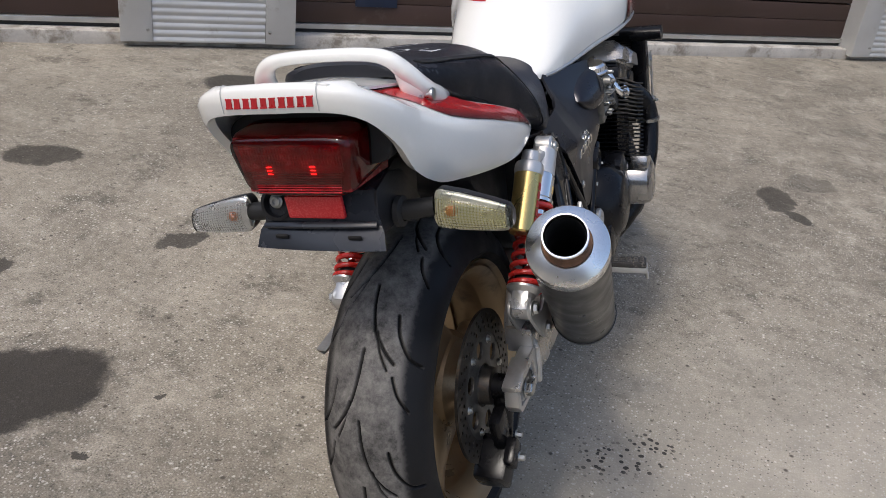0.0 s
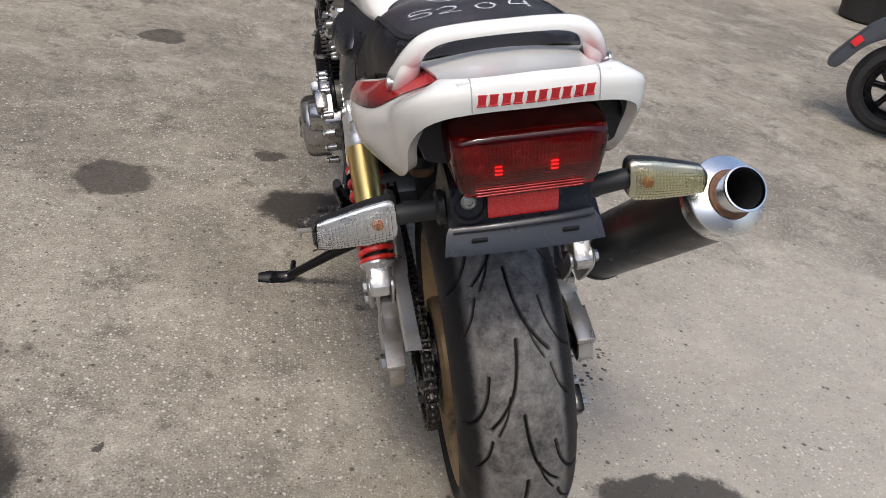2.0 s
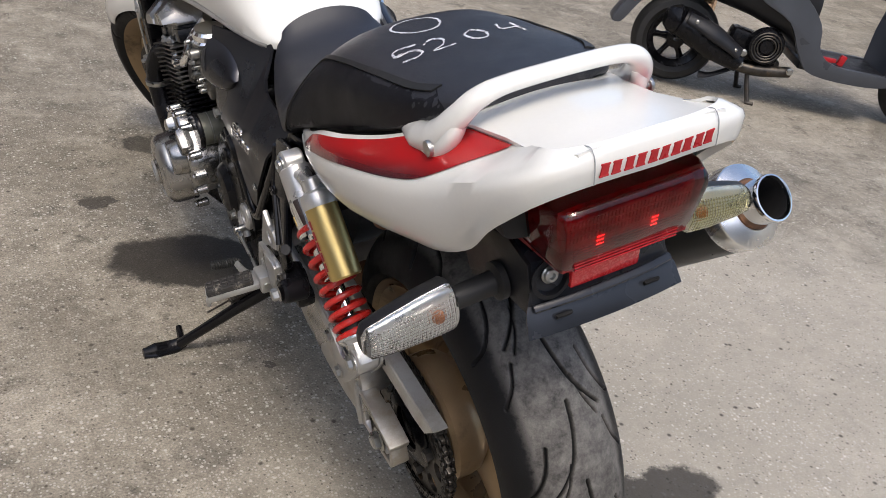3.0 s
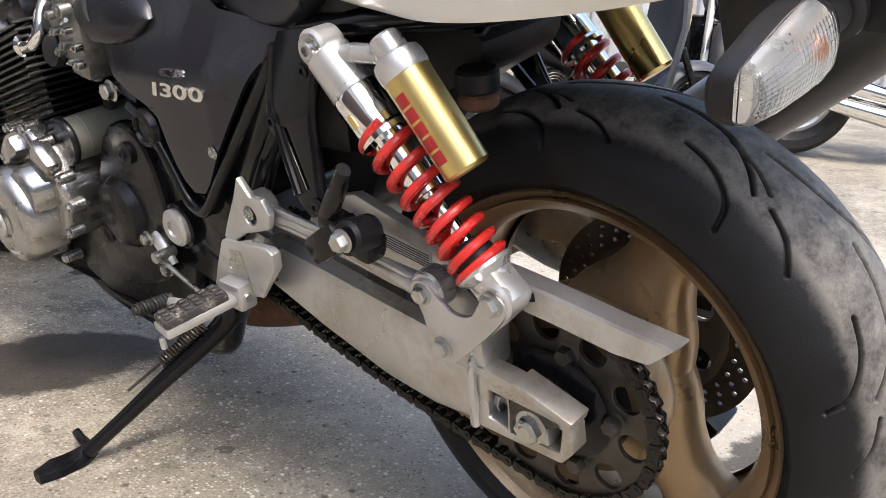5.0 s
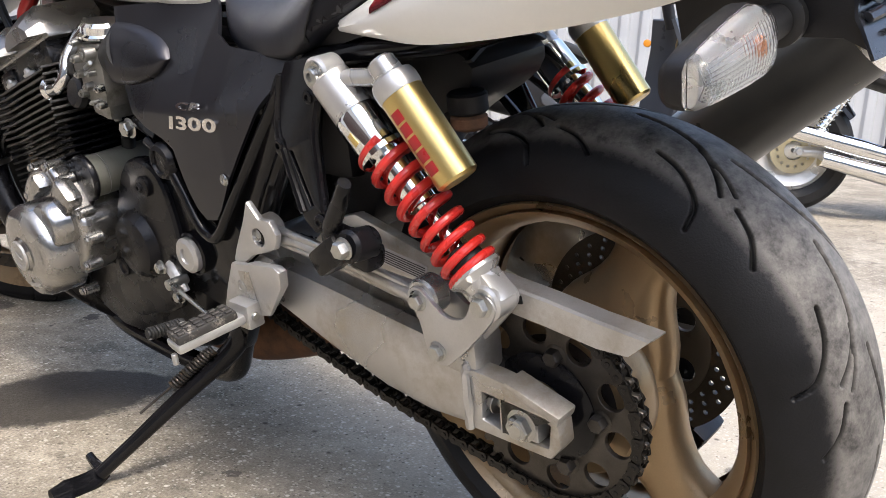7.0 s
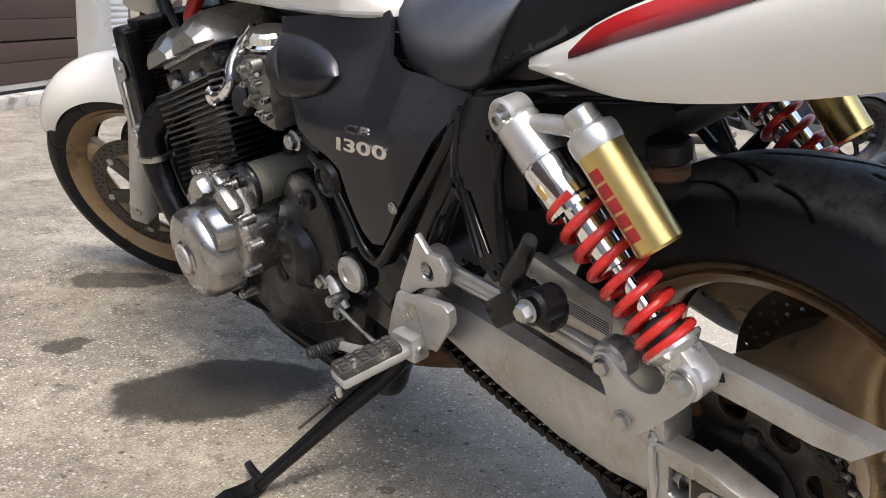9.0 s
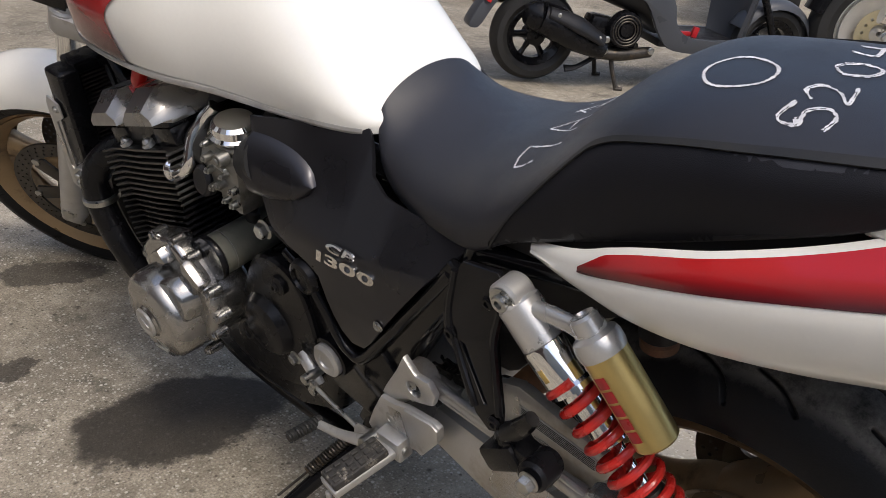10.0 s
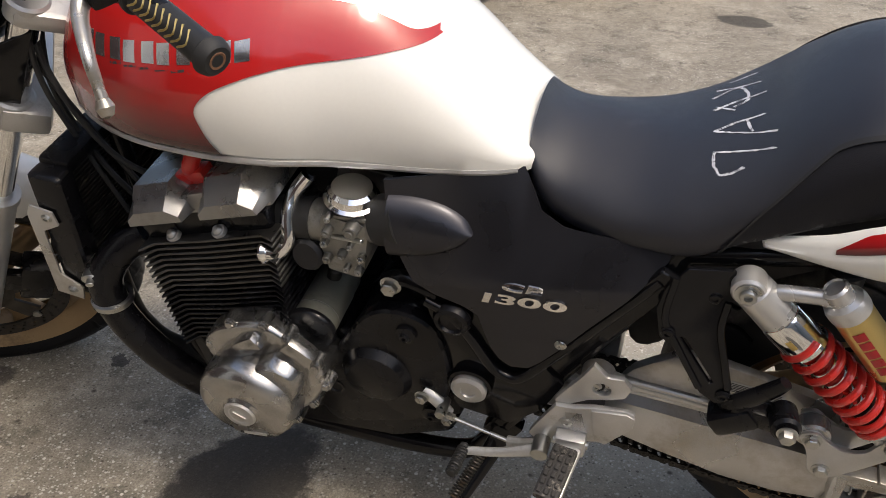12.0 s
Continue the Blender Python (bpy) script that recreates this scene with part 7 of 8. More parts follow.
for s in (-1, 1):
    part("brake_disc", holed_disc(0.155, 0.118, s * 0.062, s * 0.067, [(0.126, 36, 0.003, 0.0), (0.136, 36, 0.003, 0.33), (0.146, 36, 0.003, 0.66)]), DARK_STEEL, fw, "drilled front brake disc")
    arms = []
    for k in range(6):
        a = math.tau * k / 6
        arms.append(plate([(0.045 * math.cos(a - 0.35), 0.045 * math.sin(a - 0.35)), (0.112 * math.cos(a - 0.18), 0.112 * math.sin(a - 0.18)), (0.122 * math.cos(a), 0.122 * math.sin(a)), (0.112 * math.cos(a + 0.18), 0.112 * math.sin(a + 0.18)), (0.045 * math.cos(a + 0.35), 0.045 * math.sin(a + 0.35))], s * 0.060, s * 0.066, bevel=0.001))
    part("disc_spider", lathe([(0.030, s * 0.058), (0.055, s * 0.058), (0.055, s * 0.066), (0.030, s * 0.066)], (0, 0, 0), (1, 0, 0), 32, True), DARK_STEEL, fw)
    for arm_ in arms:
        part("spider_arm", arm_, DARK_STEEL, fw)
    for k in range(6):
        a = math.tau * k / 6
        part("rivet", lathe([(0, 0), (0.009, 0), (0.009, 0.004), (0.005, 0.005), (0, 0.004)], (s * 0.066, 0.117 * math.cos(a), 0.117 * math.sin(a)), (s, 0, 0), 16), STEEL, fw)
    fork = steered("fork_leg", weld(rod(up_fork(-0.03, s * 0.100), up_fork(0.36, s * 0.100), 0.030, 0.029, 28, 0.004), block(up_fork(-0.01, s * 0.098), (0.05, 0.05, 0.07), (27, 0, 0), 0.012), rod(up_fork(0.355, s * 0.100), up_fork(0.37, s * 0.100), 0.0325, n=28)), CAST, bike, "grey fork slider")
    steered("fork_tube", rod(up_fork(0.36, s * 0.100), up_fork(0.78, s * 0.100), 0.0215, n=28), CHROME, fork, "chrome fork tube")
    steered("fork_axle_cap", bolt(up_fork(0.0, s * 0.125), (s, 0, 0), 0.014, 0.008), STEEL, fork)
    steered("front_caliper", weld(block(up_fork(0.10, s * 0.080, -0.085), (0.05, 0.06, 0.10), (27, 0, 0), 0.012), block(up_fork(0.10, s * 0.092, -0.045), (0.02, 0.06, 0.05), (27, 0, 0), 0.006)), BLACK_SATIN, fork)
steered("lower_yoke", weld(block(up_fork(0.575, 0, -0.02), (0.27, 0.07, 0.045), (27, 0, 0), 0.012), *[rod(up_fork(0.548, s * 0.100), up_fork(0.602, s * 0.100), 0.031, n=28, bevel=0.004) for s in (-1, 1)]), CAST, bike, "aluminium lower fork yoke")
steered("top_yoke", weld(block(up_fork(0.765, 0, -0.02), (0.26, 0.075, 0.030), (27, 0, 0), 0.012), *[rod(up_fork(0.75, s * 0.100), up_fork(0.785, s * 0.100), 0.029, n=28, bevel=0.004) for s in (-1, 1)]), CAST, bike, "aluminium top fork yoke")
# front mudguard
rows = []
for i in range(33):
    a = radians(36 + 106 * i / 32)
    r = 0.325 + 0.012 * math.sin(math.pi * i / 32)
    w = 0.078 * (1 - 0.45 * abs(i / 16 - 1) ** 3)
    rows.append([tuple(front_axle + Vector((w * math.sin(q), (r - 0.075 * (1 - math.cos(q))) * math.cos(a), (r - 0.075 * (1 - math.cos(q))) * math.sin(a)))) for q in [radians(-88 + 176 * k / 16) for k in range(17)]])
steered("front_mudguard", thick(skin([[Vector(p) for p in r] for r in rows], closed=False), 0.003), WHITE, bike, "white front mudguard")
# head lamp and instruments
lamp_c = up_fork(0.68, 0, 0.11)
hl = steered("head_lamp", lathe([(0, -0.11), (0.05, -0.105), (0.078, -0.07), (0.092, -0.01), (0.096, 0.02), (0.092, 0.03)], lamp_c, (0, 1, -0.05), 40), BLACK_PAINT, bike, "round head lamp")
steered("lamp_glass", lathe([(0.091, 0.026), (0.07, 0.036), (0, 0.046)], lamp_c, (0, 1, -0.05), 40), LENS_CLEAR, hl)
for s in (-1, 1):
    steered("lamp_bracket", plate([(up_fork(0.60, 0).y - 0.01, up_fork(0.60, 0).z), (up_fork(0.60, 0).y + 0.05, up_fork(0.6, 0).z + 0.03), (up_fork(0.72, 0).y + 0.06, up_fork(0.72, 0).z), (up_fork(0.74, 0).y - 0.01, up_fork(0.74, 0).z)], s * 0.118, s * 0.123, bevel=0.001), BLACK_PAINT, hl)
steered("instruments", weld(*[lathe([(0, 0), (0.045, 0.005), (0.052, 0.02), (0.052, 0.055), (0.046, 0.06), (0, 0.06)], up_fork(0.80, s * 0.055, 0.03), axis - fwd * 0.35, 32) for s in (-1, 1)]), BLACK_PLASTIC, bike, "round black instruments")
# handlebar with grips and clutch lever
UNTURN = STEERED.inverted()
grip_in, grip_out = UNTURN @ Vector((-0.262, 0.885, 1.040)), UNTURN @ Vector((-0.315, 0.782, 1.016))
lever_in, lever_mid, lever_out = UNTURN @ Vector((-0.285, 0.945, 1.030)), UNTURN @ Vector((-0.325, 0.918, 1.006)), UNTURN @ Vector((-0.345, 0.902, 0.957))
clamp = up_fork(0.785)


def mirrored(p, s):
    return Vector((-s * p.x, p.y, p.z))


bar = steered("handlebar", tube([mirrored(q, -1) for q in (grip_out, grip_in.lerp(grip_out, 0.5), grip_in)] + [clamp + Vector((-0.15, -0.03, 0.06)), clamp + Vector((-0.06, 0, 0.035)), clamp + Vector((0.06, 0, 0.035)), clamp + Vector((0.15, -0.03, 0.06))] + [mirrored(q, 1) for q in (grip_in, grip_in.lerp(grip_out, 0.5), grip_out)], 0.011, 16, 6), BLACK_PAINT, bike, "black handlebar")
for s in (-1, 1):
    g0, g1 = mirrored(grip_in, s), mirrored(grip_out, s)
    gd = (g1 - g0).normalized()
    steered("grip", weld(rod(g0, g1, 0.0165, 0.017, 24, 0.003), rod(g1 - gd * 0.002, g1 + gd * 0.014, 0.021, 0.019, 24, 0.004), rod(g0 - gd * 0.006, g0, 0.021, n=24)), RUBBER, bar, "black rubber grip with printed flames")
    for k in range(9):
        q = g0.lerp(g1, 0.05 + 0.09 * k)
        side_ = gd.cross(Vector((0, 0, 1))).normalized() * -s
        steered("flame_print", tube([q + side_ * 0.0169 + Vector((0, 0, 0.004)), q + gd * 0.012 + side_ * 0.0120 + Vector((0, 0, 0.0122)), q + gd * 0.004 + Vector((0, 0, 0.0172))], 0.0013, 6, 3), GOLD_ANOD, bar, "gold flame print")
    steered("bar_end_mark", lathe([(0.006, 0), (0.009, 0.0008), (0.010, 0)], g1 + gd * 0.0138, gd, 20), RUST, bar)
    perch = mirrored(grip_in, s) - gd * 0.04
    steered("lever_perch", weld(block(perch + Vector((0, 0.014, 0)), (0.045, 0.05, 0.03), (0, 0, -s * 20), 0.008), rod(perch + Vector((0, 0, -0.014)), perch + Vector((0, 0, 0.016)), 0.019, n=20)), BLACK_SATIN, bar)
    a, b, c = mirrored(lever_in, s), mirrored(lever_mid, s), mirrored(lever_out, s)
    steered("hand_lever", weld(tube([perch + Vector((0, 0.03, 0)), a, b, b.lerp(c, 0.6), c], [0.012, 0.010, 0.008, 0.0065, 0.0075], 12, 6, flat=0.75), lathe([(0, 0.012), (0.007, 0.009), (0.0105, 0), (0.007, -0.009), (0, -0.012)], c, c - b, 16)), ALU, bar, "silver hand lever")
    mir = perch - gd * 0.02
    steered("mirror_stem", tube([mir, mir + Vector((s * 0.03, 0.03, 0.07)), mir + Vector((s * 0.10, 0.02, 0.16))], 0.0055, 10, 5), BLACK_PAINT, bar)
    steered("mirror_head", lathe([(0, 0.018), (0.03, 0.016), (0.05, 0.006), (0.055, -0.004), (0.052, -0.008), (0, -0.008)], mir + Vector((s * 0.13, 0.015, 0.18)), (0, 1, 0.1), 32), BLACK_PLASTIC, bar)
# cables from the head stock down to the engine
for k, (a, b, c, d) in enumerate((((-0.10, 1.19, 0.96), (-0.105, 1.22, 0.86), (-0.12, 1.15, 0.74), (-0.14, 1.05, 0.62)), ((-0.08, 1.20, 0.95), (-0.118, 1.19, 0.84), (-0.135, 1.12, 0.72), (-0.145, 1.02, 0.68)), ((-0.12, 1.17, 0.97), (-0.125, 1.20, 0.83), (-0.125, 1.17, 0.70), (-0.135, 1.11, 0.56)), ((-0.06, 1.21, 0.92), (-0.100, 1.21, 0.80), (-0.115, 1.16, 0.68), (-0.12, 1.10, 0.60)))):
    part("cable", tube([a, b, c, d], 0.0042 + 0.0006 * (k % 2), 8, 8), RUBBER, bike, "black control cable")

# ---- parked machines and clutter behind ----
SCOOT_GREY = surface("dark_grey_scooter_plastic", (0.055, 0.060, 0.070), 0.38, 0, 0.1, 8, 0.05, 500)
ORANGE = surface("orange_gloss_paint", (0.72, 0.26, 0.02), 0.25, 0, 0.05, 8, 0, 300, 0.6)
CLOTH = surface("orange_cloth", (0.62, 0.20, 0.08), 0.9, 0, 0.15, 9, 0.3, 300)
WOOD = surface("pale_raw_board", (0.36, 0.25, 0.16), 0.7, 0, 0.2, 14, 0.2, 200)
YELLOW = surface("yellow_sticker", (0.72, 0.58, 0.05), 0.4, 0, 0.05, 9, 0, 300)
SILVER_RIM = surface("silver_rim_paint", (0.60, 0.59, 0.56), 0.35, 0.6, 0.08, 14, 0.03, 300)
DISC_PALE = surface("pale_brass_disc", (0.52, 0.46, 0.30), 0.4, 0.6, 0.1, 20, 0.03, 300)
ROPE = surface("straw_rope", (0.45, 0.34, 0.18), 0.9, 0, 0.2, 60, 0.3, 500)


def spun(profile, n=40, closed=True):
    """A body turned about the cross axis (y) of a machine."""
    return lathe(profile, (0, 0, 0), (0, 1, 0), n, closed)


def road_wheel(parent, at, r, half, rim_r, rim_mat, label, spokes=5, disc=None):
    """A wheel with tyre, rim, hub and spokes; y is its axle."""
    w = part("wheel", spun([(rim_r, -half * 0.7), (rim_r + 0.006, -half * 0.62), (rim_r - 0.02, -half * 0.3), (rim_r - 0.02, half * 0.3), (rim_r + 0.006, half * 0.62), (rim_r, half * 0.7), (rim_r - 0.03, half * 0.35), (rim_r - 0.03, -half * 0.35)]), rim_mat, parent, label)
    w.location = at
    prof = [(rim_r + 0.004, -half * 0.66), (rim_r + (r - rim_r) * 0.35, -half * 0.98), (rim_r + (r - rim_r) * 0.7, -half * 0.92), (r - 0.012, -half * 0.6), (r - 0.002, -half * 0.25), (r, 0)]
    part("tyre", spun(prof + [(a, -b) for a, b in reversed(prof[:-1])], 56), RUBBER, w, "black tyre")
    part("hub", spun([(0.012, -half * 0.9), (0.045, -half * 0.8), (0.04, 0), (0.045, half * 0.8), (0.012, half * 0.9)], 28), rim_mat, w)
    for k in range(spokes):
        a = math.tau * k / spokes
        part("spoke", tube([(0.03 * math.cos(a), 0, 0.03 * math.sin(a)), (rim_r * 0.55 * math.cos(a), 0, rim_r * 0.55 * math.sin(a)), ((rim_r - 0.02) * math.cos(a), 0, (rim_r - 0.02) * math.sin(a))], [0.022, 0.016, 0.02], 10, 3, flat=0.7), rim_mat, w)
    if disc:
        for s in (-1, 1):
            holes = [ring2((0.085 * math.cos(a), 0.085 * math.sin(a)), 0.0085, 10) for a in [math.tau * k / 14 for k in range(14)]]
            part("brake_disc", plate(ring2((0, 0), disc, 40), s * half * 0.95, s * (half * 0.95 + 0.005), holes + [ring2((0, 0), 0.05, 24)], axis=1, bevel=0), DISC_PALE, w, "perforated pale disc")
    return w


# -- grey scooter on its centre stand; x is its front --
scooter = thing("scooter", pose(2.37, 2.28, 0, 0, 0, -33), "dark grey scooter with a black silencer on its centre stand", "scooter", "parked machines")
road_wheel(scooter, (0, 0, 0.222), 0.212, 0.055, 0.135, BLACK_SATIN, "black scooter rear wheel", 6)
road_wheel(scooter, (1.24, 0, 0.205), 0.205, 0.05, 0.135, BLACK_SATIN, "black scooter front wheel", 5)
part("silencer", weld(tube([(-0.02, -0.13, 0.33), (0.06, -0.135, 0.30), (0.16, -0.135, 0.25), (0.30, -0.13, 0.19)], [0.074, 0.084, 0.076, 0.050], 24, 5, flat=0.85), rod((-0.095, -0.13, 0.338), (-0.02, -0.13, 0.33), 0.060, 0.074, 24, 0.02)), BLACK_SATIN, scooter, "black silencer with a heat shield")
shield = part("heat_shield", tube([(0.00, -0.185, 0.360), (0.14, -0.190, 0.312), (0.28, -0.180, 0.240)], [0.030, 0.046, 0.032], 16, 5, flat=0.5), BLACK_PLASTIC, scooter, "black heat shield")
for p in ((0.04, -0.208, 0.352), (0.25, -0.200, 0.255)):
    part("shield_screw", bolt(p, (0, -1, 0), 0.008, 0.005), STEEL, shield)
part("fan_cover", weld(lathe([(0, 0.0), (0.085, 0.0), (0.09, 0.02), (0.08, 0.045), (0.055, 0.050), (0.05, 0.042), (0.035, 0.042), (0.03, 0.05), (0, 0.05)], (0.40, -0.10, 0.285), (0, -1, 0), 40), block((0.36, -0.05, 0.26), (0.26, 0.12, 0.13), (0, 10, 0), 0.03)), BLACK_SATIN, scooter, "black engine fan cover")
for r in (0.066, 0.052, 0.040):
    part("fan_ring", lathe([(r, 0), (r + 0.003, 0.002), (r + 0.006, 0)], (0.40, -0.151, 0.285), (0, -1, 0), 36), DARK_STEEL, scooter)
part("engine_floor", weld(tube([(0.26, -0.10, 0.17), (0.40, -0.11, 0.165), (0.56, -0.10, 0.18)], [0.025, 0.03, 0.025], 12, 4), block((0.36, -0.03, 0.19), (0.30, 0.10, 0.05), bevel=0.015)), DARK_STEEL, scooter, "rust-stained engine underside")
for p in ((0.30, -0.165, 0.245), (0.30, -0.160, 0.190), (0.55, -0.13, 0.19)):
    part("engine_bolt", bolt(p, (0, -1, 0), 0.013, 0.010), STEEL, scooter)
for y in (-0.10, 0.10):
    part("stand_leg", weld(tube([(0.36, y * 0.9, 0.19), (0.375, y * 1.1, 0.10), (0.40, y * 1.35, 0.012)], [0.013, 0.011, 0.012], 10, 4), rod((0.39, y * 1.35, 0.008), (0.43, y * 1.4, 0.006), 0.010)), DARK_STEEL, scooter, "dark rusty centre-stand leg")
part("kick_tongue", tube([(0.30, -0.08, 0.15), (0.20, -0.10, 0.10), (0.14, -0.10, 0.09)], [0.012, 0.012, 0.02], 10, 4, flat=0.5), BLACK_PLASTIC, scooter)
# body: tail, side skirt, floor, leg shield
rows = []
for x, low, top, w in ((-0.16, 0.60, 0.68, 0.06), (-0.05, 0.50, 0.74, 0.13), (0.10, 0.44, 0.77, 0.16), (0.30, 0.40, 0.76, 0.17), (0.48, 0.34, 0.72, 0.165), (0.58, 0.26, 0.60, 0.16)):
    rows.append([(x, w * math.copysign(abs(math.cos(q)) ** 0.6, math.cos(q)), (low + top) / 2 + (top - low) / 2 * math.copysign(abs(math.sin(q)) ** 0.6, math.sin(q))) for q in [math.tau * k / 28 for k in range(28)]])
body = part("body", skin(rows), BLACK_PLASTIC, scooter, "black scooter body")
part("saddle", skin([[(x, w * math.copysign(abs(math.cos(q)) ** 0.6, math.cos(q)), z + 0.035 * math.copysign(abs(math.sin(q)) ** 0.6, math.sin(q))) for q in [math.tau * k / 24 for k in range(24)]] for x, z, w in ((-0.14, 0.72, 0.09), (0.0, 0.79, 0.15), (0.2, 0.80, 0.16), (0.45, 0.76, 0.14), (0.56, 0.73, 0.10))]), RUBBER, scooter, "black saddle")
skirt = [(0.30, 0.50), (0.46, 0.42), (0.55, 0.28), (0.64, 0.205), (0.90, 0.195), (1.04, 0.23), (0.98, 0.26), (0.74, 0.265), (0.64, 0.32), (0.60, 0.44), (0.48, 0.55), (0.34, 0.56)]
for s in (-1, 1):
    part("side_skirt", plate([(p.x, p.y) for p in curve_points([(x, z, 0) for x, z in skirt], 4, True)], s * 0.150, s * 0.178, axis=1, bevel=0.008), SCOOT_GREY, scooter, "grey side skirt")
part("footboard", block((0.78, 0, 0.235), (0.42, 0.30, 0.04), bevel=0.012), BLACK_PLASTIC, scooter)
rows = []
for z, x, w in ((0.20, 0.98, 0.15), (0.40, 1.00, 0.19), (0.60, 1.03, 0.20), (0.80, 1.03, 0.17), (0.95, 0.99, 0.11)):
    rows.append([(x + 0.10 * (1 - (k / 8) ** 2), w * k / 8, z) for k in range(-8, 9)])
part("leg_shield", thick(skin(rows, closed=False), 0.02), SCOOT_GREY, scooter, "grey leg shield")
part("hanging_rope", weld(tube([(1.02, -0.05, 0.93), (1.09, -0.10, 0.82), (1.10, -0.11, 0.66), (1.08, -0.12, 0.55)], 0.005, 8, 5), tube([(1.05, -0.06, 0.86), (1.07, -0.02, 0.80), (1.10, -0.09, 0.79)], 0.005, 8, 5)), ROPE, scooter, "straw rope tied to the leg shield")
for s in (-1, 1):
    part("fork_leg", tube([(1.10, s * 0.075, 0.50), (1.19, s * 0.08, 0.32), (1.24, s * 0.08, 0.20)], 0.018, 12, 4), BLACK_SATIN, scooter)
rows = [[(1.24 + (0.24 - 0.05 * (1 - math.cos(q))) * math.cos(radians(a)), 0.07 * math.sin(q), 0.205 + (0.24 - 0.05 * (1 - math.cos(q))) * math.sin(radians(a))) for q in [radians(-85 + 17 * k) for k in range(11)]] for a in range(10, 160, 12)]
part("front_fender", thick(skin(rows, closed=False), 0.004), SCOOT_GREY, scooter, "grey front fender")
rear = plate([(p.x, p.y) for p in curve_points([(0.16, 0.47, 0), (0.02, 0.48, 0), (-0.10, 0.45, 0), (-0.20, 0.38, 0), (-0.27, 0.27, 0), (-0.30, 0.25, 0), (-0.33, 0.27, 0), (-0.27, 0.38, 0), (-0.18, 0.50, 0), (-0.05, 0.56, 0), (0.10, 0.56, 0)], 4, True)], -0.055, 0.055, axis=1, bevel=0.012)
part("rear_fender", rear, SCOOT_GREY, scooter, "grey rear mudguard")
part("red_side_reflector", block((-0.245, -0.060, 0.395), (0.035, 0.01, 0.05), (0, 30, 0), 0.004), RED_REFLECT, scooter, "dark red reflector")
part("yellow_sticker", block((-0.09, -0.057, 0.50), (0.06, 0.003, 0.03), (0, -20, 0), 0.001), YELLOW, scooter, "yellow sticker")
part("tools", weld(block((0.70, -0.10, 0.275), (0.10, 0.02, 0.02), bevel=0.004), block((0.78, -0.09, 0.28), (0.03, 0.02, 0.05), (0, 15, 0), 0.004)), LETTER_RED, scooter, "red clip on the footboard")
part("steering_head", weld(rod((1.04, 0, 0.90), (1.00, 0, 1.02), 0.03), tube([(0.93, -0.30, 1.04), (0.99, -0.12, 1.03), (0.99, 0.12, 1.03), (0.93, 0.30, 1.04)], 0.014, 12, 4)), BLACK_PLASTIC, scooter)

# -- cruiser with silver wheel and chrome silencers --
cruiser = thing("cruiser_motorcycle", pose(3.75, 1.22, 0, 0, 0, -52), "dark cruiser motorcycle with silver wheels and chrome silencers", "motorcycle", "parked machines")
road_wheel(cruiser, (0, 0, 0.33), 0.33, 0.075, 0.205, SILVER_RIM, "silver dished rear wheel", 8, 0.12)
road_wheel(cruiser, (1.62, 0, 0.32), 0.32, 0.06, 0.215, SILVER_RIM, "silver front wheel", 8, 0.14)
part("rim_dish", spun([(0.06, -0.045), (0.13, -0.035), (0.19, -0.06), (0.19, -0.05), (0.13, -0.02), (0.06, -0.03)], 40), SILVER_RIM, cruiser).location = (0, 0, 0.33)
for z, x0 in ((0.44, -0.06), (0.31, 0.10)):
    part("silencer", weld(tube([(x0, -0.19, z), (x0 + 0.35, -0.19, z - 0.07), (x0 + 0.65, -0.18, z - 0.13)], [0.042, 0.048, 0.036], 24, 5)), CHROME, cruiser, "chrome silencer")
rows = [[(0.0 + (0.37 - 0.07 * (1 - math.cos(q))) * math.cos(radians(a)), 0.10 * math.sin(q), 0.33 + (0.37 - 0.07 * (1 - math.cos(q))) * math.sin(radians(a))) for q in [radians(-85 + 17 * k) for k in range(11)]] for a in range(35, 170, 12)]
part("rear_fender", thick(skin(rows, closed=False), 0.004), BLACK_PAINT, cruiser, "black rear fender")
part("shock_absorber", weld(rod((0.05, -0.15, 0.38), (0.22, -0.15, 0.66), 0.022, n=20), coil((0.07, -0.15, 0.42), (0.19, -0.15, 0.62), 0.030, 0.005, 8)), CHROME, cruiser, "chrome shock absorber")
part("engine", weld(block((0.72, 0, 0.40), (0.36, 0.34, 0.34), bevel=0.05), rod((0.62, -0.19, 0.33), (0.62, -0.22, 0.33), 0.12, n=36, bevel=0.01)), BLACK_SATIN, cruiser, "black engine")
part("saddle", skin([[(x, w * math.cos(q), z + 0.05 * math.sin(q)) for q in [math.tau * k / 24 for k in range(24)]] for x, z, w in ((0.0, 0.78, 0.10), (0.2, 0.76, 0.15), (0.45, 0.70, 0.16), (0.65, 0.74, 0.10))]), RUBBER, cruiser, "black saddle")
part("tank", skin([[(x, w * math.cos(q), z + h * math.sin(q)) for q in [math.tau * k / 28 for k in range(28)]] for x, z, w, h in ((0.62, 0.80, 0.08, 0.05), (0.75, 0.86, 0.14, 0.10), (0.95, 0.90, 0.16, 0.13), (1.12, 0.93, 0.10, 0.10), (1.18, 0.94, 0.05, 0.05))]), BLACK_PAINT, cruiser, "black tank")
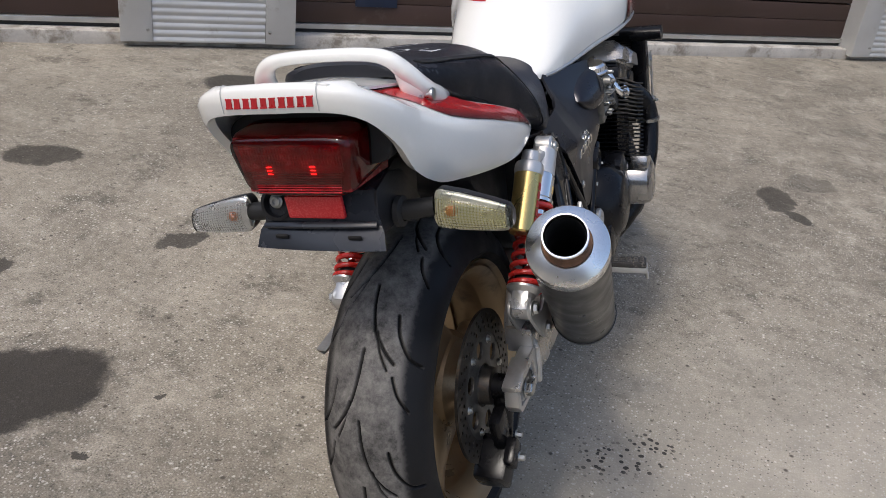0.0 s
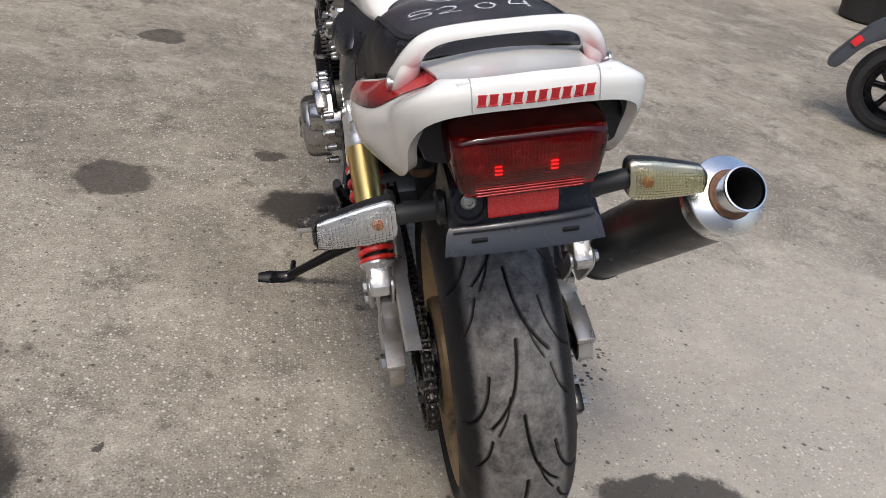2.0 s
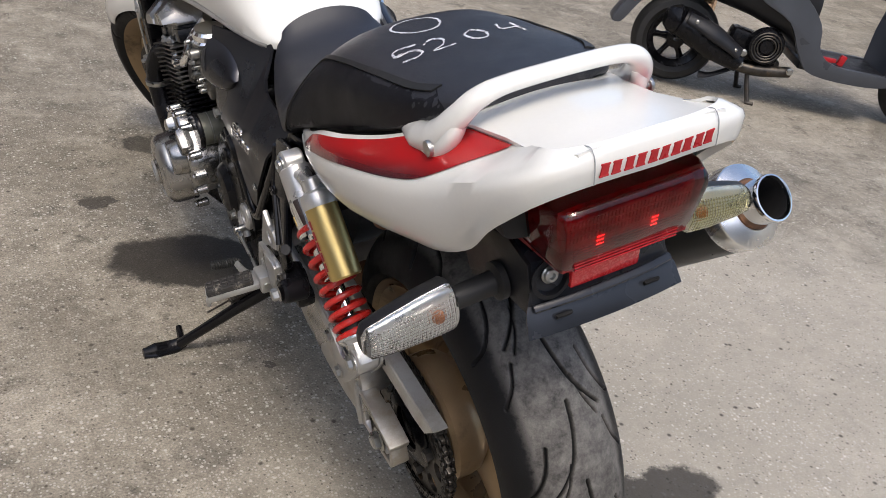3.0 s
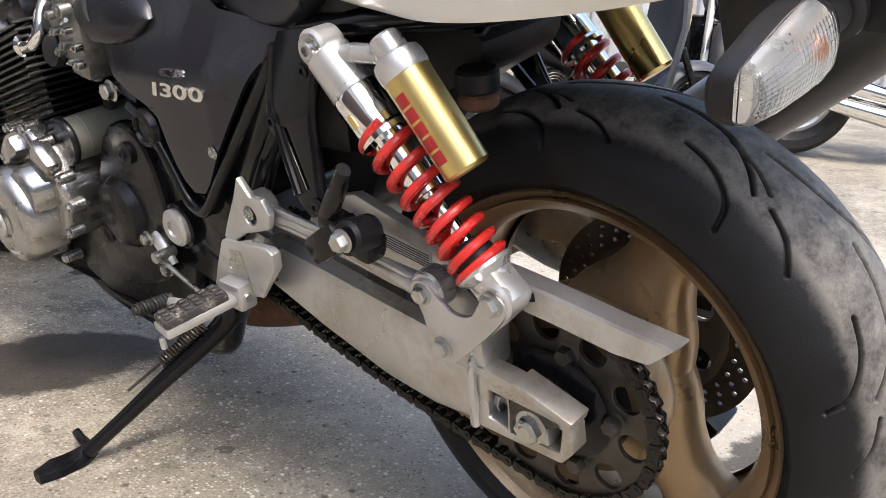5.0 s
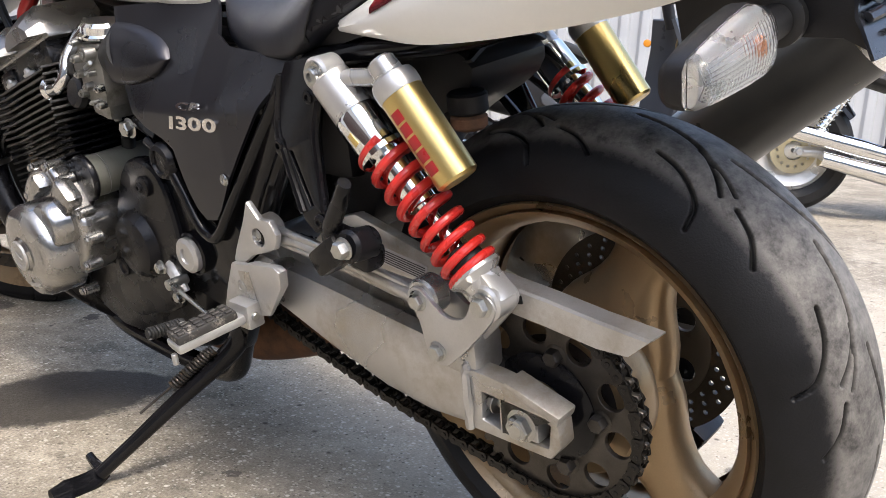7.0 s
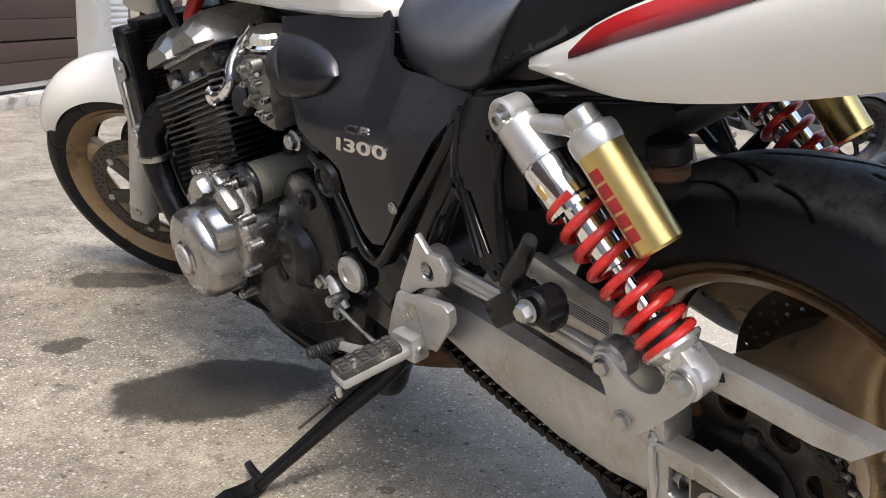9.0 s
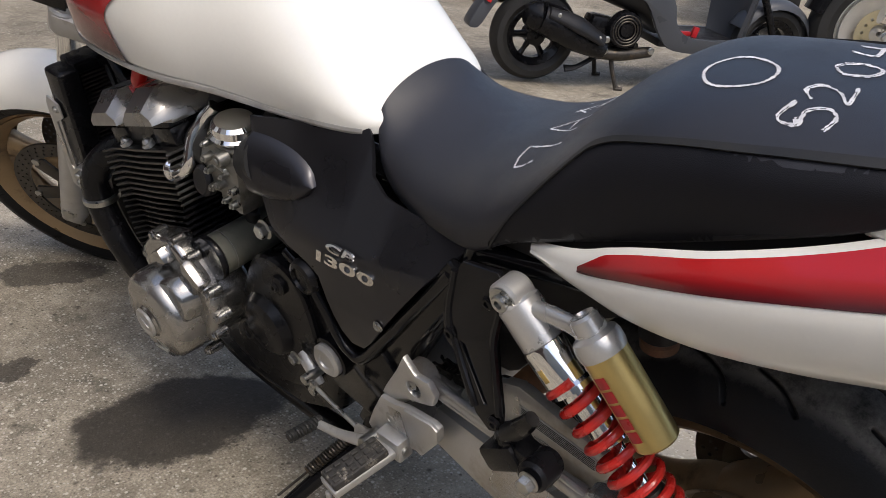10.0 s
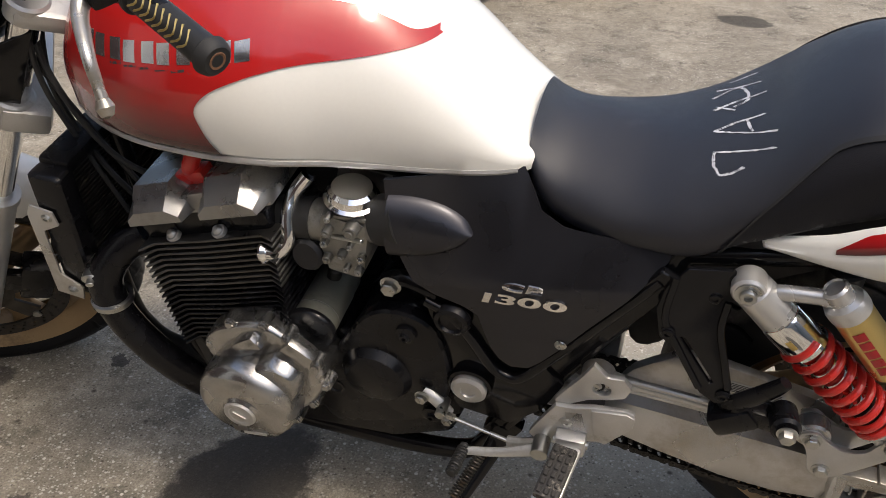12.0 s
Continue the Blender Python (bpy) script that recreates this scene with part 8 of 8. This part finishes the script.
part("frame", weld(tube([(0.0, -0.12, 0.33), (0.35, -0.13, 0.34), (0.55, -0.12, 0.28), (0.95, -0.10, 0.20), (1.2, -0.05, 0.75)], 0.018, 12, 4), tube([(0.0, 0.12, 0.33), (0.35, 0.13, 0.34), (0.55, 0.12, 0.28), (0.95, 0.10, 0.20), (1.2, 0.05, 0.75)], 0.018, 12, 4)), BLACK_PAINT, cruiser)
for s in (-1, 1):
    part("fork_leg", rod((1.62, s * 0.09, 0.32), (1.28, s * 0.09, 0.95), 0.022, n=16), CHROME, cruiser)
part("handlebar", tube([(1.02, -0.40, 1.08), (1.18, -0.25, 1.08), (1.26, 0, 1.0), (1.18, 0.25, 1.08), (1.02, 0.40, 1.08)], 0.013, 12, 5), CHROME, cruiser)
part("rear_axle_arm", weld(rod((0, -0.12, 0.33), (0.30, -0.13, 0.34), 0.028, n=16), bolt((0, -0.15, 0.33), (0, -1, 0), 0.02, 0.02)), SILVER_RIM, cruiser)
for s in (-1, 1):
    part("crash_bar", tube([(0.95, s * 0.10, 0.22), (1.0, s * 0.30, 0.30), (1.02, s * 0.28, 0.50), (1.05, s * 0.08, 0.66)], 0.012, 10, 5), CHROME, cruiser)

# -- machine with an orange tail --
orange_bike = thing("orange_motorcycle", pose(4.95, 2.52, 0, 0, 0, 20), "orange-tailed motorcycle with red lamp behind the scooter", "motorcycle", "parked machines")
road_wheel(orange_bike, (0, 0, 0.31), 0.31, 0.08, 0.20, BLACK_SATIN, "black rear wheel", 5)
road_wheel(orange_bike, (1.40, 0, 0.30), 0.30, 0.06, 0.20, BLACK_SATIN, "black front wheel", 5)
part("tail", skin([[(x, w * math.copysign(abs(math.cos(q)) ** 0.7, math.cos(q)), z + h * math.copysign(abs(math.sin(q)) ** 0.7, math.sin(q))) for q in [math.tau * k / 28 for k in range(28)]] for x, z, w, h in ((-0.36, 0.98, 0.05, 0.03), (-0.28, 0.97, 0.10, 0.05), (-0.05, 0.92, 0.13, 0.07), (0.25, 0.86, 0.13, 0.07), (0.5, 0.84, 0.12, 0.06))]), ORANGE, orange_bike, "orange tail")
part("tail_lamp", skin([[(-0.345 + 0.01 * k, (0.075 - 0.015 * k) * math.cos(q) * 1.0, 0.965 + (0.034 - 0.006 * k) * math.sin(q)) for q in [math.tau * i / 24 for i in range(24)]] for k in (2, 1, 0, -1, -2)]), RED_REFLECT, orange_bike, "red oval lamp")
for s in (-1, 1):
    part("turn_signal", weld(rod((-0.25, s * 0.09, 0.88), (-0.26, s * 0.17, 0.88), 0.010), lathe([(0, 0.02), (0.025, 0.012), (0.028, 0), (0.02, -0.03), (0, -0.035)], (-0.28, s * 0.20, 0.88), (-1, 0, 0), 20)), ORANGE, orange_bike, "orange turn signal")
part("fender", skin([[(x, w * c, z + d * (1 - abs(c))) for c in (-1, -0.5, 0, 0.5, 1)] + [(x + 0.02, w * c, z + 0.03) for c in (1, 0.5, 0, -0.5, -1)] for x, z, w, d in ((-0.42, 0.55, 0.07, 0.02), (-0.34, 0.72, 0.09, 0.03), (-0.2, 0.84, 0.11, 0.04))]), BLACK_PLASTIC, orange_bike, "black rear fender")
part("engine", weld(block((0.70, 0, 0.45), (0.45, 0.36, 0.40), bevel=0.06)), BLACK_SATIN, orange_bike)
part("tank", skin([[(x, w * math.cos(q), z + h * math.sin(q)) for q in [math.tau * k / 24 for k in range(24)]] for x, z, w, h in ((0.50, 0.84, 0.10, 0.05), (0.7, 0.92, 0.16, 0.11), (0.95, 0.96, 0.16, 0.13), (1.1, 0.95, 0.08, 0.07))]), ORANGE, orange_bike)
part("frame", weld(tube([(0, -0.13, 0.31), (0.4, -0.14, 0.42), (0.6, -0.13, 0.75), (1.15, -0.05, 0.95)], 0.025, 12, 4), tube([(0, 0.13, 0.31), (0.4, 0.14, 0.42), (0.6, 0.13, 0.75), (1.15, 0.05, 0.95)], 0.025, 12, 4), rod((1.40, -0.09, 0.30), (1.15, -0.09, 0.95), 0.025), rod((1.40, 0.09, 0.30), (1.15, 0.09, 0.95), 0.025)), BLACK_PAINT, orange_bike)

# -- machine seen by its broad front tyre --
bike2 = thing("dark_motorcycle", pose(4.95, 2.18, 0, 0, 0, 25), "dark motorcycle with a broad front tyre standing by the fence", "motorcycle", "parked machines")
road_wheel(bike2, (0, 0, 0.31), 0.31, 0.07, 0.20, BLACK_SATIN, "black front wheel", 5)
road_wheel(bike2, (1.40, 0, 0.31), 0.31, 0.09, 0.20, BLACK_SATIN, "black rear wheel", 5)
part("body", skin([[(x, w * math.cos(q), z + h * math.sin(q)) for q in [math.tau * k / 24 for k in range(24)]] for x, z, w, h in ((0.15, 0.80, 0.08, 0.12), (0.4, 0.82, 0.18, 0.20), (0.7, 0.80, 0.18, 0.18), (1.1, 0.82, 0.14, 0.08), (1.5, 0.90, 0.06, 0.04))]), SCOOT_GREY, bike2, "dark grey bodywork")
for s in (-1, 1):
    part("fork_leg", rod((0, s * 0.10, 0.31), (0.28, s * 0.10, 0.95), 0.026, n=16), SILVER_RIM, bike2)
part("engine", block((0.65, 0, 0.42), (0.5, 0.34, 0.36), bevel=0.06), BLACK_SATIN, bike2)
part("swingarm", weld(rod((1.40, -0.13, 0.31), (0.90, -0.13, 0.42), 0.03), rod((1.40, 0.13, 0.31), (0.90, 0.13, 0.42), 0.03)), SILVER_RIM, bike2)

# -- board box with an orange cloth --
box = thing("wooden_box", pose(3.92, 3.86, 0, 0, 0, -28), "open raw board box with an orange cloth inside", "box")
part("side_board", block((-0.17, 0, 0.24), (0.018, 0.34, 0.48), bevel=0.002), WOOD, box)
part("side_board", block((0.17, 0, 0.24), (0.018, 0.34, 0.48), bevel=0.002), WOOD, box)
part("back_board", block((0, 0.16, 0.24), (0.322, 0.018, 0.48), bevel=0.002), WOOD, box)
part("bottom_board", block((0, 0, 0.03), (0.322, 0.30, 0.018), bevel=0.002), WOOD, box)
part("shelf_board", block((0, 0, 0.10), (0.322, 0.30, 0.012), bevel=0.002), PAPER, box)
bm = bmesh.new()
bmesh.ops.create_icosphere(bm, subdivisions=4, radius=1)
for v in bm.verts:
    n_ = noise.noise(v.co * 1.7) * 0.28 + noise.noise(v.co * 4.1) * 0.12
    v.co = Vector((v.co.x * 0.15 * (1 + n_), v.co.y * 0.15 * (1 + n_) - 0.02, max(0.0, 0.13 + v.co.z * 0.13 * (1 + n_))))
cloth = part("cloth", moved(bm, Matrix.Translation((0, 0, 0.106))), CLOTH)
cloth.matrix_world = pose(3.92, 3.86, 0, 0, 0, -28)
tagged(cloth, "crumpled orange cloth in a board box", "cloth")
bar_ob = part("black_bin", lathe([(0, 0), (0.15, 0), (0.17, 0.02), (0.19, 0.35), (0.20, 0.37), (0.18, 0.38), (0.16, 0.05), (0, 0.04)], n=36), RUBBER)
bar_ob.matrix_world = pose(3.85, 4.75, 0)
tagged(bar_ob, "black rubber bucket standing near the fence", "bucket")
